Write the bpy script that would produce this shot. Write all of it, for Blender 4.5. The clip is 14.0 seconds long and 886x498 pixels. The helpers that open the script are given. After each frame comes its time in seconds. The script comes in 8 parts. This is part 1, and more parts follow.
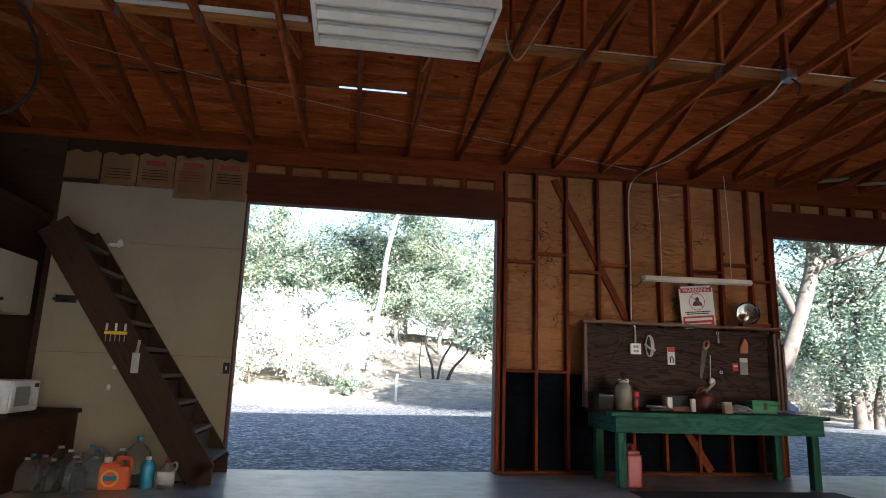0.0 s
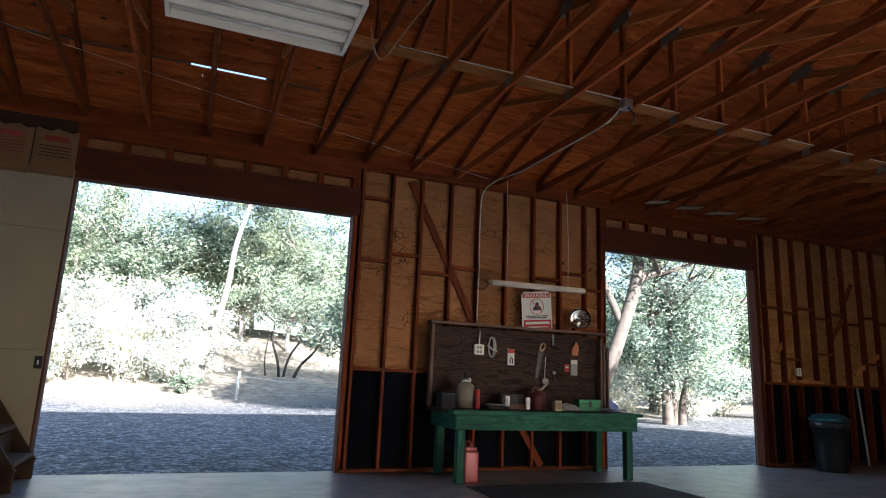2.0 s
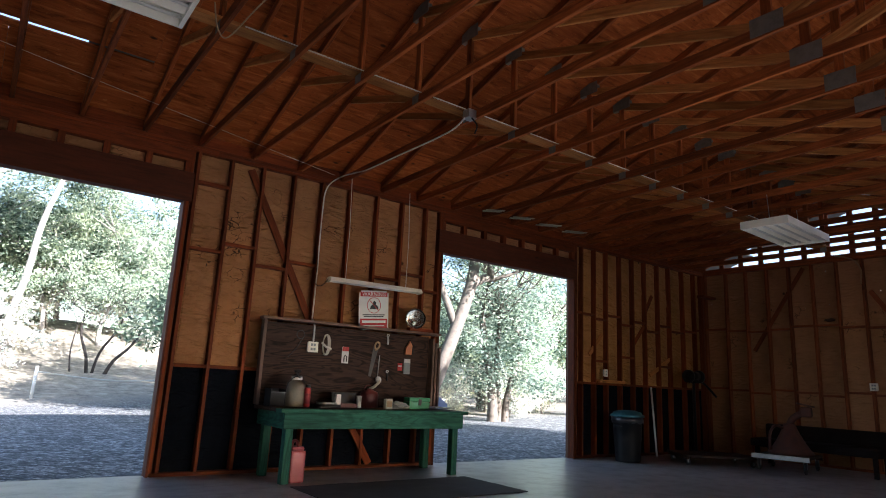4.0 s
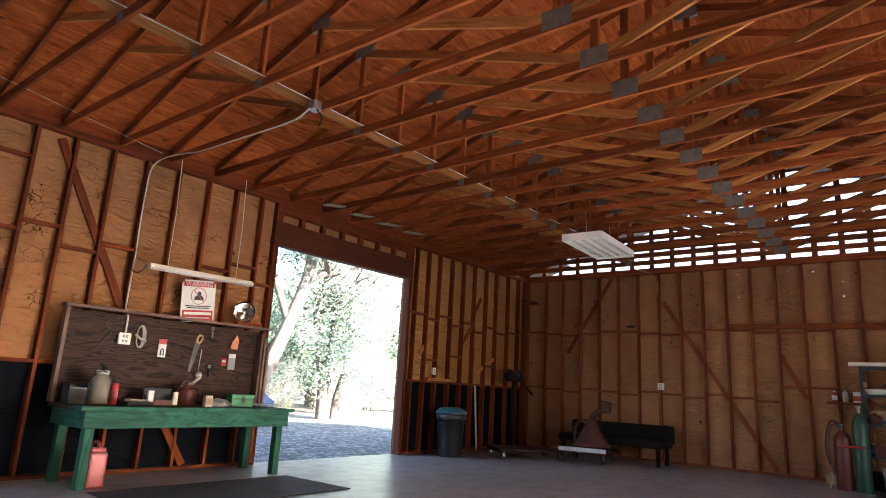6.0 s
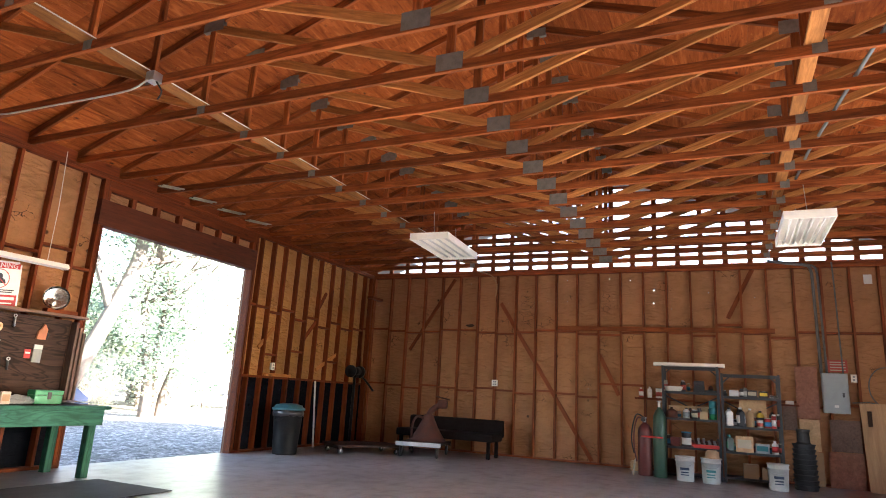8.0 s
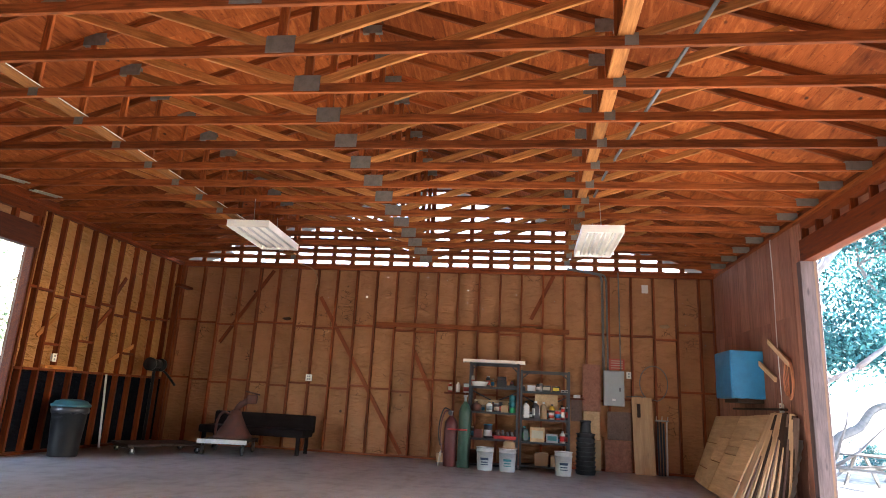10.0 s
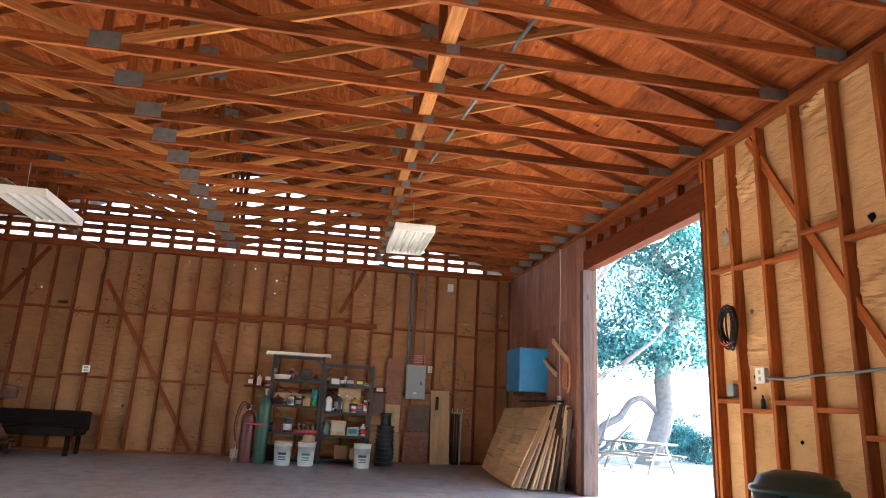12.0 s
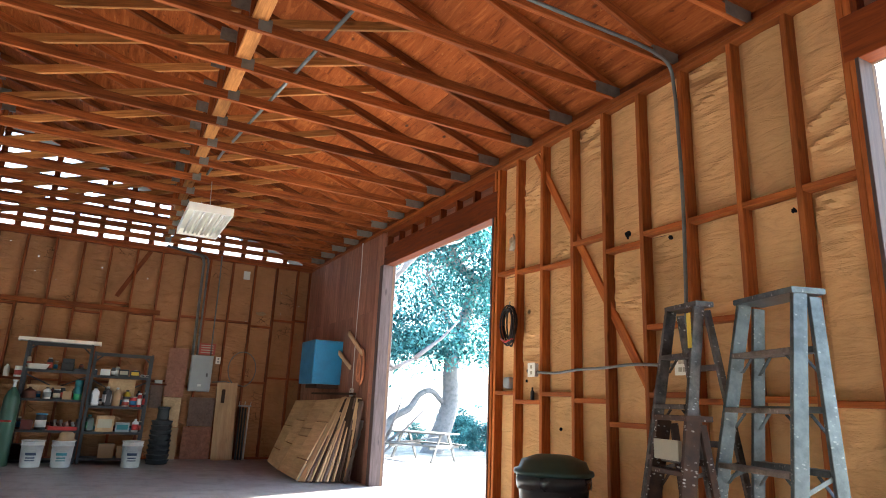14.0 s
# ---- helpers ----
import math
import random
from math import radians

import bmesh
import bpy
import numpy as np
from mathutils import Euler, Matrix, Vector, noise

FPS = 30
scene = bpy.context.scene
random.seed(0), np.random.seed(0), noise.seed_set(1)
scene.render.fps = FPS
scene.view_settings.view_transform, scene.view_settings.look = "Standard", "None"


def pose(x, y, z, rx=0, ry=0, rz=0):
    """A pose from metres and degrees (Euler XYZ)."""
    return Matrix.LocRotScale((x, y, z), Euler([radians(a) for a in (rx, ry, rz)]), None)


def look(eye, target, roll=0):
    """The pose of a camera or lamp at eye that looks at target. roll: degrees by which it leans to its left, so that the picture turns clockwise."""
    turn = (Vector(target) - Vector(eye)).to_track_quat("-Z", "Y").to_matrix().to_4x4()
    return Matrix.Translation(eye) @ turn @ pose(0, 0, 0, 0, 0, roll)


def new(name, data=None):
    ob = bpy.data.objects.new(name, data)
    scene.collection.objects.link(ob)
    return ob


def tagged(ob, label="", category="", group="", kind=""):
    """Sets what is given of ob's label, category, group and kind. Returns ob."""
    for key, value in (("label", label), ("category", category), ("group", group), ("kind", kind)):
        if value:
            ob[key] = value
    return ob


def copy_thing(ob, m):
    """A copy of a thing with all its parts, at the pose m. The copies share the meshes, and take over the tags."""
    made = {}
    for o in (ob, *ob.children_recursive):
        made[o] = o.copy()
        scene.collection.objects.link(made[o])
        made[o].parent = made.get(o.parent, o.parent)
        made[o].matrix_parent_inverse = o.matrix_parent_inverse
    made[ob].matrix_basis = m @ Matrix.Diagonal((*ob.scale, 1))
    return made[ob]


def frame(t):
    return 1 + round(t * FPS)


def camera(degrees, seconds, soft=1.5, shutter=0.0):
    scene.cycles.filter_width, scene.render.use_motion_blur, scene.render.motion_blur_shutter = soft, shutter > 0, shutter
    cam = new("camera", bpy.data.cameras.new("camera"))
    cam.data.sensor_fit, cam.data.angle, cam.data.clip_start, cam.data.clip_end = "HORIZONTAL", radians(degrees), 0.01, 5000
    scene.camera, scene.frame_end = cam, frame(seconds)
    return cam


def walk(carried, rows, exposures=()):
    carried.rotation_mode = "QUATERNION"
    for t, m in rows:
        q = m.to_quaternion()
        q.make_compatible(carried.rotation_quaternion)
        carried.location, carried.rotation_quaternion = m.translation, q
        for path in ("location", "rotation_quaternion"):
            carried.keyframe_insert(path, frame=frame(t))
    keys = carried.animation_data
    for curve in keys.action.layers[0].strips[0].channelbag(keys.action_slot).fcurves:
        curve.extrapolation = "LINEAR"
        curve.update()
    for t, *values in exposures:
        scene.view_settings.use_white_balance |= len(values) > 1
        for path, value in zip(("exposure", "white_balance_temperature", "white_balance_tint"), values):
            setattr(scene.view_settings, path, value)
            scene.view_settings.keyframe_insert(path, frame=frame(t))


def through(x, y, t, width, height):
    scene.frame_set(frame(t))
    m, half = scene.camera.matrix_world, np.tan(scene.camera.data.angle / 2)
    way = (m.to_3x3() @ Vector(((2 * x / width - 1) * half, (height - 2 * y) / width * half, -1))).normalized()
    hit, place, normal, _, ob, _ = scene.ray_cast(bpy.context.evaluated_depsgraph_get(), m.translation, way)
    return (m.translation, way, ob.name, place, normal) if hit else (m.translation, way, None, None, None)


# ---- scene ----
cam = camera(71.02, 14.0, soft=1.0)

PATH = [
    (0, pose(0.014, 0.093, 1.100, 101.33, -1.83, -8.29)),
    (0.5, pose(0.019, 0.092, 1.100, 101.41, -2.03, -11.69)),
    (1, pose(0.025, 0.091, 1.100, 101.51, -2.14, -15.19)),
    (1.5, pose(0.030, 0.089, 1.100, 101.60, -2.29, -18.55)),
    (2, pose(0.035, 0.087, 1.100, 101.70, -2.41, -21.92)),
    (2.5, pose(0.040, 0.085, 1.100, 101.81, -2.49, -25.41)),
    (3, pose(0.046, 0.082, 1.100, 101.94, -2.57, -29.03)),
    (5.5, pose(0.070, 0.063, 1.100, 102.66, -3.08, -48.36)),
    (6, pose(0.074, 0.058, 1.100, 102.78, -3.15, -51.91)),
    (6.5, pose(0.078, 0.053, 1.100, 102.90, -3.12, -55.48)),
    (7, pose(0.081, 0.049, 1.100, 102.99, -3.17, -58.94)),
    (7.5, pose(0.083, 0.044, 1.100, 103.10, -3.16, -62.44)),
    (8, pose(0.086, 0.038, 1.100, 103.22, -3.19, -66.09)),
    (10.5, pose(0.094, 0.005, 1.100, 103.76, -2.96, -86.98)),
    (11, pose(0.094, -0.002, 1.100, 103.83, -2.87, -91.34)),
    (11.5, pose(0.094, -0.009, 1.100, 103.91, -2.83, -95.64)),
    (12, pose(0.093, -0.016, 1.100, 104.00, -2.84, -100.01)),
    (12.5, pose(0.091, -0.023, 1.100, 104.07, -2.72, -104.39)),
    (13, pose(0.089, -0.031, 1.100, 104.11, -2.66, -109.07)),
    (13.5, pose(0.086, -0.038, 1.100, 104.15, -2.55, -113.74)),
    (14, pose(0.083, -0.045, 1.100, 104.19, -2.48, -118.36)),
]
walk(cam, PATH, [(0.0, 2.5, 5950, 13), (3.2, 2.3, 5950, 13), (5.3, 3.4, 6200, 16), (7.0, 4.4, 6550, 17), (10.5, 4.75, 6650, 16), (14.0, 4.4, 6400, 8)])

# ---- daylight ----
SUN_ELEV, SUN_AZ = radians(21.5), radians(20)     # low sun from the south, a little east
world = bpy.data.worlds.new("world")
scene.world = world
world.use_nodes = True
wn = world.node_tree
sky = wn.nodes.new("ShaderNodeTexSky")
sky.sky_type, sky.sun_disc = "NISHITA", False
sky.sun_elevation, sky.sun_rotation = SUN_ELEV, radians(180) - SUN_AZ
wn.links.new(sky.outputs[0], wn.nodes["Background"].inputs[0])
wn.nodes["Background"].inputs[1].default_value = 0.09
sun = new("sun", bpy.data.lights.new("sun", "SUN"))
sun.data.energy, sun.data.angle, sun.data.color = 5.0, radians(0.6), (1.0, 0.965, 0.91)
sun.matrix_world = look((math.sin(SUN_AZ) * 60, -60 * math.cos(SUN_AZ), 60 * math.tan(SUN_ELEV)), (0, 0, 0))


# ---- materials ----
class Mat:
    """A small wrapper that builds a node material step by step."""

    def __init__(self, name, rough=0.7, metal=0.0, coat=0.0, gloss=0.5):
        self.m = bpy.data.materials.new(name)
        self.m.use_nodes = True
        self.t = self.m.node_tree
        self.b = self.t.nodes["Principled BSDF"]
        self.b.inputs["Roughness"].default_value = rough
        self.b.inputs["Metallic"].default_value = metal
        self.b.inputs["Coat Weight"].default_value = coat
        self.b.inputs["Specular IOR Level"].default_value = gloss

    def node(self, kind, **sets):
        n = self.t.nodes.new(kind)
        for k, v in sets.items():
            n.inputs[k.replace("_", " ")].default_value = v
        return n

    def link(self, a, b):
        self.t.links.new(a, b)

    def coords(self, scale=(1, 1, 1), shift=True):
        tc = self.node("ShaderNodeTexCoord")
        out = tc.outputs["Object"]
        if shift:
            oi = self.node("ShaderNodeObjectInfo")
            mul = self.node("ShaderNodeMath")
            mul.operation = "MULTIPLY"
            mul.inputs[1].default_value = 37.0
            self.link(oi.outputs["Random"], mul.inputs[0])
            add = self.node("ShaderNodeVectorMath")
            self.link(out, add.inputs[0])
            self.link(mul.outputs[0], add.inputs[1])
            out = add.outputs[0]
        mp = self.node("ShaderNodeMapping")
        mp.inputs["Scale"].default_value = scale
        self.link(out, mp.inputs[0])
        return mp.outputs[0]

    def noise(self, vec, scale, detail=4.0, rough=0.55, distort=0.0):
        n = self.node("ShaderNodeTexNoise", Scale=scale, Detail=detail, Roughness=rough, Distortion=distort)
        self.link(vec, n.inputs["Vector"])
        return n.outputs["Fac"]

    def ramp(self, fac, stops):
        r = self.node("ShaderNodeValToRGB")
        e = r.color_ramp.elements
        while len(e) < len(stops):
            e.new(0.5)
        for el, (p, c) in zip(e, stops):
            el.position = p
            el.color = (*c, 1) if len(c) == 3 else c
        self.link(fac, r.inputs[0])
        return r.outputs[0]

    def contours(self, fac, turns, amount):
        """Growth rings: thin dark lines where the field crosses even steps."""
        a = self.node("ShaderNodeMath")
        a.operation = "MULTIPLY"
        a.inputs[1].default_value = turns
        self.link(fac, a.inputs[0])
        b = self.node("ShaderNodeMath")
        b.operation = "SINE"
        self.link(a.outputs[0], b.inputs[0])
        return self.ramp(b.outputs[0], [(0.25, (0, 0, 0)), (0.95, (amount,) * 3)])

    def mix(self, fac, a, b, how="MIX"):
        n = self.t.nodes.new("ShaderNodeMix")
        n.data_type, n.blend_type = "RGBA", how
        for sock, v in ((n.inputs[0], fac), (n.inputs[6], a), (n.inputs[7], b)):
            if isinstance(v, (int, float)):
                sock.default_value = v
            elif isinstance(v, tuple):
                sock.default_value = (*v, 1)
            else:
                self.link(v, sock)
        return n.outputs[2]

    def vary(self, col, amount):
        """Lighten or darken from piece to piece."""
        oi = self.node("ShaderNodeObjectInfo")
        r = self.ramp(oi.outputs["Random"], [(0, (1 - amount,) * 3), (1, (1 + amount * 0.6,) * 3)])
        return self.mix(1.0, col, r, "MULTIPLY")

    def color(self, c):
        if isinstance(c, tuple):
            self.b.inputs["Base Color"].default_value = (*c, 1)
        else:
            self.link(c, self.b.inputs["Base Color"])
        return self

    def bump(self, fac, strength=0.3, dist=0.01):
        n = self.node("ShaderNodeBump", Strength=strength, Distance=dist)
        self.link(fac, n.inputs["Height"])
        self.link(n.outputs[0], self.b.inputs["Normal"])
        return self

    def roughness(self, fac, lo, hi):
        r = self.ramp(fac, [(0, (lo,) * 3), (1, (hi,) * 3)])
        self.link(r, self.b.inputs["Roughness"])
        return self


def wood(name, dark, light, knots=0.6, vary=0.3, rough=0.7, grain=1.0, stain=0.35, rings=0.0):
    """Sawn timber; the grain runs along the piece's own x."""
    m = Mat(name, rough, gloss=0.22)
    v = m.coords((1.2 * grain, 14 * grain, 14 * grain))
    g = m.noise(v, 2.2, 6, 0.6, 0.6)
    fine = m.noise(m.coords((3, 90, 90)), 3.0, 3, 0.5)
    c = m.ramp(g, [(0.28, dark), (0.5, tuple((a + b) / 2 for a, b in zip(dark, light))), (0.72, light)])
    c = m.mix(0.25, c, m.ramp(fine, [(0.3, dark), (0.7, light)]))
    if rings:
        broad = m.noise(m.coords((0.55, 3.2, 3.2)), 1.5, 3, 0.5, 0.8)
        c = m.mix(m.contours(broad, 60.0, 0.75 * rings), c, tuple(a * 0.4 for a in dark))
    kn = m.node("ShaderNodeTexVoronoi", Scale=2.1, Randomness=1.0)
    m.link(m.coords((0.9, 3.0, 3.0)), kn.inputs["Vector"])
    kf = m.ramp(kn.outputs["Distance"], [(0.05, (1, 1, 1)), (0.13, (0, 0, 0))])
    c = m.mix(m.mix(1.0, kf, (knots,) * 3, "MULTIPLY"), c, tuple(a * 0.35 for a in dark))
    st = m.noise(m.coords((0.8, 2, 2)), 1.4, 4, 0.6)
    c = m.mix(m.ramp(st, [(0.45, (0, 0, 0)), (0.75, (stain,) * 3)]), c, tuple(a * 0.5 for a in dark))
    m.color(m.vary(c, vary)).bump(m.mix(0.5, g, fine), 0.25, 0.004).roughness(g, rough - 0.12, rough + 0.12)
    return m.m


def paint(name, col, rough=0.45, wear=0.15, metal=0.0, coat=0.0, scale=6.0, vary=0.0, bump=0.12, gloss=0.5):
    """Painted or plastic surface with grime and faint unevenness."""
    m = Mat(name, rough, metal, coat, gloss)
    v = m.coords((1, 1, 1))
    n = m.noise(v, scale, 6, 0.65)
    n2 = m.noise(v, scale * 9, 3, 0.5)
    c = m.mix(m.ramp(n, [(0.42, (0, 0, 0)), (0.72, (wear * 2.2,) * 3)]), col, tuple(a * 0.45 + 0.015 for a in col))
    c = m.mix(m.ramp(n2, [(0.55, (0, 0, 0)), (0.75, (wear,) * 3)]), c, tuple(min(1, a * 1.25 + 0.03) for a in col))
    m.color(m.vary(c, vary) if vary else c).bump(n2, bump, 0.003).roughness(n, max(0.05, rough - 0.12), min(1, rough + 0.15))
    return m.m


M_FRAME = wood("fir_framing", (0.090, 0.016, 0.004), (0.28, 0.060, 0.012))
# South wall copy of the fir, lightened for the daylight that falls there.
M_FRAME_S = wood("lit_fir_studs", (0.20, 0.042, 0.009), (0.56, 0.165, 0.036))
M_FRAME_E = wood("east_fir_studs", (0.105, 0.022, 0.006), (0.37, 0.096, 0.027))
M_TRUSS = wood("fir_truss_timber", (0.085, 0.017, 0.004), (0.50, 0.135, 0.032), knots=0.5, vary=0.45)
M_HEADER = wood("dark_header_timber", (0.060, 0.014, 0.006), (0.140, 0.035, 0.013), vary=0.1)
M_BROWN = wood("dark_stained_wood", (0.0245, 0.0126, 0.0084), (0.07, 0.035, 0.0196), vary=0.15)
M_STRINGER = wood("stair_wood", (0.024, 0.0115, 0.007), (0.066, 0.032, 0.0175), vary=0.15)
M_CHEST = wood("old_red_brown_wood", (0.040, 0.015, 0.007), (0.125, 0.048, 0.021), vary=0.1)
M_TREAD = wood("worn_tread_wood", (0.055, 0.040, 0.032), (0.16, 0.125, 0.105), vary=0.25)
M_SHEET = wood("pale_plywood_sheet", (0.48, 0.285, 0.150), (0.78, 0.54, 0.31), knots=0.25, vary=0.22, grain=0.6)
M_WEB = wood("pale_fir_web", (0.22, 0.072, 0.018), (0.70, 0.30, 0.088), knots=0.6, vary=0.4)
M_PALE = wood("silvered_timber", (0.10, 0.10, 0.10), (0.24, 0.235, 0.23), vary=0.2)
M_OLDPLY = wood("weathered_plywood", (0.021, 0.0105, 0.0075), (0.088, 0.047, 0.033), knots=0.5, vary=0.1, grain=0.8, rings=1.0)
M_POST = wood("weathered_grey_timber", (0.10, 0.062, 0.05), (0.25, 0.165, 0.13), vary=0.15)


def spattered(name, dark, light, metal, rough, amount):
    """A worn surface with drips and specks of white paint."""
    m = Mat(name, rough, metal)
    n = m.noise(m.coords((1, 1, 1)), 7.0, 6, 0.7)
    c = m.ramp(n, [(0.35, dark), (0.65, light)])
    spk = m.node("ShaderNodeTexVoronoi", Scale=52.0)
    m.link(m.coords((1, 1, 0.5)), spk.inputs["Vector"])
    drop = m.mix(1.0, m.ramp(spk.outputs["Distance"], [(0.16, (1, 1, 1)), (0.30, (0, 0, 0))]), m.ramp(m.noise(m.coords((1, 1, 1)), 9.0, 4, 0.7), [(0.5, (0, 0, 0)), (0.6, (amount,) * 3)]), "MULTIPLY")
    c = m.mix(drop, c, (0.62, 0.60, 0.56))
    m.color(c).bump(n, 0.2, 0.003).roughness(n, max(0.08, rough - 0.15), rough + 0.2)
    return m.m


def deck_material():
    m = Mat("roof_plywood", 0.8, gloss=0.15)
    tc = m.node("ShaderNodeTexCoord")
    geo = m.node("ShaderNodeNewGeometry")
    off = m.node("ShaderNodeVectorMath")
    off.operation = "MULTIPLY_ADD"
    off.inputs[1].default_value = (1, 1, 1)
    sc = m.node("ShaderNodeMath")
    sc.operation = "MULTIPLY"
    sc.inputs[1].default_value = 40.0
    m.link(geo.outputs["Random Per Island"], sc.inputs[0])
    m.link(tc.outputs["Object"], off.inputs[0])
    m.link(sc.outputs[0], off.inputs[2])

    def mp(s):
        n = m.node("ShaderNodeMapping")
        n.inputs["Scale"].default_value = s
        m.link(off.outputs[0], n.inputs[0])
        return n.outputs[0]
    g = m.noise(mp((0.7, 4.5, 4.5)), 2.4, 6, 0.6, 1.2)
    fine = m.noise(mp((2, 30, 30)), 3, 3, 0.5)
    c = m.ramp(g, [(0.30, (0.14, 0.024, 0.005)), (0.5, (0.38, 0.088, 0.019)), (0.7, (0.57, 0.170, 0.042))])
    c = m.mix(0.2, c, m.ramp(fine, [(0.3, (0.12, 0.026, 0.006)), (0.7, (0.48, 0.16, 0.04))]))
    c = m.mix(m.contours(g, 26.0, 0.14), c, (0.10, 0.022, 0.006))
    fleck = m.noise(mp((5, 9, 9)), 3.2, 3, 0.7)
    c = m.mix(m.ramp(fleck, [(0.62, (0, 0, 0)), (0.70, (0.7,) * 3)]), c, (0.11, 0.026, 0.008))
    c = m.mix(m.ramp(fleck, [(0.28, (0.5,) * 3), (0.38, (0, 0, 0))]), c, (0.60, 0.24, 0.07))
    vo = m.node("ShaderNodeTexVoronoi", Scale=3.4)
    m.link(mp((0.7, 1.3, 1.3)), vo.inputs["Vector"])
    kf = m.ramp(vo.outputs["Distance"], [(0.05, (1, 1, 1)), (0.11, (0, 0, 0))])
    c = m.mix(kf, c, (0.07, 0.024, 0.012))
    st = m.noise(mp((0.4, 0.4, 0.4)), 1.6, 4, 0.6)
    c = m.mix(m.ramp(st, [(0.5, (0, 0, 0)), (0.75, (0.55, 0.55, 0.55))]), c, (0.075, 0.015, 0.005))
    c = m.mix(1.0, c, m.ramp(geo.outputs["Random Per Island"], [(0, (0.72, 0.70, 0.68)), (1, (1.12, 1.12, 1.1))]), "MULTIPLY")
    m.color(c).bump(fine, 0.2, 0.003)
    return m.m


M_DECK = deck_material()


def kraft_material(name, base, wrinkle=1.0, gloss=0.15, torn=0.3):
    """Paper-faced insulation, creased, the creases shaded in colour, with punctures and stains."""
    m = Mat(name, 0.72, gloss=gloss)
    v = m.coords((1, 1, 1))
    big = m.noise(v, 2.2, 4, 0.6)
    cre = m.noise(m.coords((1.5, 1.5, 5)), 2.2, 2.5, 0.5, 1.2)
    fine = m.noise(m.coords((6, 6, 14)), 9, 3, 0.5)
    dk = tuple(a * 0.80 for a in base)
    lt = tuple(min(1, a * 1.13) for a in base)
    c = m.ramp(big, [(0.3, dk), (0.5, base), (0.75, lt)])
    # Shade and highlight of each fold drawn as a dark and a pale band.
    deep = tuple(a * 0.42 for a in base)
    c = m.mix(m.ramp(cre, [(0.455, (0, 0, 0)), (0.5, (0.10,) * 3), (0.53, (0, 0, 0))]), c, deep)
    c = m.mix(m.ramp(cre, [(0.53, (0, 0, 0)), (0.56, (0.10,) * 3), (0.60, (0, 0, 0))]), c, lt)
    rip = m.noise(m.coords((3.5, 3.5, 16)), 2.4, 4, 0.6, 1.2)
    c = m.mix(m.ramp(rip, [(0.26, (0.2,) * 3), (0.36, (0, 0, 0))]), c, dk)
    vo = m.node("ShaderNodeTexVoronoi", Scale=1.7)
    m.link(m.coords((1, 1, 1)), vo.inputs["Vector"])
    c = m.mix(m.ramp(vo.outputs["Distance"], [(0.03, (1, 1, 1)), (0.06, (0, 0, 0))]), c, tuple(a * 0.2 for a in base))
    tear = m.node("ShaderNodeTexVoronoi", Scale=5.5)
    tear.feature = "DISTANCE_TO_EDGE"
    wob = m.noise(m.coords((1, 1, 1)), 4.0, 4, 0.6)
    bent = m.node("ShaderNodeVectorMath")
    m.link(m.coords((1, 1, 1.6)), bent.inputs[0])
    m.link(m.mix(1.0, wob, (0.35, 0.35, 0.35), "MULTIPLY"), bent.inputs[1])
    m.link(bent.outputs[0], tear.inputs["Vector"])
    spots = m.noise(m.coords((1, 1, 1)), 1.9, 2, 0.5)
    line = m.mix(1.0, m.ramp(tear.outputs["Distance"], [(0.012, (1, 1, 1)), (0.035, (0, 0, 0))]), m.ramp(spots, [(0.66 - 0.07 * torn, (0, 0, 0)), (0.72 - 0.07 * torn, (torn,) * 3)]), "MULTIPLY")
    c = m.mix(line, c, tuple(a * 0.12 for a in base))
    m.color(m.vary(c, 0.16)).bump(m.mix(0.10, cre, fine), 0.9 * wrinkle, 0.06)
    return m.m


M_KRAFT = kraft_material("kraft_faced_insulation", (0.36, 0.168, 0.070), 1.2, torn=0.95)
# Yellower south wall paper, lightened so the colour holds the daylight on it.
M_KRAFT_S = kraft_material("lit_yellow_kraft_paper", (0.62, 0.36, 0.160), 0.5, torn=0.15)
M_KRAFT_FAR = kraft_material("far_run_kraft_paper", (0.44, 0.215, 0.072), 1.6, torn=0.8)
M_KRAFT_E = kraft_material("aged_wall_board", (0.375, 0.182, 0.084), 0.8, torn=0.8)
M_FELT = kraft_material("black_felt_backing", (0.006, 0.0075, 0.011), 0.8, 0.02)
M_REDPLY = wood("reddish_boards", (0.20, 0.083, 0.054), (0.44, 0.205, 0.138), knots=0.35, vary=0.22, grain=0.6)
M_GYPSUM = paint("cream_wall_board", (0.34, 0.30, 0.215), 0.7, 0.10, scale=2.0)
M_GREEN = wood("worn_green_painted_wood", (0.006, 0.052, 0.035), (0.045, 0.19, 0.125), knots=0.5, vary=0.15, stain=0.5, rings=0.5)
M_WHITE = paint("white_enamel", (0.90, 0.87, 0.78), 0.35, 0.08)
M_APPLIANCE = paint("cool_white_enamel", (0.80, 0.86, 0.90), 0.25, 0.05)
M_PLASTIC_W = paint("white_plastic", (0.70, 0.70, 0.68), 0.4, 0.08)
M_STEEL = paint("galvanised_steel", (0.46, 0.47, 0.48), 0.42, 0.25, metal=0.85)
M_PLATE = paint("dull_truss_plate", (0.19, 0.17, 0.145), 0.7, 0.3, metal=0.1, scale=14)
M_ALU = spattered("worn_aluminium", (0.05, 0.060, 0.062), (0.145, 0.17, 0.175), 0.4, 0.42, 0.4)
M_ALU_STEP = spattered("worn_step_tread", (0.10, 0.075, 0.058), (0.30, 0.25, 0.21), 0.2, 0.5, 0.4)
M_ALU_OLD = spattered("spattered_aluminium", (0.035, 0.028, 0.025), (0.17, 0.145, 0.13), 0.6, 0.42, 0.8)
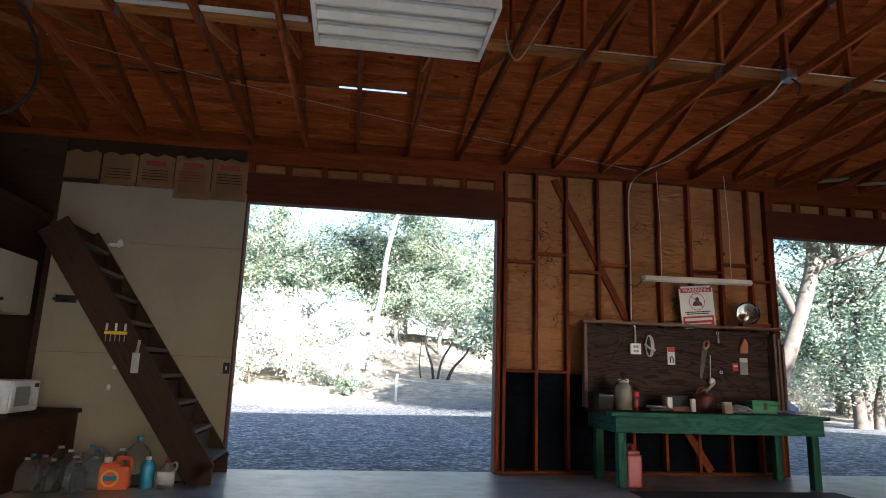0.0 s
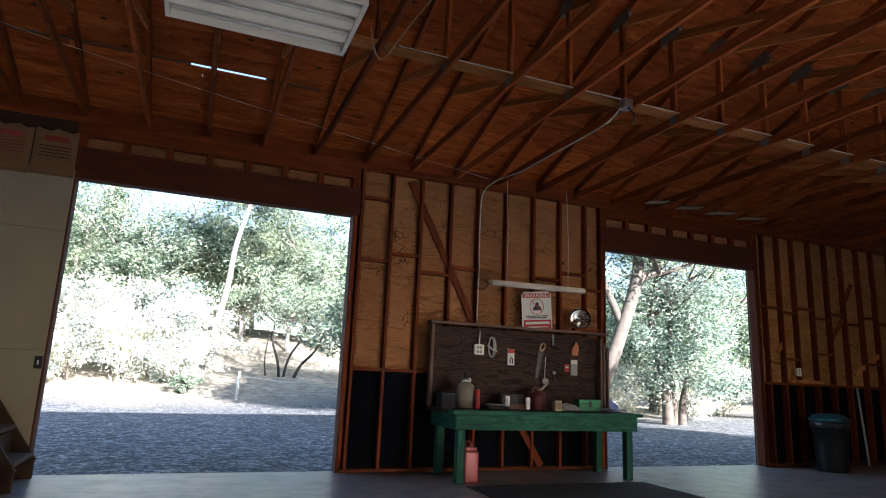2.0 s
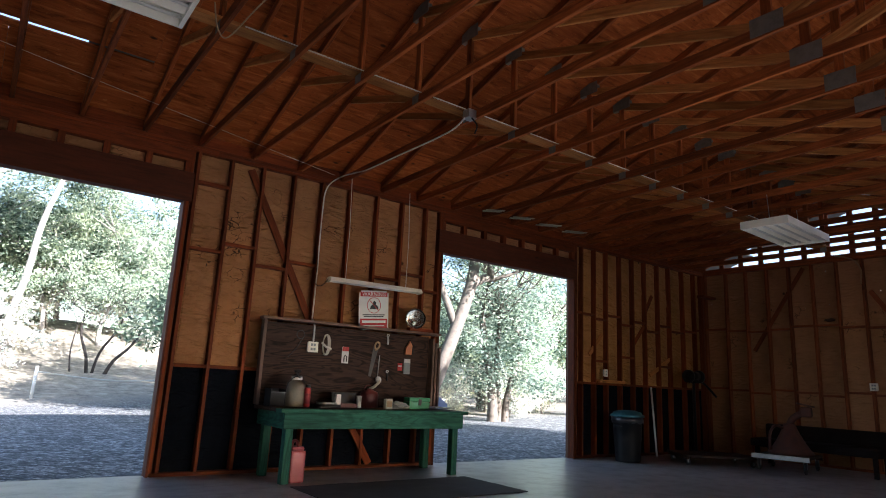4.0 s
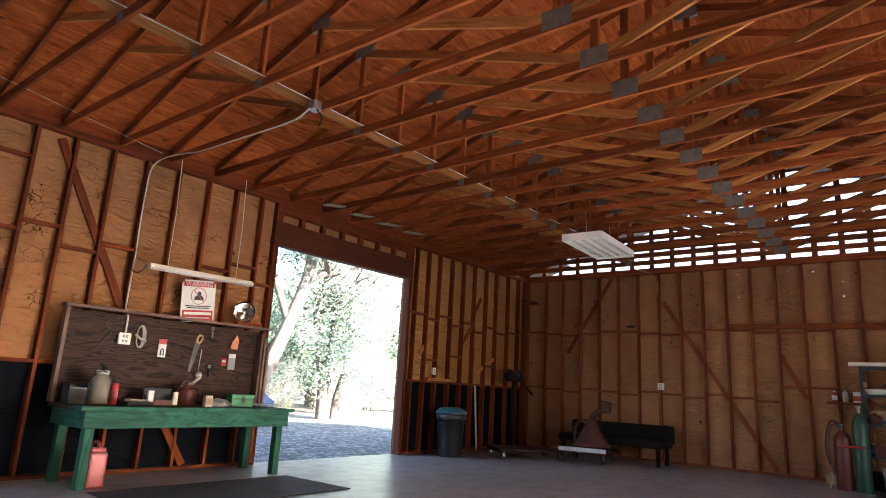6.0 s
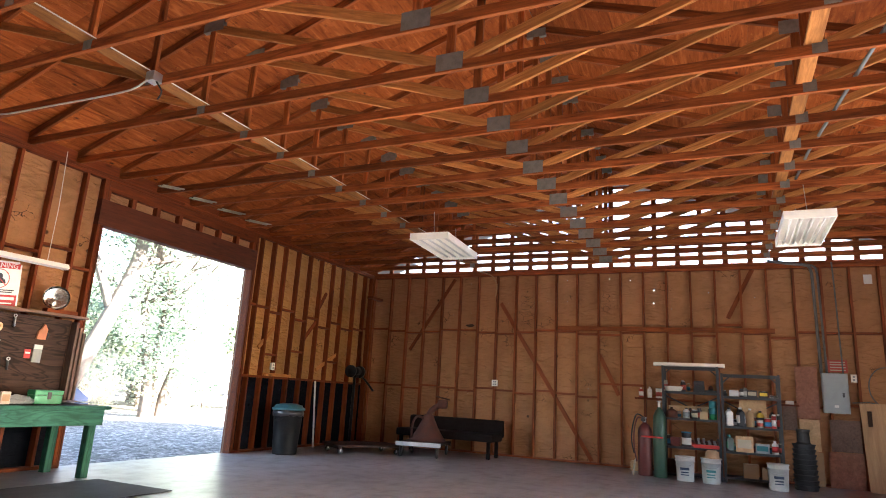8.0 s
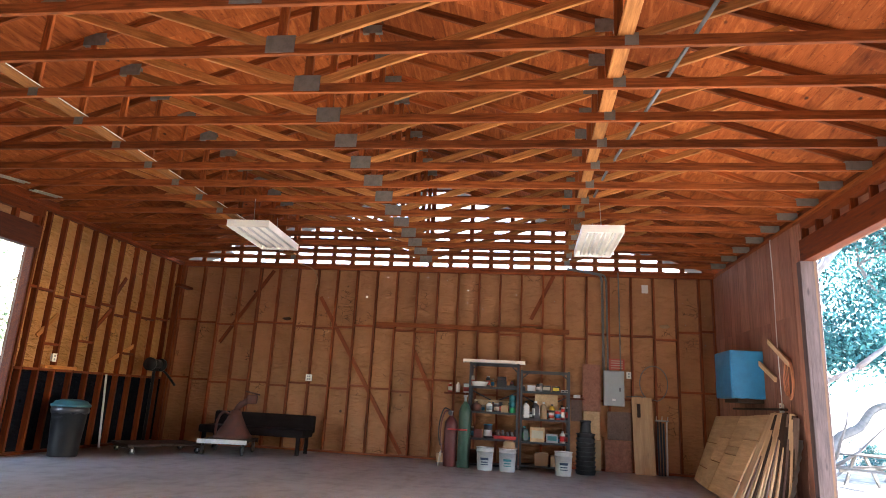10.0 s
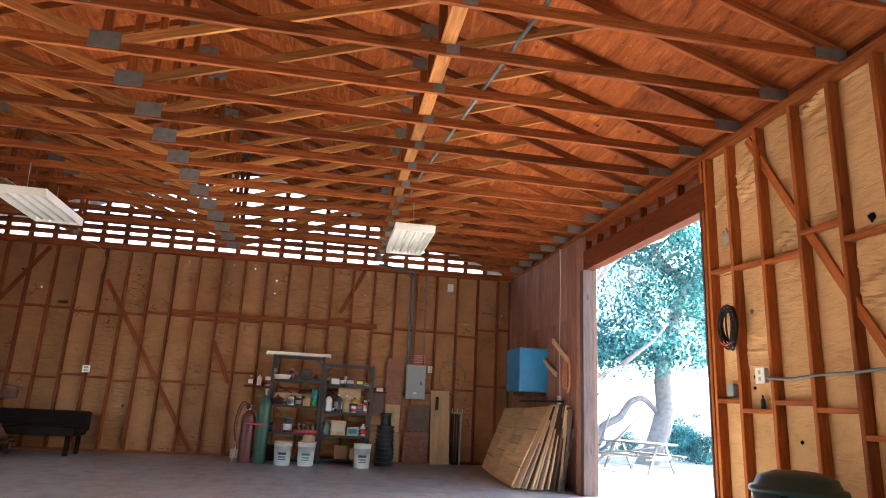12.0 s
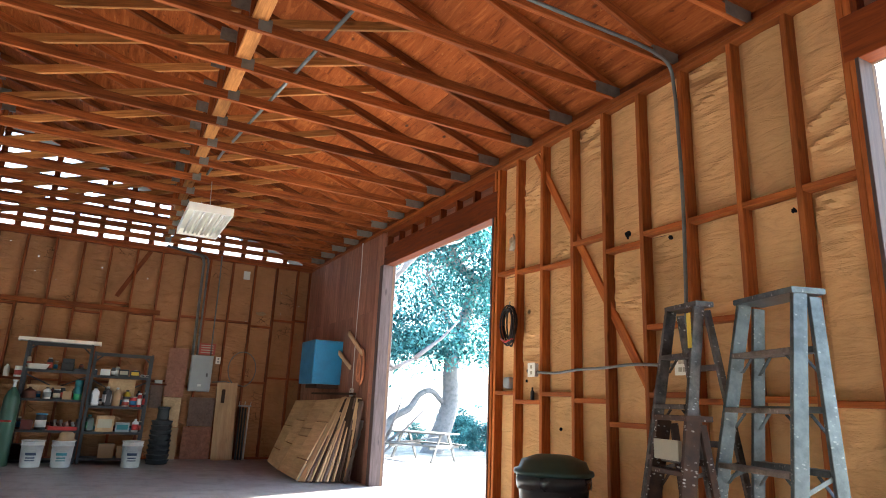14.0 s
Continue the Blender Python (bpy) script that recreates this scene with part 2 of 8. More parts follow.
M_CHROME = paint("polished_chrome", (0.90, 0.90, 0.88), 0.06, 0.05, metal=1.0)
M_BLACK = paint("black_plastic", (0.014, 0.015, 0.018), 0.6, 0.12)
M_RUBBER = paint("black_rubber", (0.016, 0.016, 0.017), 0.75, 0.15)
M_SHELF = paint("dark_grey_steel", (0.032, 0.035, 0.041), 0.45, 0.2, metal=0.3)
M_RED = paint("red_plastic", (0.50, 0.030, 0.030), 0.4, 0.12)
M_PINKRED = paint("faded_red_plastic", (0.36, 0.050, 0.058), 0.4, 0.1)
M_REDOX = paint("dull_red_steel", (0.12, 0.021, 0.018), 0.45, 0.25)
M_GREENTANK = paint("dull_green_steel", (0.022, 0.07, 0.043), 0.45, 0.25)
M_ORANGE = paint("orange_plastic", (0.80, 0.13, 0.03), 0.4, 0.08)
M_BLUE = paint("blue_painted_steel", (0.02, 0.22, 0.44), 0.42, 0.15)
M_CARBLUE = paint("dark_blue_car_paint", (0.012, 0.05, 0.16), 0.35, 0.05, coat=0.2)
M_TEAL = paint("teal_plastic", (0.015, 0.17, 0.19), 0.4, 0.12)
M_DKGREEN = paint("dark_green_plastic", (0.018, 0.055, 0.045), 0.4, 0.12)
M_BRIGHTGREEN = paint("green_box_steel", (0.010, 0.24, 0.09), 0.4, 0.1)
M_YELLOW = paint("yellow_plastic", (0.75, 0.52, 0.05), 0.4, 0.08)
M_RUST = paint("rusty_iron", (0.085, 0.024, 0.013), 0.8, 0.4, scale=10)
M_GREYPANEL = paint("grey_enamel", (0.30, 0.33, 0.34), 0.4, 0.12)
M_KRAFTBAG = paint("kraft_paper", (0.40, 0.225, 0.11), 0.75, 0.12, scale=4)
M_CARD = paint("cardboard", (0.38, 0.25, 0.14), 0.8, 0.1)
M_INKRED = paint("faded_red_ink", (0.40, 0.06, 0.04), 0.7, 0.1)
M_INKDARK = paint("dark_ink", (0.03, 0.03, 0.035), 0.6, 0.1)
M_CABLE = paint("white_cable", (0.62, 0.60, 0.55), 0.5, 0.08)
M_CONDUIT = paint("grey_conduit", (0.15, 0.16, 0.16), 0.45, 0.3, metal=0.3)
M_ROPE = paint("orange_rope", (0.62, 0.24, 0.12), 0.75, 0.2)
M_TANK = paint("yellowed_plastic", (0.24, 0.215, 0.165), 0.45, 0.2)
M_CREAM = paint("cream_paint", (0.448, 0.408, 0.304), 0.45, 0.1)


def glassy(name, col, rough=0.06, trans=1.0):
    m = Mat(name, rough)
    m.color(col)
    m.b.inputs["Transmission Weight"].default_value = trans
    m.b.inputs["IOR"].default_value = 1.12
    return m.m


M_CLEAR = glassy("clear_plastic", (0.86, 0.91, 0.93), 0.06, 0.97)
M_FROST = glassy("frosted_plastic", (0.90, 0.93, 0.95), 0.38, 0.75)
M_BLUELIQ = paint("blue_liquid", (0.05, 0.36, 0.58), 0.15, 0.02)


def concrete_material():
    m = Mat("worn_concrete", 0.55)
    v = m.coords((1, 1, 1), False)
    big = m.noise(v, 0.55, 5, 0.6)
    mid = m.noise(v, 3.5, 6, 0.65)
    fine = m.noise(v, 60, 3, 0.5)
    c = m.ramp(big, [(0.3, (0.24, 0.235, 0.235)), (0.6, (0.36, 0.355, 0.35)), (0.8, (0.43, 0.425, 0.415))])
    c = m.mix(m.ramp(mid, [(0.48, (0, 0, 0)), (0.68, (0.6,) * 3)]), c, (0.15, 0.135, 0.125))
    strk = m.noise(m.coords((0.5, 2.6, 1), False), 1.6, 6, 0.7, 0.6)
    c = m.mix(m.ramp(strk, [(0.50, (0, 0, 0)), (0.72, (0.55,) * 3)]), c, (0.11, 0.095, 0.085))
    vo = m.node("ShaderNodeTexVoronoi", Scale=1.1)
    m.link(v, vo.inputs["Vector"])
    c = m.mix(m.ramp(vo.outputs["Distance"], [(0.06, (0.7,) * 3), (0.16, (0, 0, 0))]), c, (0.09, 0.08, 0.075))
    c = m.mix(0.18, c, m.ramp(fine, [(0.3, (0.15, 0.15, 0.15)), (0.7, (0.5, 0.49, 0.47))]))
    m.color(c).bump(m.mix(0.4, mid, fine), 0.15, 0.006).roughness(mid, 0.20, 0.50)
    return m.m


def ground_material():
    m = Mat("gravel_and_dry_grass", 0.95)
    v = m.coords((1, 1, 1), False)
    st = m.node("ShaderNodeTexVoronoi", Scale=26.0)
    m.link(v, st.inputs["Vector"])
    n = m.noise(v, 3.0, 6, 0.7)
    big = m.noise(v, 0.35, 4, 0.6)
    grav = m.ramp(st.outputs["Color"], [(0.15, (0.10, 0.10, 0.10)), (0.5, (0.27, 0.27, 0.272)), (0.9, (0.48, 0.48, 0.48))])
    grav = m.mix(m.ramp(n, [(0.42, (0, 0, 0)), (0.60, (0.85,) * 3)]), grav, (0.085, 0.087, 0.092))
    dry = m.ramp(n, [(0.3, (0.14, 0.115, 0.09)), (0.55, (0.36, 0.31, 0.24)), (0.75, (0.55, 0.49, 0.40))])
    sep = m.node("ShaderNodeSeparateXYZ")
    m.link(v, sep.inputs[0])
    add = m.node("ShaderNodeMath")
    add.operation = "MULTIPLY_ADD"
    m.link(big, add.inputs[0])
    add.inputs[1].default_value = 6.0
    m.link(sep.outputs[1], add.inputs[2])
    mask = m.node("ShaderNodeMapRange")
    mask.inputs["From Min"].default_value = 22.0
    mask.inputs["From Max"].default_value = 25.0
    m.link(add.outputs[0], mask.inputs["Value"])
    lumps = m.noise(v, 11.0, 5, 0.75)
    grav = m.mix(m.ramp(lumps, [(0.44, (0.9,) * 3), (0.52, (0, 0, 0))]), grav, (0.05, 0.053, 0.060))
    grav = m.mix(m.ramp(lumps, [(0.57, (0, 0, 0)), (0.66, (0.8,) * 3)]), grav, (0.56, 0.57, 0.58))
    dust = m.ramp(n, [(0.3, (0.15, 0.145, 0.13)), (0.52, (0.31, 0.30, 0.27)), (0.72, (0.46, 0.44, 0.40))])
    yard = m.node("ShaderNodeMapRange")
    yard.inputs["From Min"].default_value = -3.0
    yard.inputs["From Max"].default_value = -6.0
    m.link(add.outputs[0], yard.inputs["Value"])
    grav = m.mix(yard.outputs[0], grav, dust)
    m.color(m.mix(mask.outputs[0], grav, dry)).bump(m.mix(0.5, st.outputs["Distance"], n), 0.8, 0.03)
    return m.m


def leaf_material(name, c1, c2, through=0.3):
    m = Mat(name, 0.6, gloss=0.15)
    geo = m.node("ShaderNodeNewGeometry")
    c = m.ramp(geo.outputs["Random Per Island"], [(0, c1), (0.6, c2), (1, tuple(a * 1.5 for a in c2))])
    # Broad dark and bright patches stand in for shaded and sunlit leaf masses.
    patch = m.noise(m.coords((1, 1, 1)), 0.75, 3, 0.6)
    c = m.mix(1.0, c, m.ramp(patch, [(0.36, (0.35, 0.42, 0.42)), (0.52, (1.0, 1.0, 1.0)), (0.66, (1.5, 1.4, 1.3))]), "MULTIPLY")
    m.color(c)
    tr = m.node("ShaderNodeBsdfTranslucent")
    m.link(m.mix(1.0, c, (1.2, 1.3, 1.0), "MULTIPLY"), tr.inputs["Color"])
    ms = m.node("ShaderNodeMixShader", Fac=through)
    m.link(m.b.outputs[0], ms.inputs[1])
    m.link(tr.outputs[0], ms.inputs[2])
    m.link(ms.outputs[0], m.t.nodes["Material Output"].inputs["Surface"])
    return m.m


M_CONCRETE = concrete_material()
M_GROUND = ground_material()
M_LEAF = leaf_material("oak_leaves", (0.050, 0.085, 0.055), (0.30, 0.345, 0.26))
# South trees: the cool cast of the outdoor light is mixed into the green.
M_LEAF_COOL = leaf_material("cool_cast_oak_leaves", (0.012, 0.070, 0.085), (0.060, 0.205, 0.235), 0.2)
# Sunlit crown and scrub: the glare of full sun is in their colour.
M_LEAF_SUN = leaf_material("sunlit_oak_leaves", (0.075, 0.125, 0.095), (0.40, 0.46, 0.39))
M_LEAF_DRY = leaf_material("sunlit_dry_scrub_leaves", (0.42, 0.41, 0.37), (0.58, 0.57, 0.53))
M_BARK = paint("oak_bark", (0.16, 0.13, 0.105), 0.9, 0.4, scale=7, bump=0.8)
M_BARK_GREY = paint("grey_oak_bark", (0.20, 0.20, 0.21), 0.9, 0.4, scale=7, bump=0.8, gloss=0.2)
M_BARK_DARK = paint("dark_bark", (0.035, 0.027, 0.022), 0.9, 0.4, scale=7, bump=0.8)
M_BARK_PALE = paint("pale_bark", (0.30, 0.27, 0.24), 0.9, 0.35, scale=7, bump=0.8)
M_ROOFING = paint("roof_shingle", (0.10, 0.09, 0.085), 0.9, 0.2)
M_SIDING = paint("painted_siding", (0.16, 0.085, 0.05), 0.8, 0.2)
M_BLADE = paint("dark_saw_steel", (0.10, 0.095, 0.09), 0.5, 0.4, metal=0.5)
M_STOOL = spattered("spattered_stool_wood", (0.025, 0.012, 0.008), (0.10, 0.046, 0.028), 0.0, 0.7, 0.95)
M_POST_S = wood("mauve_grey_post", (0.055, 0.038, 0.038), (0.15, 0.105, 0.10), vary=0.1)
M_DARKCLOTH = paint("dark_vinyl", (0.011, 0.006, 0.005), 0.8, 0.2, gloss=0.1)
M_TEALGREY = paint("grey_teal_plastic", (0.022, 0.11, 0.13), 0.45, 0.2)
M_BUCKET = paint("dirty_white_plastic", (0.56, 0.56, 0.55), 0.45, 0.22)
M_NAVY = paint("dark_navy_print", (0.025, 0.045, 0.09), 0.6, 0.2)
M_LINER = paint("black_bin_liner", (0.030, 0.030, 0.034), 0.28, 0.2)
M_CANBODY = paint("scuffed_dark_grey_plastic", (0.055, 0.055, 0.060), 0.32, 0.3)
M_CANBLACK = paint("matt_black_plastic", (0.007, 0.007, 0.008), 0.5, 0.2, gloss=0.25)
M_MAT = paint("dark_floor_mat", (0.030, 0.029, 0.030), 0.85, 0.3)


# ---- building helpers ----
def to_mesh(name, bm, material):
    me = bpy.data.meshes.new(name)
    bmesh.ops.recalc_face_normals(bm, faces=bm.faces)
    bm.to_mesh(me)
    bm.free()
    for mat in (material if isinstance(material, (list, tuple)) else [material]):
        me.materials.append(mat)
    return me


def part(name, bm, material, parent=None, label="", m=None, smooth=False):
    """One mesh object, under a thing or a part when a parent is given."""
    me = bm if isinstance(bm, bpy.types.Mesh) else to_mesh(name, bm, material)
    if smooth:
        for p in me.polygons:
            p.use_smooth = True
    ob = new(name, me)
    if parent is not None:
        ob.parent = parent
    if m is not None:
        ob.matrix_basis = m
    return tagged(ob, label)


def thing(name, label, category, group="", m=None, kind=""):
    ob = new(name)
    ob.empty_display_size = 0.1
    if m is not None:
        ob.matrix_basis = m
    return tagged(ob, label, category, group, kind)


def add_box(bm, x0, x1, y0, y1, z0, z1, chamfer=0.0):
    """A box in an existing bmesh; chamfer rounds all its edges a little."""
    r = bmesh.ops.create_cube(bm, size=1.0)
    for v in r["verts"]:
        v.co = Vector((x0 if v.co.x < 0 else x1, y0 if v.co.y < 0 else y1, z0 if v.co.z < 0 else z1))
    if chamfer:
        edges = list({e for v in r["verts"] for e in v.link_edges})
        bmesh.ops.bevel(bm, geom=edges, offset=chamfer, segments=2, affect="EDGES", profile=0.6)
    return bm


def box(x0, x1, y0, y1, z0, z1, chamfer=0.004):
    return add_box(bmesh.new(), min(x0, x1), max(x0, x1), min(y0, y1), max(y0, y1), min(z0, z1), max(z0, z1), chamfer)


def lathe(profile, seg=24, bm=None, at=(0, 0, 0)):
    """A turned body from (radius, height) pairs."""
    bm = bm or bmesh.new()
    rings = []
    for r, z in profile:
        rings.append([bm.verts.new((at[0] + r * math.cos(2 * math.pi * i / seg), at[1] + r * math.sin(2 * math.pi * i / seg), at[2] + z)) for i in range(seg)])
    for a, b in zip(rings, rings[1:]):
        for i in range(seg):
            bm.faces.new((a[i], a[(i + 1) % seg], b[(i + 1) % seg], b[i]))
    ring = profile[0] == profile[-1]
    if profile[0][0] > 0 and not ring:
        bm.faces.new(rings[0][::-1])
    if profile[-1][0] > 0 and not ring:
        bm.faces.new(rings[-1])
    return bm


def tube(points, radius, seg=8, bm=None, taper=None):
    """A round bar or hose along a line of points."""
    bm = bm or bmesh.new()
    pts = [Vector(p) for p in points]
    rings, side = [], None
    for i, p in enumerate(pts):
        d = (pts[min(i + 1, len(pts) - 1)] - pts[max(i - 1, 0)]).normalized()
        if side is None:
            side = d.orthogonal().normalized()
        side = (side - d * side.dot(d)).normalized()
        up = d.cross(side)
        r = radius if taper is None else radius + (taper - radius) * i / (len(pts) - 1)
        rings.append([bm.verts.new(p + side * r * math.cos(2 * math.pi * k / seg) + up * r * math.sin(2 * math.pi * k / seg)) for k in range(seg)])
    for a, b in zip(rings, rings[1:]):
        for k in range(seg):
            bm.faces.new((a[k], a[(k + 1) % seg], b[(k + 1) % seg], b[k]))
    bm.faces.new(rings[0][::-1])
    bm.faces.new(rings[-1])
    return bm


def smooth_line(points, n=6):
    """Catmull-Rom through the points."""
    p = [Vector(q) for q in points]
    p = [p[0]] + p + [p[-1]]
    out = []
    for i in range(1, len(p) - 2):
        for k in range(n):
            t = k / n
            out.append(0.5 * ((2 * p[i]) + (p[i + 1] - p[i - 1]) * t + (2 * p[i - 1] - 5 * p[i] + 4 * p[i + 1] - p[i + 2]) * t * t + (3 * p[i] - p[i - 1] - 3 * p[i + 1] + p[i + 2]) * t ** 3))
    return out + [p[-2]]


BOARDS = {}


def board_mesh(length, w, d, material):
    """A sawn board with eased edges; x is its length."""
    key = (round(length, 2), w, d, material.name)
    if key not in BOARDS:
        bm = bmesh.new()
        c = min(0.004, w * 0.12, d * 0.12)
        sec = [(-w / 2 + c, -d / 2), (w / 2 - c, -d / 2), (w / 2, -d / 2 + c), (w / 2, d / 2 - c), (w / 2 - c, d / 2), (-w / 2 + c, d / 2), (-w / 2, d / 2 - c), (-w / 2, -d / 2 + c)]
        a = [bm.verts.new((-key[0] / 2, y, z)) for y, z in sec]
        b = [bm.verts.new((key[0] / 2, y, z)) for y, z in sec]
        for i in range(8):
            bm.faces.new((a[i], a[(i + 1) % 8], b[(i + 1) % 8], b[i]))
        bm.faces.new(a)
        bm.faces.new(b)
        BOARDS[key] = to_mesh("board", bm, material)
    return BOARDS[key]


def board(name, p0, p1, w, d, material, parent=None, label="", up=(0, 0, 1)):
    """A board from p0 to p1, w wide across and d deep along up."""
    p0, p1 = Vector(p0), Vector(p1)
    x = (p1 - p0).normalized()
    z = Vector(up)
    z = z - x * z.dot(x)
    if z.length < 1e-3:
        z = x.orthogonal()
    z.normalize()
    y = z.cross(x)
    m = Matrix((x, y, z)).transposed().to_4x4()
    m.translation = (p0 + p1) / 2
    return part(name, board_mesh((p1 - p0).length, w, d, material), None, parent, label, m)


def crumpled(axis, at, a0, a1, z0, z1, depth, seed, nz=10, na=3, fold=0.0):
    """A thin, slightly bulging sheet across axis; a0..a1 is its width. fold: depth of sharp creases across it."""
    bm = bmesh.new()
    grid = []
    for j in range(nz + 1):
        row = []
        for i in range(na + 1):
            a, z = a0 + (a1 - a0) * i / na, z0 + (z1 - z0) * j / nz
            edge = 0.0 if i in (0, na) else 1.0
            off = depth * edge * (0.6 + noise.noise((seed * 3.1 + a * 4.0, z * 1.9, seed)) + 0.45 * noise.noise((seed + a * 7.0, z * 9.0 + a * 5, seed * 2.0)))
            if fold and edge:
                where = max(0.0, noise.noise((seed * 1.7, z * 1.6, a * 0.8)) + 0.02) * 2.0
                ridge = 1 - abs(noise.noise((a * 2.0 + seed, z * 9 + 2.0 * a, seed * 0.7))) * 3.2
                off += math.copysign(fold, depth) * where * max(-0.3, ridge)
            row.append(bm.verts.new((a, at - off, z) if axis == "y" else (at - off, a, z)))
        grid.append(row)
    for j in range(nz):
        for i in range(na):
            bm.faces.new((grid[j][i], grid[j][i + 1], grid[j + 1][i + 1], grid[j + 1][i]))
    return bm


# ---- plan of the place ----
NORTH, SOUTH, EAST, WEST = 7.32, -3.48, 12.26, -7.2   # inner faces of the studs
RIDGE_Y, PLATE, DEPTH = 2.0, 3.68, 0.115               # ridge line, top of the walls, stud depth
N_DOORS = ((-1.28, 1.68), (5.36, 8.20))
# West edge of the first south opening is unseen, set to limit indoor sunlight.
S_DOORS = ((-0.15, 1.74), (5.50, 8.40))
N_HEAD, S_HEAD = 2.99, 3.08


def roof_z(y):
    """Underside of the roof boards."""
    return 3.80 + (5.55 - abs(y - RIDGE_Y)) / 3


def ground_z(x, y):
    hill = max(0.0, y - 21) * 0.16 + max(0.0, y - 30) * 0.16 - max(0.0, y - 36) * 0.28
    if x > 4:
        hill *= max(0.25, 1 - (x - 4) / 22)
    bumps = noise.noise((x * 0.11, y * 0.11, 3)) * 0.5 * min(1, max(0.0, (abs(y - 2) - 12) / 12))
    east = max(0.0, x - 24) * 0.05
    south = -0.35 * min(1.0, max(0.0, (-y - 4.2) / 3))
    return hill + bumps + east + south - 0.03


def build_ground():
    bm = bmesh.new()
    xs = sorted(set([-400, -200, -120] + list(range(-80, 81, 3)) + [120, 200, 400]))
    ys = sorted(set([-400, -200, -120] + list(range(-80, 101, 3)) + [140, 250, 400]))
    grid = [[bm.verts.new((x, y, ground_z(x, y))) for x in xs] for y in ys]
    for j in range(len(ys) - 1):
        for i in range(len(xs) - 1):
            bm.faces.new((grid[j][i], grid[j][i + 1], grid[j + 1][i + 1], grid[j + 1][i]))
    ob = part("ground", bm, M_GROUND, smooth=True)
    tagged(ob, "grey gravel yard running into dry grass hillside", "ground", kind="structure")


build_ground()
floor = part("floor", box(WEST - 0.1, EAST + 0.14, SOUTH - 0.16, NORTH + 0.16, -0.25, 0.0, 0.01), M_CONCRETE)
tagged(floor, "worn grey concrete slab floor with stains", "floor", kind="structure")

def build_roof():
    bm = bmesh.new()
    slope = math.hypot(1, 1 / 3)
    for side in (-1, 1):
        row = 0
        d = 0.004
        while d < 6.15:                          # distance from the ridge, in plan
            d1 = min(d + 1.157, 6.15)
            x = WEST - 0.3 - (row % 2) * 1.22
            while x < EAST + 0.35:
                x1 = min(x + 2.437, EAST + 0.35)
                x0 = max(x, WEST - 0.3)
                if x1 - x0 > 0.05:
                    y0, y1 = RIDGE_Y + side * d, RIDGE_Y + side * d1
                    spans = [(y0, y1)]
                    if side == 1 and d < 4.55 < d1 and x0 < 0.4 and x1 > -2.6:
                        spans = [(y0, RIDGE_Y + 4.515), (RIDGE_Y + 4.555, y1)]   # a sheet has slipped and daylight shows
                    for ya, yb in spans:
                        za, zb = roof_z(ya), roof_z(yb)
                        vs = [bm.verts.new(p) for p in ((x0, ya, za), (x1, ya, za), (x1, yb, zb), (x0, yb, zb))]
                        vt = [bm.verts.new(v.co + Vector((0, side * 0.005, 0.016))) for v in vs]
                        bm.faces.new(vs)
                        bm.faces.new(vt)
                        for i in range(4):
                            bm.faces.new((vs[i], vs[(i + 1) % 4], vt[(i + 1) % 4], vt[i]))
                x += 2.44
            d = d1 + 0.003
            row += 1
    ob = part("ceiling", bm, M_DECK)
    tagged(ob, "reddish brown knotty plywood sheets under the roof", "ceiling", kind="structure")
    # shingles above the boards keep the daylight out
    bm = bmesh.new()
    for side in (-1, 1):
        # Long unseen overhang on the east, added to keep sun off the gable slats.
        for lo, hi, xa, xb in ((0.0, 4.50, WEST - 0.35, EAST + 1.0), (4.72, 6.25, WEST - 0.35, EAST + 1.0), (4.535, 4.72, -2.0 if side == 1 else EAST, -0.30 if side == 1 else EAST), (4.50, 4.72, 0.45 if side == 1 else WEST - 0.35, EAST + 0.4), (4.50, 4.72, WEST - 0.35, -2.0 if side == 1 else WEST - 0.35)):
            if xb - xa < 0.01:
                continue
            ya, yb = RIDGE_Y + side * lo, RIDGE_Y + side * hi
            vs = [bm.verts.new((x, y, roof_z(y) + dz)) for dz in (0.03, 0.06) for x, y in ((xa, ya), (xb, ya), (xb, yb), (xa, yb))]
            for f in ((0, 1, 2, 3), (4, 5, 6, 7), (0, 1, 5, 4), (1, 2, 6, 5), (2, 3, 7, 6), (3, 0, 4, 7)):
                bm.faces.new([vs[i] for i in f])
    tagged(part("roof", bm, M_ROOFING), "dark shingle roof over the plywood", "roof", kind="structure")


build_roof()


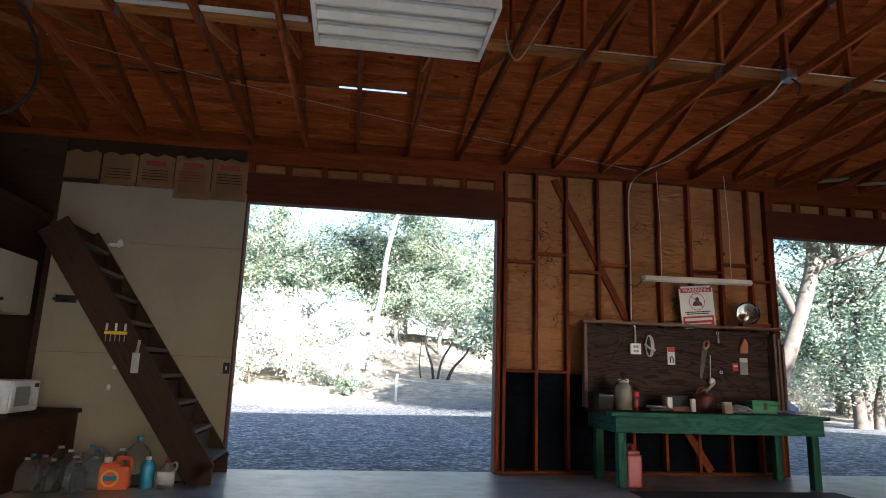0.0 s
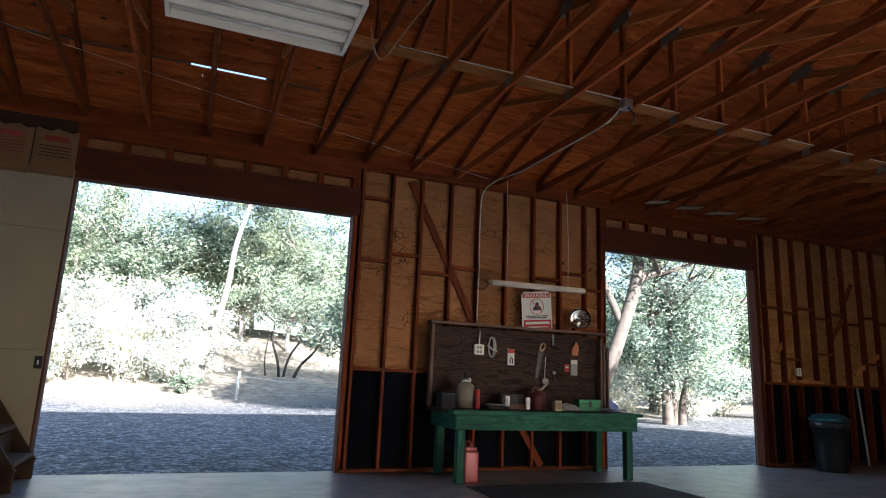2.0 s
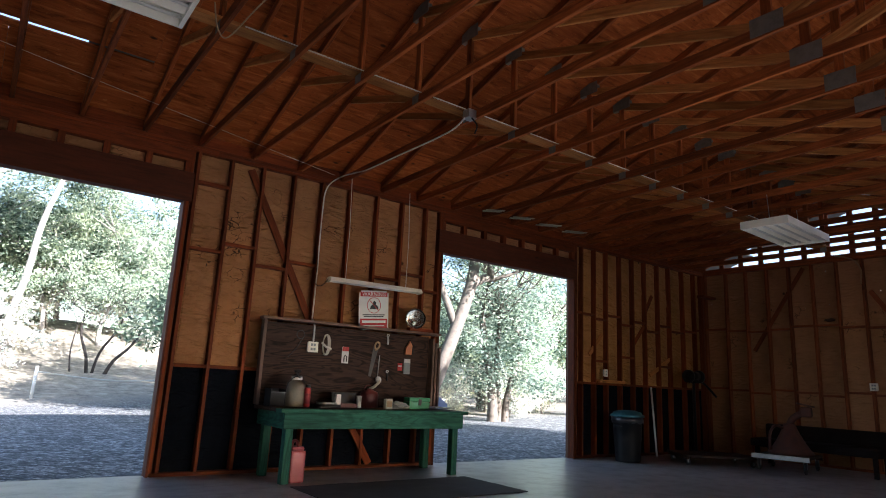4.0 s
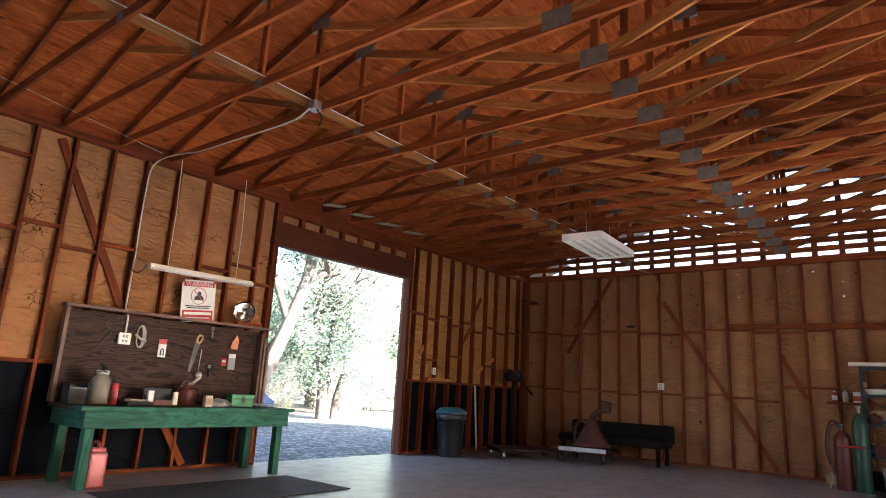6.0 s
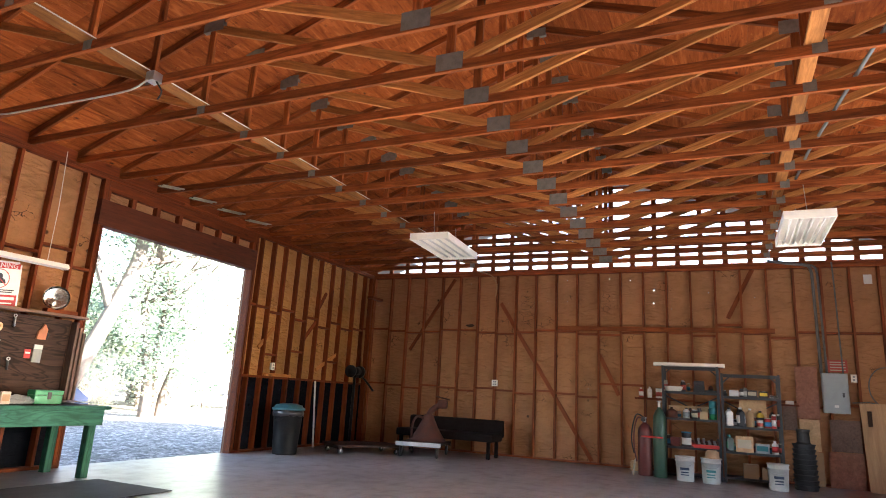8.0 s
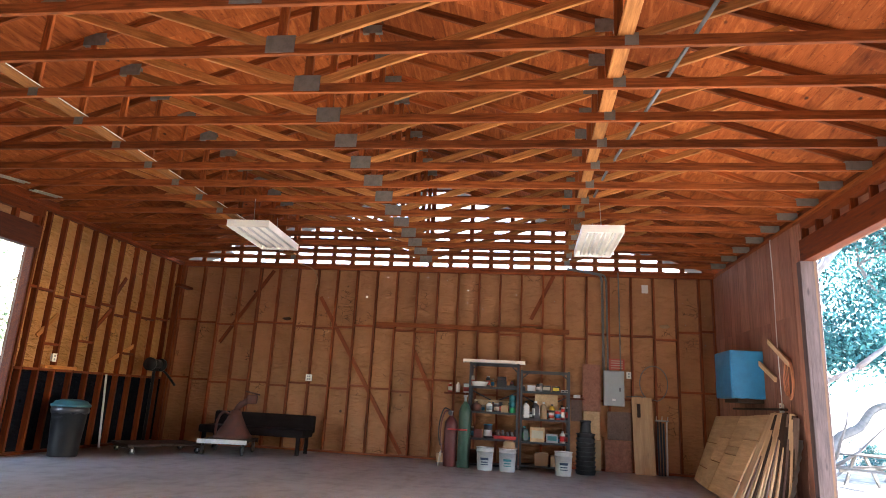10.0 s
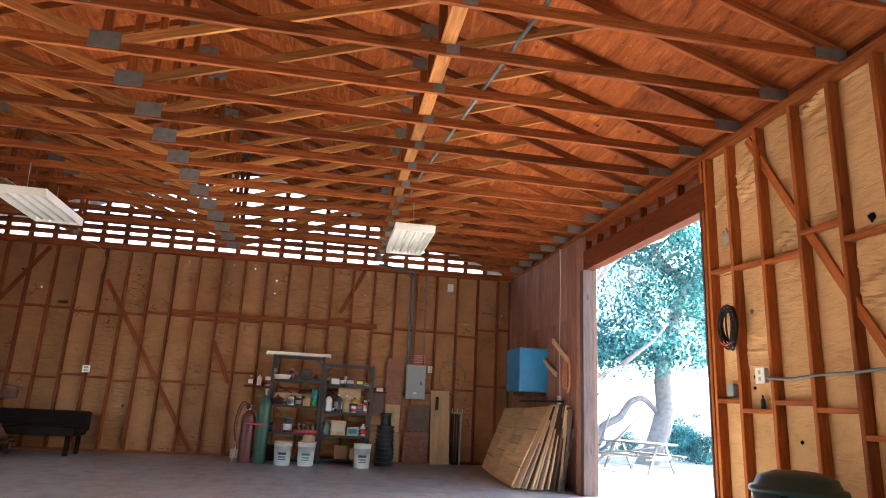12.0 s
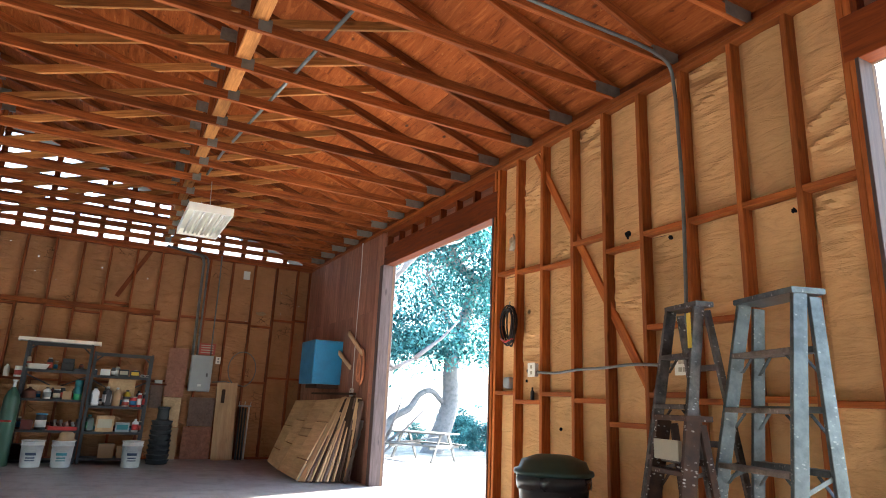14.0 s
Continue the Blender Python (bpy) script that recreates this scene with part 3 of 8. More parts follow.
def build_truss():
    """One fir roof truss in the plane x = 0."""
    t = thing("roof_truss", "fir roof truss with grey steel plates at its joints", "roof truss", "roof trusses")
    th = 0.038
    half = 5.55
    board("bottom_chord", (0, RIDGE_Y - half, PLATE + 0.045), (0, RIDGE_Y + half, PLATE + 0.045), th, 0.089, M_TRUSS, t)
    for s in (-1, 1):
        lean = 0.047
        board("top_chord", (0, RIDGE_Y + s * (half + 0.45), roof_z(RIDGE_Y + half + 0.45) - lean), (0, RIDGE_Y + s * 0.01, roof_z(RIDGE_Y) - lean), th, 0.089, M_TRUSS, t)
        q = RIDGE_Y + s * 2.70
        qz = roof_z(q) - 0.09
        board("web", (0, RIDGE_Y + s * 0.10, PLATE + 0.10), (0, q - s * 0.03, qz - 0.02), th - 0.004, 0.089, M_WEB, t)
        board("vertical", (0, q, PLATE + 0.088), (0, q, qz), th - 0.002, 0.075, M_TRUSS, t, up=(0, 1, 0))
        board("outer_web", (0, q + s * 0.05, PLATE + 0.09), (0, RIDGE_Y + s * 4.05, roof_z(RIDGE_Y + 4.05) - 0.09), th - 0.006, 0.075, M_WEB, t)
        for y, z, a, b in ((q, qz + 0.02, 0.13, 0.07), (q, PLATE + 0.06, 0.05, 0.05), (RIDGE_Y + s * 5.42, PLATE + 0.06, 0.13, 0.05)):
            if y > 7:
                continue
            part("gusset_plate", box(-th / 2 - 0.004, th / 2 + 0.004, y - a, y + a, z - b, z + b, 0.0), M_PLATE, t, "grey steel gusset plate")
    board("king_post", (0, RIDGE_Y, PLATE + 0.088), (0, RIDGE_Y, roof_z(RIDGE_Y) - 0.10), th - 0.002, 0.075, M_TRUSS, t, up=(0, 1, 0))
    part("gusset_plate", box(-th / 2 - 0.004, th / 2 + 0.004, RIDGE_Y - 0.12, RIDGE_Y + 0.12, PLATE + 0.015, PLATE + 0.165, 0.0), M_PLATE, t, "grey steel gusset plate")
    part("gusset_plate", box(-th / 2 - 0.004, th / 2 + 0.004, RIDGE_Y - 0.12, RIDGE_Y + 0.12, roof_z(RIDGE_Y) - 0.17, roof_z(RIDGE_Y) - 0.06, 0.0), M_PLATE, t, "grey steel gusset plate")
    return t


TRUSS_X = [4.29 + 0.622 * k for k in range(-18, 13)]
first = build_truss()
first.matrix_basis = pose(TRUSS_X[0], 0, 0)
for tx in TRUSS_X[1:]:
    copy_thing(first, pose(tx, 0, 0))

# long boards that tie the trusses together
for sy in (-0.66, 4.72):
    tie = thing("tie_board", "long pale fir board tying the roof trusses together", "tie board", "tie boards")
    for x0, x1 in ((WEST + 0.1, -3.0), (-2.99, -0.46), (-0.45, 1.2), (1.21, 5.6), (5.61, 9.8), (9.81, EAST - 0.05)):
        board("plank", (x0, sy, PLATE + 0.109), (x1, sy, PLATE + 0.109), 0.115 if sy < 0 else 0.14, 0.036, M_WEB, tie)


# ---- walls ----
def spans_between(lo, hi, stops, width=0.038):
    """Gaps between neighbouring uprights."""
    s = sorted(stops)
    return [(a + width / 2, b - width / 2) for a, b in zip(s, s[1:])]


def plates(wall, axis, at, a0, a1, timber):
    """Double top plate and, apart from the openings, a sole plate."""
    def seg(n, lo, hi, z, mat=timber):
        c = at
        if axis == "y":
            board(n, (lo, c, z), (hi, c, z), DEPTH - 0.004, 0.038, mat, wall)
        else:
            board(n, (c, lo, z), (c, hi, z), DEPTH - 0.004, 0.038, mat, wall)
    cut = a0
    while cut < a1:
        nxt = min(cut + 4.6, a1)
        seg("top_plate", cut, nxt - 0.003, PLATE - 0.019)
        seg("top_plate", cut, nxt - 0.003, PLATE - 0.058)
        cut = nxt
    return seg


def header_zone(wall, y, x0, x1, head, face):
    """A dark lintel over a door opening with short studs above it."""
    top = PLATE - 0.078
    tall, cap = (0.345, 0.137) if face > 0 else (0.29, 0.088)
    board("lintel", (x0 - 0.08, y, head + tall / 2), (x1 + 0.08, y, head + tall / 2), DEPTH + 0.006, tall, M_HEADER if face > 0 else M_FRAME, wall, "dark red-brown timber lintel")
    panel = M_REDPLY if face < 0 else (M_KRAFT if x0 < 0 else M_KRAFT_E)
    board("head_plate", (x0 - 0.06, y, top - cap / 2 - 0.001), (x1 + 0.06, y, top - cap / 2 - 0.001), DEPTH - 0.002, cap, M_FRAME, wall)
    n = max(2, round((x1 - x0) / 0.41))
    xs = [x0 + (x1 - x0) * i / n for i in range(n + 1)]
    for x in xs:
        board("short_stud", (x, y, head + tall + 0.002), (x, y, top - cap - 0.002), 0.038 if face < 0 else 0.07, DEPTH - 0.006, M_FRAME, wall, up=(0, 1, 0))
    for i, (a, b) in enumerate(spans_between(x0, x1, xs)):
        part("insulation_panel", crumpled("y", y + face * 0.03, a, b, head + tall, top - cap - 0.002, 0.012, i + x0, 8, 8, 0.012), panel, wall)


FAR_BLOCKS = (2.43, 2.43, 2.42, 2.36, 2.45, 2.32, 2.41, 2.27, 2.41, 2.33, 2.38)


def north_wall():
    w = thing("wall_north", "open stud wall with tan paper-faced insulation and door openings", "wall", kind="structure")
    y = NORTH + DEPTH / 2
    plates(w, "y", y, WEST, EAST + 0.11, M_FRAME)
    top = PLATE - 0.078
    runs = [[1.72, 1.79, 2.18, 2.57, 2.98, 3.38, 3.79, 4.21, 4.63, 5.04, 5.30, 5.34],
            [8.22, 8.28, 8.44, 8.78, 9.11, 9.50, 9.88, 10.26, 10.68, 11.06, 11.53, 11.95, 12.22]]
    for r, xs in enumerate(runs):
        for x in xs:
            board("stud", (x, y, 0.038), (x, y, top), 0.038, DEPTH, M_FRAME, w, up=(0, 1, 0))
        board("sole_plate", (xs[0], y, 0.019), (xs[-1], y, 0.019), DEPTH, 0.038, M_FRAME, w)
        for i, (a, b) in enumerate(spans_between(0, 0, xs)):
            if b - a < 0.05:
                continue
            # paper above, black felt below the ledger
            shelf = 1.16 if r == 0 else 1.23
            part("insulation_panel", crumpled("y", NORTH + 0.092, a, b, shelf, top, 0.02, i + r * 20, 90, 10, 0.014), M_KRAFT if r == 0 else M_KRAFT_FAR, w)
            part("felt_panel", crumpled("y", NORTH + 0.098, a, b, 0.03, shelf, 0.008, i + r * 20 + 7, 4), M_FELT, w)
            lo = 2.40 + 0.09 * ((i * 7) % 3) - (0.02 if i % 2 else 0) if r == 0 else FAR_BLOCKS[i % 11]
            if r or i not in (5, 6):
                board("blocking", (a, y, lo), (b, y, lo), DEPTH - 0.01, 0.038, M_FRAME, w)
            if r == 0 and i < 4 or r == 1:
                board("ledger", (a, y - 0.005, shelf), (b, y - 0.005, shelf), DEPTH, 0.038, M_FRAME, w)
    # let-in diagonal braces
    board("brace", (2.42, NORTH + 0.055, 3.55), (3.36, NORTH + 0.055, 1.80), 0.03, 0.09, M_FRAME, w, up=(1, 0, 0))
    board("brace", (3.9, NORTH + 0.03, 0.75), (4.35, NORTH + 0.03, 0.05), 0.03, 0.09, M_FRAME, w, up=(1, 0, 0))
    for x0, z0, x1, z1, m in ((8.66, 1.72, 9.01, 2.09, M_WEB), (10.40, 1.44, 11.12, 1.81, M_WEB), (10.29, 2.62, 10.51, 2.97, M_FRAME), (9.88, 1.95, 10.24, 2.35, M_FRAME)):
        board("brace", (x0, NORTH + 0.05, z0), (x1, NORTH + 0.05, z1), 0.03, 0.07, m, w, up=(1, 0, 0))
    board("blocking", (1.81, y, 3.25), (2.16, y, 3.25), DEPTH - 0.01, 0.038, M_FRAME, w)
    for x0, x1, z in ((9.52, 9.86, 1.73), (10.70, 11.04, 1.62), (8.80, 9.09, 1.62)):
        board("blocking", (x0, y, z), (x1, y, z), DEPTH - 0.01, 0.038, M_FRAME, w)
    board("ledger", (8.80, NORTH - 0.02, 1.275), (9.48, NORTH - 0.02, 1.275), 0.12, 0.05, M_WEB, w)
    for x0, x1 in N_DOORS:
        header_zone(w, y, x0, x1, N_HEAD, 1)
        for x, s in ((x0, -1), (x1, 1)):
            board("door_jamb", (x + s * 0.012, y + 0.02, 0.0), (x + s * 0.012, y + 0.02, N_HEAD), 0.022, DEPTH + 0.06, M_HEADER, w, up=(0, 1, 0))
    # boarded part behind the stairs and the loft
    part("wall_board", box(-3.30, -1.30, NORTH - 0.012, NORTH + 0.05, 1.2, 2.41, 0.003), M_GYPSUM, w, "cream painted wall board")
    part("wall_board", box(-3.30, -1.30, NORTH - 0.012, NORTH + 0.05, 0.0, 1.196, 0.003), M_GYPSUM, w, "cream painted wall board")
    part("wall_board", box(-3.30, -1.30, NORTH - 0.012, NORTH + 0.05, 2.414, 3.07, 0.003), M_GYPSUM, w, "cream painted wall board")
    part("wall_board", box(-3.30, -1.30, NORTH + 0.005, NORTH + 0.05, 3.07, 3.60, 0.003), M_BROWN, w)
    part("wall_board", box(WEST, -3.31, NORTH, NORTH + 0.05, 0.0, 3.60, 0.003), M_BROWN, w)
    for x0, x1, z0, z1 in ((WEST - 0.1, N_DOORS[0][0], -0.05, 3.68), (N_DOORS[0][1], N_DOORS[1][0], -0.05, 3.68), (N_DOORS[1][1], EAST + 0.14, -0.05, 3.68), (*N_DOORS[0], N_HEAD, 3.68), (*N_DOORS[1], N_HEAD, 3.68)):
        part("siding", box(x0, x1, NORTH + DEPTH + 0.004, NORTH + DEPTH + 0.03, z0, z1, 0), M_SIDING, w, "brown exterior siding")


def south_wall():
    w = thing("wall_south", "open stud wall with creased tan insulation and door openings", "wall", kind="structure")
    y = SOUTH - DEPTH / 2
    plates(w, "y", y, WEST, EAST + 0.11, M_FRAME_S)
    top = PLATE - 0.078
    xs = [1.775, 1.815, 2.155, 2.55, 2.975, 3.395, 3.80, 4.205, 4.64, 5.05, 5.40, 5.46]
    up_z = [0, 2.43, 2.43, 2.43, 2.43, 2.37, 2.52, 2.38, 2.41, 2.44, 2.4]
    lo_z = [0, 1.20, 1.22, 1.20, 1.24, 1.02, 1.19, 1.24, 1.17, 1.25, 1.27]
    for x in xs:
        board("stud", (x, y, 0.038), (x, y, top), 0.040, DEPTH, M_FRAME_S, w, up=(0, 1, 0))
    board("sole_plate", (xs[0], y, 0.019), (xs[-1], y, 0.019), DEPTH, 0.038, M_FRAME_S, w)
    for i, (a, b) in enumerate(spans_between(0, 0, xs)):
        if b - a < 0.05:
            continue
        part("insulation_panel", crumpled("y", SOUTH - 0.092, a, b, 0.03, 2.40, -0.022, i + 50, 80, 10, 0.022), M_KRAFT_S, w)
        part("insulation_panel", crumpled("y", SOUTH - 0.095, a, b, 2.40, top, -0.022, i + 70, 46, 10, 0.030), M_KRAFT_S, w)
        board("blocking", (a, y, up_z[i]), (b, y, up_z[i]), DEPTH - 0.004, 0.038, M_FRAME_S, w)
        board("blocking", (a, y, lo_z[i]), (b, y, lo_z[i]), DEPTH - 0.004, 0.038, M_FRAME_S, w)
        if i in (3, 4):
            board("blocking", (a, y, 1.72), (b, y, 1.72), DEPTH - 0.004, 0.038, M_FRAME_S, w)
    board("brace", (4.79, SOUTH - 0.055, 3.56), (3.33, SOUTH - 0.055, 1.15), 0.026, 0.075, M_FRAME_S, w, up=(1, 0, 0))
    for x, z, r in ((3.60, 2.475, 0.035), (3.18, 2.37, 0.018), (4.93, 1.45, 0.02), (4.95, 1.36, 0.014), (2.24, 2.33, 0.016), (4.45, 0.95, 0.015)):
        bm = bmesh.new()
        bmesh.ops.create_icosphere(bm, subdivisions=2, radius=1)
        for v in bm.verts:
            k = r * (1 + 0.9 * noise.noise(v.co * 2.4 + Vector((x * 7, z * 5, 0))))
            v.co = Vector((x + v.co.x * k, SOUTH - 0.074 + v.co.y * 0.012, z + v.co.z * k))
        part("torn_spot", bm, M_FELT, w, "dark torn spot in the paper")
    # boarded end beside the far door
    for x in (8.44, 8.52, 8.93, 9.34, 9.75, 10.16, 10.57, 10.98, 11.39, 11.80, 12.20):
        board("stud", (x, y, 0.038), (x, y, top), 0.038, DEPTH, M_REDPLY, w, up=(0, 1, 0))
    x, i = 8.54, 0
    while x < EAST - 0.02:
        x1 = min(x + 0.20 + 0.09 * ((i * 5) % 3), EAST)
        d = 0.004 * ((i * 7) % 3)
        split = 2.43 if i % 3 else 1.22
        for z0, z1 in ((0.0, split - 0.003), (split, top)):
            board("wall_board", ((x + x1) / 2, SOUTH + d - 0.002, z0), ((x + x1) / 2, SOUTH + d - 0.002, z1), x1 - x - 0.005, 0.02, M_REDPLY, w, up=(0, 1, 0))
        x, i = x1, i + 1
    for x0, x1 in S_DOORS:
        header_zone(w, y, x0, x1, S_HEAD, -1)
        for x, s in ((x0, -1), (x1, 1)):
            board("door_jamb", (x + s * 0.012, y - 0.02, 0.0), (x + s * 0.012, y - 0.02, S_HEAD), 0.022, DEPTH + 0.06, M_POST_S, w, "weathered grey door edge strip", up=(0, 1, 0))
    board("door_post", (8.46, SOUTH + 0.025, 0.0), (8.46, SOUTH + 0.025, S_HEAD), 0.12, 0.03, M_POST_S, w, "weathered grey door post", up=(0, 1, 0))
    part("wall_board", box(WEST, S_DOORS[0][0] - 0.03, SOUTH - 0.05, SOUTH, 0.0, 3.60, 0.003), M_KRAFT_E, w)
    for x0, x1, z0, z1 in ((WEST - 0.1, S_DOORS[0][0], -0.05, 3.68), (S_DOORS[0][1], S_DOORS[1][0], -0.05, 3.68), (S_DOORS[1][1], EAST + 0.14, -0.05, 3.68), (*S_DOORS[0], S_HEAD, 3.68), (*S_DOORS[1], S_HEAD, 3.68)):
        part("siding", box(x0, x1, SOUTH - DEPTH - 0.03, SOUTH - DEPTH - 0.004, z0, z1, 0), M_SIDING, w, "brown exterior siding")


HOLES = [(7.2, 3.01), (6.37, 3.05), (5.34, 2.80), (4.95, 3.46), (4.93, 2.84), (4.92, 1.16), (4.10, 3.03), (3.28, 3.06), (2.87, 3.49), (2.86, 3.06), (2.04, 3.50), (1.64, 3.46), (1.21, 3.26), (1.22, 3.01), (2.45, 1.37), (0.25, 3.2), (0.9, 2.9), (-0.5, 3.1), (-0.5, 1.35), (-2.92, 3.13), (-2.95, 2.72), (-2.3, 2.5), (-2.75, 2.1), (-3.3, 2.35), (-3.3, 2.9), (-3.25, 2.6), (-2.3, 1.5)]


def pierced_sheet(x0, x1, y0, y1, z0, z1, holes, r=0.007):
    """A wall sheet with small square punctures that daylight comes through."""
    bm = bmesh.new()
    own = [(y, z) for y, z in holes if y0 + 0.03 < y < y1 - 0.03 and z0 + 0.03 < z < z1 - 0.03]
    zs = sorted({z0, z1, *[z - r for _, z in own], *[z + r for _, z in own]})
    for a, b in zip(zs, zs[1:]):
        gaps = sorted([y for y, z in own if a >= z - r - 1e-6 and b <= z + r + 1e-6])
        c = y0
        for g in gaps:
            add_box(bm, x0, x1, c, g - r, a, b)
            c = g + r
        add_box(bm, x0, x1, c, y1, a, b)
    return bm


LOW_BLOCKS = (1.47, 1.47, 1.37, 1.30, 1.29, 1.24, 1.31, 1.23, 1.25, 1.21, 1.24, 1.29)
HIGH_BLOCKS = (2.60, 2.57, 2.42, 2.47, 2.47, 2.48, 2.38, 2.45)


def east_wall():
    w = thing("wall_east", "tall stud wall with aged tan board and diagonal braces", "wall", kind="structure")
    x = EAST + DEPTH / 2
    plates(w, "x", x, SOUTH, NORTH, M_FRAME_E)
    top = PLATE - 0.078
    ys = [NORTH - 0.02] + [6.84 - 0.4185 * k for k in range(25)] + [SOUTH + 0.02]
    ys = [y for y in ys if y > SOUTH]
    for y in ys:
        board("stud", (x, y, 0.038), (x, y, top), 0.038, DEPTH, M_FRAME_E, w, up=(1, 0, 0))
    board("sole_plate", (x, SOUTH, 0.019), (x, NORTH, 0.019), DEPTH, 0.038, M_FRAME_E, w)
    for i, (a, b) in enumerate(spans_between(0, 0, ys)):
        if b - a < 0.05:
            continue
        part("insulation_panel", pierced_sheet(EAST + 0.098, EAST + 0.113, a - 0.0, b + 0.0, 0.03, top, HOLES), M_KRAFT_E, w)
        for z in (LOW_BLOCKS[i % 12] if i < 14 else 1.25 + 0.04 * math.sin(i * 2.1), HIGH_BLOCKS[i % 8] if i < 9 else 2.43 + 0.04 * math.sin(i * 1.3)):
            board("blocking", (x, a, z), (x, b, z), DEPTH - 0.012, 0.038, M_FRAME_E, w)
    for y in (NORTH + 0.06, SOUTH - 0.06):
        part("corner_board", box(EAST + 0.0, EAST + 0.14, y - 0.06, y + 0.06, -0.05, PLATE, 0.003), M_FRAME_E, w)
    for y0, z0, y1, z1 in ((4.25, 3.03, 2.37, 0.05), (6.32, 2.02, 5.32, 3.56), (2.23, 2.02, 1.87, 1.27), (-0.05, 2.72, -0.48, 3.60)):
        board("brace", (EAST + 0.075, y0, z0), (EAST + 0.075, y1, z1), 0.026, 0.075, M_FRAME_E, w, up=(0, 1, 0))
    board("shelf_rail", (EAST - 0.02, 3.02, 2.51), (EAST - 0.02, -0.78, 2.49), 0.04, 0.085, M_TRUSS, w, "long fir rail nailed across the studs")
    # open slatted gable above the plate
    zz = PLATE + 0.02
    while zz < 5.45:
        half = (5.65 - zz - 0.05) * 3
        half = min(half, 5.5)
        if half > 0.15:
            board("slat", (EAST + 0.03, RIDGE_Y - half, zz), (EAST + 0.03, RIDGE_Y + half, zz), 0.02, 0.052, M_FRAME_E, w)
        zz += 0.137
    for k in range(-13, 14):
        y = RIDGE_Y + k * 0.41
        zt = roof_z(y) - 0.02
        if zt - PLATE > 0.12:
            board("gable_stud", (EAST + 0.075, y, PLATE), (EAST + 0.075, y, zt), 0.095, 0.038, M_FRAME_E, w, up=(1, 0, 0))
    for s in (-1, 1):
        board("gable_chord", (EAST + 0.075, RIDGE_Y + s * 5.6, roof_z(RIDGE_Y + 5.6) - 0.06), (EAST + 0.075, RIDGE_Y, roof_z(RIDGE_Y) - 0.06), 0.04, 0.12, M_FRAME_E, w)


def west_side():
    w = thing("wall_west", "dark wood partition below an open loft", "wall", kind="structure")
    part("wall_board", box(-3.46, -3.36, SOUTH, NORTH - 0.02, 0.0, 2.60, 0.004), M_BROWN, w)
    board("cap", (-3.41, SOUTH, 2.64), (-3.41, NORTH - 0.02, 2.64), 0.14, 0.08, M_BROWN, w)
    part("loft_floor", box(WEST, -3.47, SOUTH, NORTH, 2.45, 2.60, 0.004), M_BROWN, w)
    part("end_wall", box(WEST - 0.1, WEST, SOUTH - 0.11, NORTH + 0.11, 0.0, PLATE, 0.004), M_BROWN, w)
    bm = bmesh.new()
    pts = [(SOUTH - 0.2, PLATE), (NORTH + 0.2, PLATE), (RIDGE_Y, 5.66)]
    a = [bm.verts.new((WEST, y, z)) for y, z in pts]
    b = [bm.verts.new((WEST - 0.1, y, z)) for y, z in pts]
    bm.faces.new(a)
    bm.faces.new(b[::-1])
    for i in range(3):
        bm.faces.new((a[i], a[(i + 1) % 3], b[(i + 1) % 3], b[i]))
    part("gable_board", bm, M_BROWN, w)


north_wall()
south_wall()
east_wall()
west_side()

# blocking over the plates, between the trusses, closes the eaves
eaves = thing("trim", "fir eave blocking between the trusses", "trim", kind="structure")
for x0, x1 in zip(TRUSS_X, TRUSS_X[1:]):
    for y in (NORTH + 0.09, SOUTH - 0.09):
        vent = y > 0 and 6.0 < x0 < 8.3
        zt = roof_z(y) - 0.012
        board("eave_block", (x0 + 0.02, y, (PLATE + zt) / 2 - (0.02 if vent else 0)), (x1 - 0.02, y, (PLATE + zt) / 2 - (0.02 if vent else 0)), 0.036, zt - PLATE - (0.045 if vent else 0), M_FRAME, eaves)


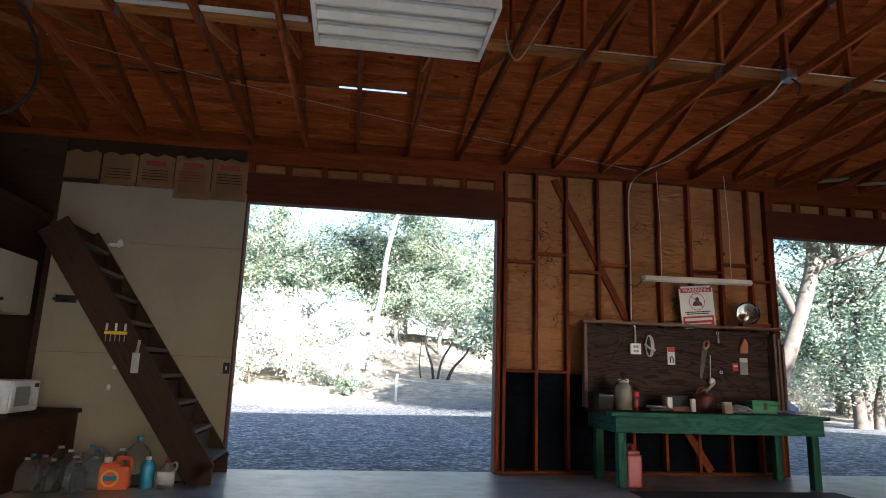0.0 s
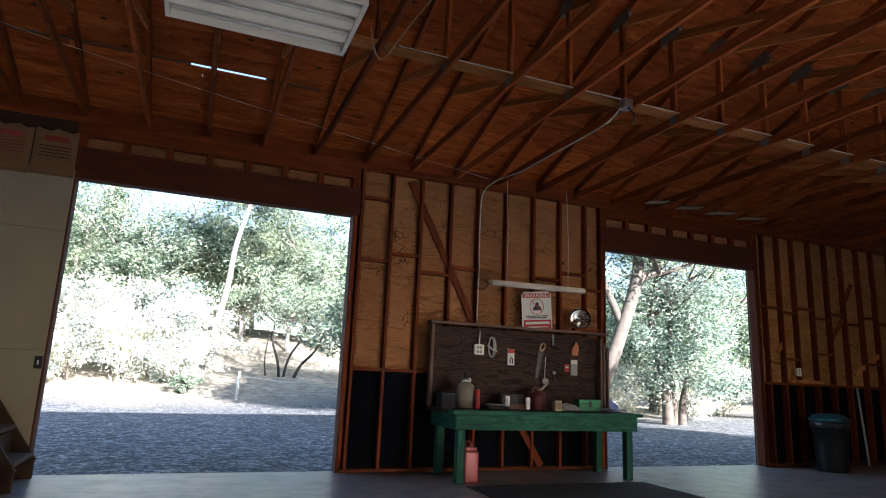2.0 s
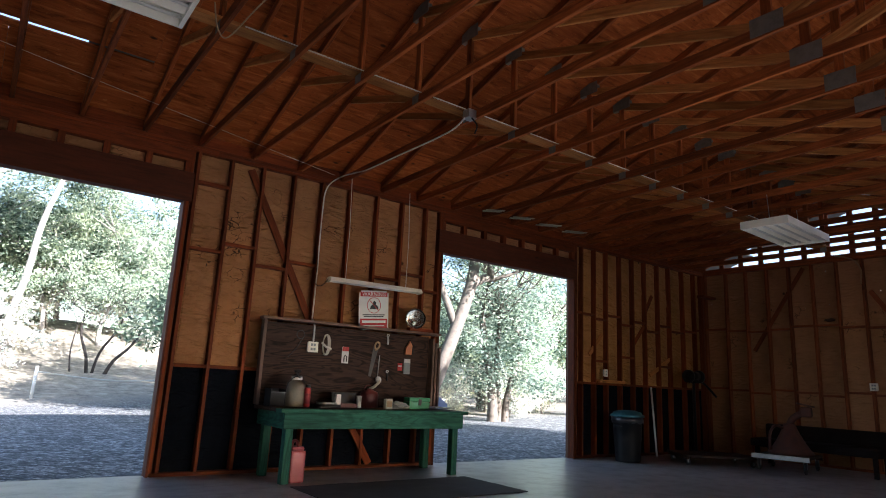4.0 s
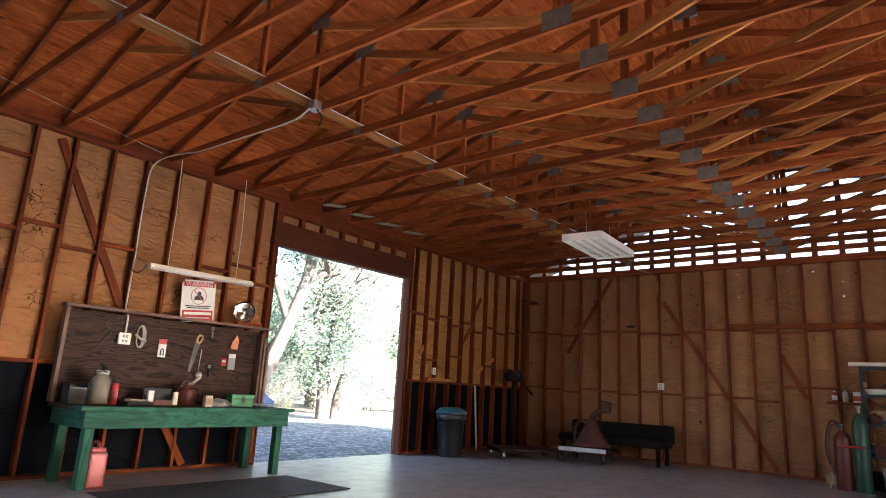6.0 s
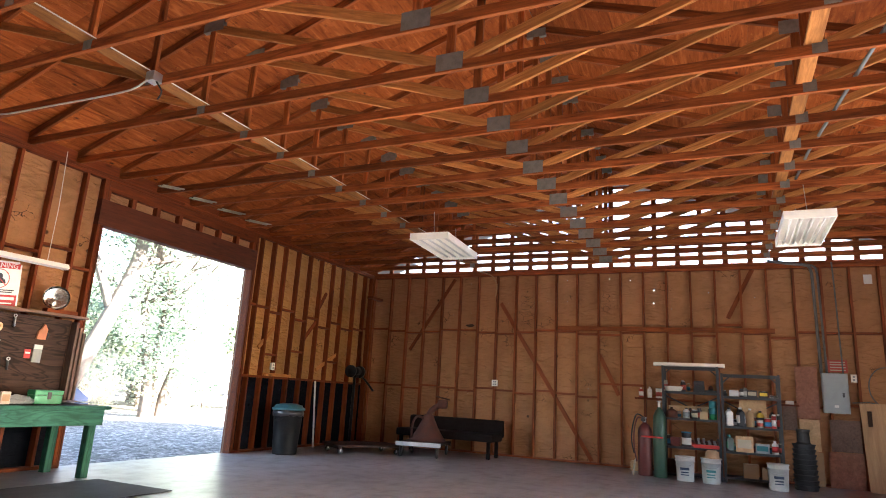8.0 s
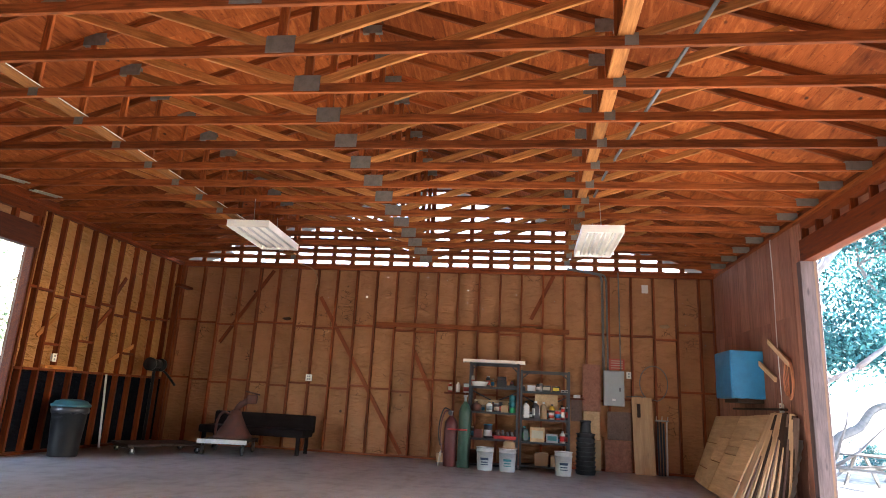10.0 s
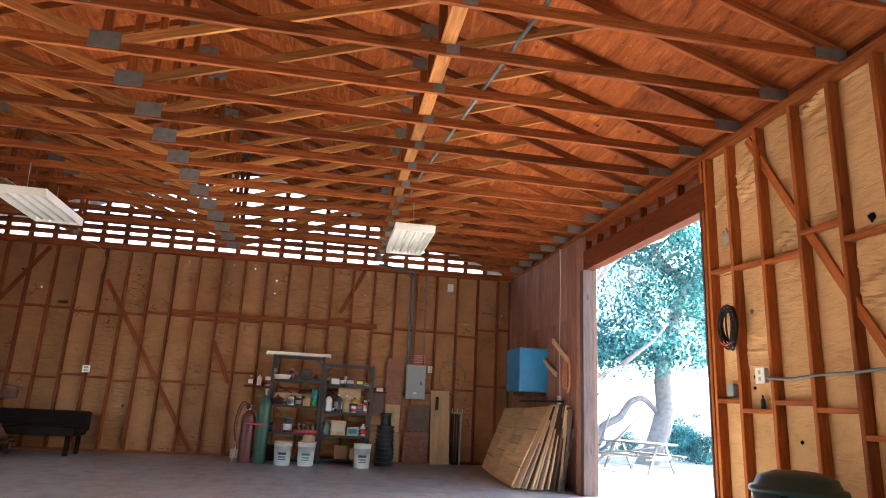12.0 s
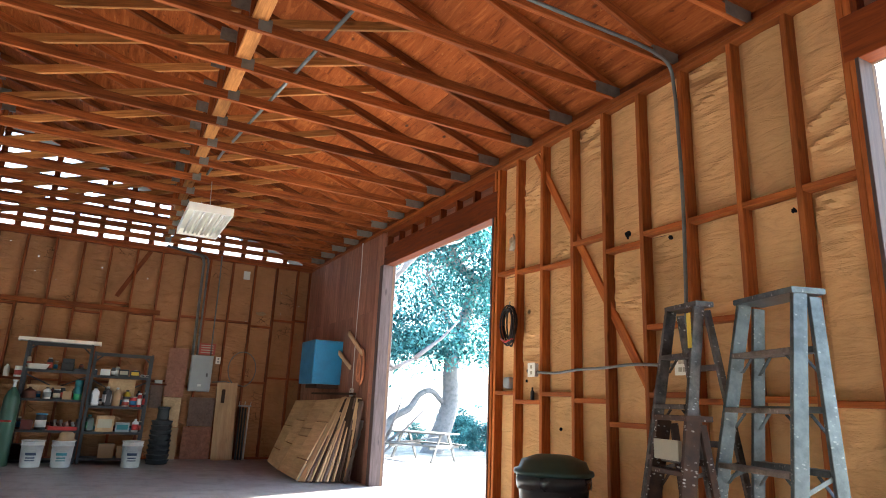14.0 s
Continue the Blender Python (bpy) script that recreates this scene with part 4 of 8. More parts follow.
# ---- the yard: trees, scrub, fence ----
def build_tree(name, label, height, spread, seed, leaves, leaf, lean=0.0, trunk_r=0.3, mat=None, clumps=60, low=0.25, bark=None, limbs=(), droop=0.0):
    rng = random.Random(seed)
    t = thing(name, label, "tree")
    bm = bmesh.new()
    tips = []

    def grow(p, d, length, r, level):
        pts = [p]
        n = 5
        for i in range(n):
            d = (d + Vector((rng.uniform(-1, 1), rng.uniform(-1, 1), rng.uniform(-0.3, 0.7))) * 0.20).normalized()
            pts.append(pts[-1] + d * length / n)
        tube(pts, r, 7 if level == 0 else 5, bm, r * (0.55 if level == 0 else 0.3))
        if level >= 2:
            tips.extend(pts[2:])
            return
        for k in range(5 if level == 0 else 4):
            q = pts[rng.randint(2, n)]
            a = rng.uniform(0, 2 * math.pi)
            nd = Vector((math.cos(a), math.sin(a), rng.uniform(0.1, 0.9))).normalized()
            grow(q, nd, length * rng.uniform(0.5, 0.75), r * 0.45, level + 1)
        grow(pts[-1], d, length * 0.6, r * 0.5, level + 1)
    for pts, r0, r1 in limbs:
        tube(smooth_line(pts, 4), r0, 9, bm, r1)
        for k in range(5):
            a = rng.uniform(0, 2 * math.pi)
            grow(Vector(pts[-1]), Vector((math.cos(a), math.sin(a), 0.5)).normalized(), height * 0.26, r1 * 0.7, 1)
    if not limbs:
        grow(Vector((0, 0, -0.3)), Vector((lean, 0.1 * lean, 1)).normalized(), height * 0.42, trunk_r, 0)
    part("trunk", bm, bark or M_BARK, t, "rough grey-brown bark", smooth=True)
    vs, fs = [], []
    centres = []
    for i in range(clumps):
        c = Vector(rng.choice(tips))
        c += Vector((rng.gauss(0, 1), rng.gauss(0, 1), rng.gauss(0, 0.7))) * spread * 0.16
        c.z = max(c.z - abs(rng.gauss(0, 1)) * droop * height, height * low)
        centres.append((c, spread * rng.uniform(0.08, 0.18)))
    for i in range(leaves):
        c, r = centres[i % clumps]
        p = c + Vector((rng.gauss(0, 0.5), rng.gauss(0, 0.5), rng.gauss(0, 0.36))) * r
        a = Vector((rng.gauss(0, 1), rng.gauss(0, 1), rng.gauss(0, 1))).normalized()
        b = a.orthogonal().normalized()
        s = leaf * rng.uniform(0.6, 1.3)
        k = len(vs)
        vs += [p - a * s, p + b * s * 0.45, p + a * s, p - b * s * 0.45]
        fs.append((k, k + 1, k + 2, k + 3))
    me = bpy.data.meshes.new("crown")
    me.from_pydata([tuple(v) for v in vs], [], fs)
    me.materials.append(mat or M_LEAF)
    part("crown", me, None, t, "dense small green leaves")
    return t


def on_ground(x, y, turn=0, size=1.0):
    return pose(x, y, ground_z(x, y), 0, 0, turn) @ Matrix.Scale(size, 4)


oak = build_tree("oak_tree", "spreading green oak on the dry hillside", 9.0, 7.0, 3, 17000, 0.11, 0.2, 0.26, clumps=95, low=0.28, droop=0.1)
oak_b = build_tree("oak_tree", "tall slender oak with a pale trunk", 11.0, 6.0, 8, 17000, 0.11, 0.1, 0.17, clumps=90, low=0.30, bark=M_BARK_PALE, droop=0.1)
scrub = build_tree("scrub_bush", "sunlit dry scrub bush on the slope", 3.0, 3.6, 5, 6500, 0.07, 0.0, 0.05, M_LEAF_DRY, 60, 0.05)
oak.matrix_basis = on_ground(-4.5, 37, 0)
oak_b.matrix_basis = on_ground(-1.6, 35, 40)
scrub.matrix_basis = on_ground(-2.5, 24.5, 0)
pale = build_tree("oak_tree", "slender leaning tree with a bright pale trunk", 10.0, 5.0, 31, 9000, 0.085, 0, 0.14, clumps=60, low=0.52, bark=M_BARK_PALE,
                  limbs=(([(0, 0, -0.3), (0.12, 0, 1.6), (0.42, 0.1, 3.4), (0.6, 0.2, 5.4), (1.0, 0.2, 7.2)], 0.17, 0.09),))
pale.matrix_basis = on_ground(0.75, 28.0, 0)
rng = random.Random(12)
for row, (yy, n, w0, w1) in enumerate(((40, 8, -24, 26), (50, 5, -32, 38))):
    for k in range(n):
        x = w0 + (w1 - w0) * (k + rng.uniform(0.1, 0.9)) / n
        y = yy + rng.uniform(-3, 3)
        copy_thing(oak if (k + row) % 2 else oak_b, on_ground(x, y, rng.uniform(0, 360), rng.uniform(0.8, 1.25)))
for x, y, s, a in ((-3.0, 31.5, 0.75, 60), (-5.2, 33, 0.8, 250), (2.4, 34, 0.7, 140), (4.6, 33, 0.7, 15), (3.2, 38, 0.9, 30), (6.0, 37, 0.85, 200), (8.6, 39, 1.0, 120)):
    copy_thing(oak_b, on_ground(x, y, a, s))
for x, y, s in ((-6, 25, 1.2), (-4.4, 26.5, 1.3), (-0.8, 25.5, 1.2), (-0.3, 23.6, 0.7), (-1.5, 28, 1.4), (-5, 29, 1.4), (-9, 26, 1.2), (8, 34, 1.0), (12, 33, 1.1), (5.0, 36, 1.1), (2.6, 35, 1.0), (-3.6, 24, 0.9), (-0.6, 30, 1.0)):
    copy_thing(scrub, on_ground(x, y, rng.uniform(0, 360), s))
stems = build_tree("small_tree", "small dark-stemmed tree on the shaded bank", 4.2, 4.2, 17, 3000, 0.055, 0, 0.07, None, 45, 0.5, bark=M_BARK_DARK,
                   limbs=(([(-0.35, 0, -0.2), (-0.45, 0, 0.6), (-0.75, 0, 1.5), (-0.7, 0.1, 2.3)], 0.07, 0.035), ([(0.2, 0, -0.2), (0.5, 0, 0.5), (1.1, 0, 1.2), (1.5, 0, 2.2)], 0.08, 0.035),
                          ([(-0.2, 0, -0.2), (0.0, 0.1, 0.8), (0.5, 0.1, 1.7), (0.7, 0, 2.5)], 0.06, 0.03), ([(-0.9, 0, -0.1), (-1.0, 0, 0.8), (-0.9, 0, 1.8)], 0.035, 0.02)))
stems.matrix_basis = on_ground(3.95, 27.5, 0)
green_bush = build_tree("small_bush", "small dark green bush at the edge of the scrub", 1.2, 1.0, 23, 1800, 0.05, 0, 0.02, M_LEAF, 20, 0.05)
green_bush.matrix_basis = on_ground(-0.05, 22.6, 0)
# oaks out of view beside the yard, added to shade the bank
for x, y, s, a in ((6.5, 16.2, 0.85, 20), (7.8, 18.0, 0.9, 140)):
    copy_thing(oak, on_ground(x, y, a, s))
# trees beyond the second door: a leaning forked oak, a clump of trunks, woods behind
fork = build_tree("oak_tree", "leaning forked oak with a broken limb", 9.0, 5.0, 41, 16000, 0.07, 0, 0.3, clumps=80, low=0.56, bark=M_BARK, droop=0.05,
                  limbs=(([(-0.6, 0, -0.4), (-0.25, 0, 0.7), (0.1, 0, 1.5), (0.65, 0, 2.8), (1.2, 0, 4.3), (1.35, 0.1, 5.4)], 0.24, 0.17), ([(1.15, 0, 4.2), (1.75, -0.1, 4.5), (1.95, -0.1, 4.45)], 0.15, 0.10), ([(0.65, 0, 2.8), (0.2, 0.5, 4.4), (-0.6, 0.8, 5.6)], 0.13, 0.08)))
fork.matrix_basis = on_ground(10.95, 15.0, 0)
clump = build_tree("oak_tree", "three-stemmed oak with a bright leafy crown", 7.0, 5.4, 43, 30000, 0.060, 0, 0.2, M_LEAF_SUN, 105, low=0.18, droop=0.25,
                   limbs=(([(-0.3, 0, -0.3), (-0.32, 0, 0.8), (-0.5, 0.1, 2.0), (-0.8, 0.1, 3.4)], 0.2, 0.1), ([(0.0, 0.1, -0.3), (0.05, 0.1, 0.6), (0.0, 0.2, 2.0), (0.2, 0.3, 3.6)], 0.13, 0.08), ([(0.25, 0, -0.3), (0.3, 0, 0.5), (0.5, 0, 1.3), (1.2, 0.1, 2.8)], 0.15, 0.08)))
clump.matrix_basis = on_ground(14.6, 16.3, 0)
for x, y, s, a in ((19.5, 23, 1.0, 120), (22, 25, 1.1, 200), (17.5, 29, 1.0, 10), (28, 27, 1.2, 100), (32, 22, 1.2, 45)):
    copy_thing(oak, on_ground(x, y, a, s))
for x, y, s in ((15.6, 21.5, 0.9), (18, 21, 0.9), (20.5, 20, 0.9), (22.5, 18.5, 0.8), (14.2, 22, 0.8), (17.2, 18.6, 0.6)):
    copy_thing(scrub, on_ground(x, y, x * 40, s))
# oaks on the south side, their leaves tinted with the cool outdoor cast
blue = build_tree("oak_tree", "leaning oak in the yard, its leaves tinted by the cool daylight", 9.5, 7.5, 21, 46000, 0.070, 0, 0.32, M_LEAF_COOL, 130, 0.36, bark=M_BARK_GREY, droop=0.14,
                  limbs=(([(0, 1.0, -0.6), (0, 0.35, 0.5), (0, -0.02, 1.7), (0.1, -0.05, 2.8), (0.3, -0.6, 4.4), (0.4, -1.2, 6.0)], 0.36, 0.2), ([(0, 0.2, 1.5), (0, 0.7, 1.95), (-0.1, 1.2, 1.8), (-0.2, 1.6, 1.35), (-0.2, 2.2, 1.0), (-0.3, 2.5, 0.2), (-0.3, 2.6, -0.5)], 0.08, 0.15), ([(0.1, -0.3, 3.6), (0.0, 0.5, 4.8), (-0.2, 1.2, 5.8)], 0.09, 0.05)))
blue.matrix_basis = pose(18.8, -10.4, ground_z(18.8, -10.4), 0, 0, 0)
# Out of view: added so its crown blocks low sun from the east gable.
shade = build_tree("oak_tree", "unseen high-crowned oak added to shade the slatted gable", 7.8, 5.5, 25, 24000, 0.13, 0.0, 0.22, M_LEAF_COOL, 110, 0.72, bark=M_BARK_GREY)
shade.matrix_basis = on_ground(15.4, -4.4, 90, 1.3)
for x, y, s, a in ((23.5, -20, 1.0, 70), (30.0, -21, 1.0, 110)):
    copy_thing(blue, on_ground(x, y, a, s))
blue_bush = build_tree("scrub_bush", "low blue-green brush below the oak", 2.2, 2.6, 61, 3500, 0.06, 0, 0.03, M_LEAF_COOL, 40, 0.05)
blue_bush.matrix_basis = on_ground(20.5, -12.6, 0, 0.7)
for x, y, s in ((22.5, -13.2, 1.1), (23.0, -11.2, 0.8), (25.5, -14.5, 1.3)):
    copy_thing(blue_bush, on_ground(x, y, x * 50, s))


# ---- workbench corner ----
def workbench():
    t = thing("workbench", "worn green painted wooden workbench by the stud wall", "workbench")
    x0, x1, y0, y1, top = 2.76, 5.14, 6.42, 7.20, 0.765
    for i in range(5):
        a = y0 - 0.03 + (y1 - y0 + 0.03) * i / 5
        b = y0 - 0.03 + (y1 - y0 + 0.03) * (i + 1) / 5 - 0.003
        board("top_plank", (x0 - 0.05, (a + b) / 2, top - 0.02), (x1 + 0.06, (a + b) / 2, top - 0.02), b - a, 0.04, M_GREEN if i == 0 else M_OLDPLY, t)
    board("apron", (x0, y0 + 0.02, top - 0.125), (x1, y0 + 0.02, top - 0.125), 0.038, 0.165, M_GREEN, t)
    board("apron", (x0, y1 - 0.02, top - 0.125), (x1, y1 - 0.02, top - 0.125), 0.038, 0.165, M_GREEN, t)
    for x in (x0 + 0.02, x1 - 0.02):
        board("side_apron", (x, y0 + 0.04, top - 0.125), (x, y1 - 0.04, top - 0.125), 0.038, 0.165, M_GREEN, t)
    for x in (x0 + 0.085, x1 - 0.085):
        for y in (y0 + 0.085, y1 - 0.085):
            board("leg", (x, y, 0.0), (x, y, top - 0.042), 0.088, 0.088, M_GREEN, t, up=(0, 1, 0))
    return t


workbench()


def back_board():
    t = thing("tool_board", "weathered plywood tool board standing behind the bench", "tool board")
    board("panel", (2.745, 7.213, 1.245), (5.10, 7.213, 1.245), 0.014, 0.95, M_OLDPLY, t)
    board("side_frame", (2.72, 7.18, 0.77), (2.72, 7.18, 1.75), 0.04, 0.09, M_POST, t, up=(0, 1, 0))
    for k, x in enumerate((5.12, 5.165, 5.21)):
        board("side_frame", (x, 7.15 - 0.01 * k, 0.77), (x, 7.15 - 0.01 * k, 1.70 - 0.06 * k), 0.036, 0.11, M_POST, t, up=(0, 1, 0))
    board("top_shelf", (2.68, 7.17, 1.76), (5.24, 7.17, 1.76), 0.14, 0.032, M_POST, t)


back_board()


def lettered(body, size, at, material, parent, name="lettering", align="CENTER", facing="n"):
    """Raised letters as a mesh. facing n: on the north wall, read from the south; e: on the east wall."""
    cu = bpy.data.curves.new(name, "FONT")
    cu.body, cu.size, cu.align_x, cu.align_y, cu.extrude, cu.resolution_u = body, size, align, "CENTER", 0.0008, 2
    tmp = bpy.data.objects.new(name, cu)
    scene.collection.objects.link(tmp)
    me = bpy.data.meshes.new_from_object(tmp.evaluated_get(bpy.context.evaluated_depsgraph_get()))
    bpy.data.objects.remove(tmp)
    me.materials.clear()
    me.materials.append(material)
    turn = pose(0, 0, 0, 90, 0, 0) if facing == "n" else pose(0, 0, 0, 90, 0, -90)
    return part(name, me, None, parent, m=Matrix.Translation(at) @ turn)


def disc(r, depth, seg=28):
    return lathe([(r, -depth / 2), (r, depth / 2)], seg)


def warning_sign():
    t = thing("warning_sign", "white and red metal warning sign above the tool board", "sign", m=pose(4.205, 7.235, 2.02, 3, -5.5, 0))
    bm = box(-0.225, 0.225, -0.002, 0.002, -0.275, 0.245, 0)
    bmesh.ops.bevel(bm, geom=[e for e in bm.edges if abs(e.verts[0].co.y - e.verts[1].co.y) > 0.003], offset=0.03, segments=4, affect="EDGES")
    part("plate", bm, M_PLASTIC_W, t, "white enamelled plate")
    part("band", box(-0.205, 0.205, -0.0045, -0.0025, 0.165, 0.225, 0), M_RED, t, "red band")
    part("band", box(-0.205, 0.205, -0.0045, -0.0025, -0.258, -0.125, 0), M_RED, t, "red band")
    lettered("WARNING", 0.075, (0, -0.006, 0.195), M_PLASTIC_W, t)
    ring = lathe([(0.098, -0.001), (0.098, 0.001), (0.106, 0.001), (0.106, -0.001), (0.098, -0.001)], 32)
    part("ring", ring, M_RED, t, m=pose(0, -0.004, 0.05, 90, 0, 0))
    bm = bmesh.new()
    hood = [(-0.062, -0.045), (0.072, -0.045), (0.062, -0.01), (0.03, 0.015), (0.032, 0.045), (0.008, 0.066), (-0.016, 0.05), (-0.018, 0.02), (-0.05, -0.005)]
    f = bm.faces.new([bm.verts.new((x, -0.0035, z + 0.045)) for x, z in hood])
    ex = bmesh.ops.extrude_face_region(bm, geom=[f])
    bmesh.ops.translate(bm, vec=(0, 0.001, 0), verts=[v for v in ex["geom"] if isinstance(v, bmesh.types.BMVert)])
    part("emblem", bm, M_INKDARK, t, "dark emblem")
    board("slash", (-0.07, -0.006, 0.12), (0.07, -0.006, -0.02), 0.0015, 0.009, M_RED, t, up=(1, 0, 1))
    for z, w in ((-0.075, 0.17), (-0.097, 0.15)):
        part("text_bar", box(-w, w, -0.004, -0.0025, z - 0.006, z + 0.006, 0), M_INKDARK, t)
    for z, w, h in ((-0.165, 0.18, 0.016), (-0.218, 0.16, 0.007)):
        part("text_bar", box(-w, w, -0.006, -0.0047, z - h, z + h, 0), M_PLASTIC_W, t)


warning_sign()


def strip_light(name, label, length, m, hangers=()):
    """A two-tube fluorescent batten; x is its length, the tubes face down."""
    t = thing(name, label, "strip light", m=m)
    h = length / 2
    bm = bmesh.new()
    sec = [(-0.075, -0.02), (-0.045, 0.03), (0.045, 0.03), (0.075, -0.02), (0.068, -0.022), (0.04, 0.0), (-0.04, 0.0), (-0.068, -0.022)]
    a = [bm.verts.new((-h, y, z)) for y, z in sec]
    b = [bm.verts.new((h, y, z)) for y, z in sec]
    for i in range(8):
        bm.faces.new((a[i], a[(i + 1) % 8], b[(i + 1) % 8], b[i]))
    bm.faces.new(a)
    bm.faces.new(b)
    part("housing", bm, M_WHITE, t, "white steel housing")
    for y in (-0.03, 0.03):
        part("tube", tube([(-h + 0.02, y, -0.016), (h - 0.02, y, -0.016)], 0.014, 10), M_PLASTIC_W, t, "unlit white tube", smooth=True)
    for x in (-h + 0.01, h - 0.01):
        part("end_cap", box(x - 0.012, x + 0.012, -0.05, 0.05, -0.034, 0.0, 0.002), M_WHITE, t)
    for x, top in hangers:
        part("chain", tube([(x, 0, 0.028), (x + 0.01, 0.0, top * 0.5), (x, 0.02, top)], 0.004, 5), M_CABLE, t, "thin hanging chain")
    return t


strip_light("strip_light", "white fluorescent strip light hung on chains, unlit", 1.36, pose(4.07, 6.98, 2.29, 0, -0.5, 0), ((-0.45, 1.35), (0.45, 1.35)))
cord = thing("lamp_flex", "thin brown cord looping from the strip light", "cable")
part("cord", tube(smooth_line([(3.40, 6.98, 2.30), (3.33, 7.05, 2.20), (3.31, 7.2, 2.26), (3.36, 7.28, 2.45), (3.37, 7.29, 3.0)], 6), 0.006, 6), M_BROWN, cord, smooth=True)

# pale conduit from the roof down to the socket on the tool board
cond = thing("conduit", "pale cable conduit running from the roof to the bench", "conduit")
part("pipe", tube(smooth_line([(3.55, 4.60, 3.67), (3.59, 4.84, 3.635), (3.61, 5.28, 3.64), (3.60, 5.88, 3.645), (3.59, 6.6, 3.65), (3.55, 6.85, 3.66), (3.48, 7.14, 3.645), (3.40, 7.285, 3.52), (3.37, 7.29, 3.2), (3.37, 7.285, 2.4), (3.36, 7.28, 1.80)], 6), 0.0085, 8), M_CABLE, cond, smooth=True)
part("pipe", tube(smooth_line([(3.36, 7.27, 1.80), (3.36, 7.19, 1.72), (3.36, 7.185, 1.52)], 5), 0.011, 8), M_CABLE, cond, smooth=True)
jb = thing("junction_box", "grey steel junction box on the roof tie board", "junction box")
part("box", box(3.555, 3.655, 4.54, 4.64, 3.67, 3.76, 0.004), M_STEEL, jb)
part("cable", tube(smooth_line([(3.60, 4.55, 3.67), (3.63, 4.5, 3.58), (3.62, 4.52, 3.50)], 5), 0.008, 6), M_BLACK, jb, smooth=True)
# Bright dashes of light at the eave, added as pairs of pale slats.
for x0, x1 in ((5.86, 6.14), (6.42, 6.76), (7.00, 7.38), (7.62, 8.00)):
    vent = thing("eave_vent", "pale strips standing in for light caught between the roof trusses", "vent", "eave vents")
    for k, w in ((-0.045, 0.05), (0.035, 0.045)):
        board("rail", (x0 + 0.04, 7.06 + k, 3.700), (x1, 6.90 + k, 3.700), w, 0.012, M_GYPSUM, vent)
    board("slot", (x0 + 0.045, 7.055, 3.706), (x1 - 0.005, 6.895, 3.706), 0.04, 0.006, M_BLACK, vent, label="dark gap between the pale strips")
roofpipe = thing("conduit", "thin pale conduit clipped along the roof tie board", "conduit")
part("pipe", tube([(1.35, 4.632, 3.780), (9.4, 4.60, 3.780)], 0.005, 8), M_CABLE, roofpipe, smooth=True)


def socket(at, facing, name="outlet", label="white double wall outlet", w=0.075, h=0.115, plain=False):
    """A surface outlet. facing: the way its front looks, as a rotation about z from -y."""
    t = thing(name, label, "outlet", m=pose(*at, 0, 0, facing))
    part("box", box(-w / 2, w / 2, -0.04, 0.0, -h / 2, h / 2, 0.004), M_PLASTIC_W, t)
    part("cover", box(-w / 2 - 0.006, w / 2 + 0.006, -0.045, -0.0405, -h / 2 - 0.006, h / 2 + 0.006, 0.002), M_WHITE, t)
    for x in ((-0.018, 0.018) if w > 0.1 else (0,)):
        for z in (-0.026, 0.026):
            part("insert", box(x - 0.014, x + 0.014, -0.049, -0.0455, z - 0.015, z + 0.015, 0.002), M_CREAM if plain else M_GREYPANEL, t)
    return t


socket((3.35, 7.20, 1.46), 0, w=0.12)
socket((9.0, 7.32, 1.42), 0)
socket((12.25, 4.29, 1.39), -90, w=0.11)
socket((4.72, -3.48, 1.45), 180, w=0.10, plain=True)
socket((3.03, -3.48, 1.43), 180, w=0.12, plain=True)
sw = thing("light_switch", "black switch plate on the cream wall", "switch")
part("plate", box(-1.375, -1.305, NORTH - 0.024, NORTH - 0.0125, 1.02, 1.14, 0.004), M_BLACK, sw)
part("toggle", box(-1.347, -1.333, NORTH - 0.038, NORTH - 0.0245, 1.06, 1.10, 0.003), M_PLASTIC_W, sw)


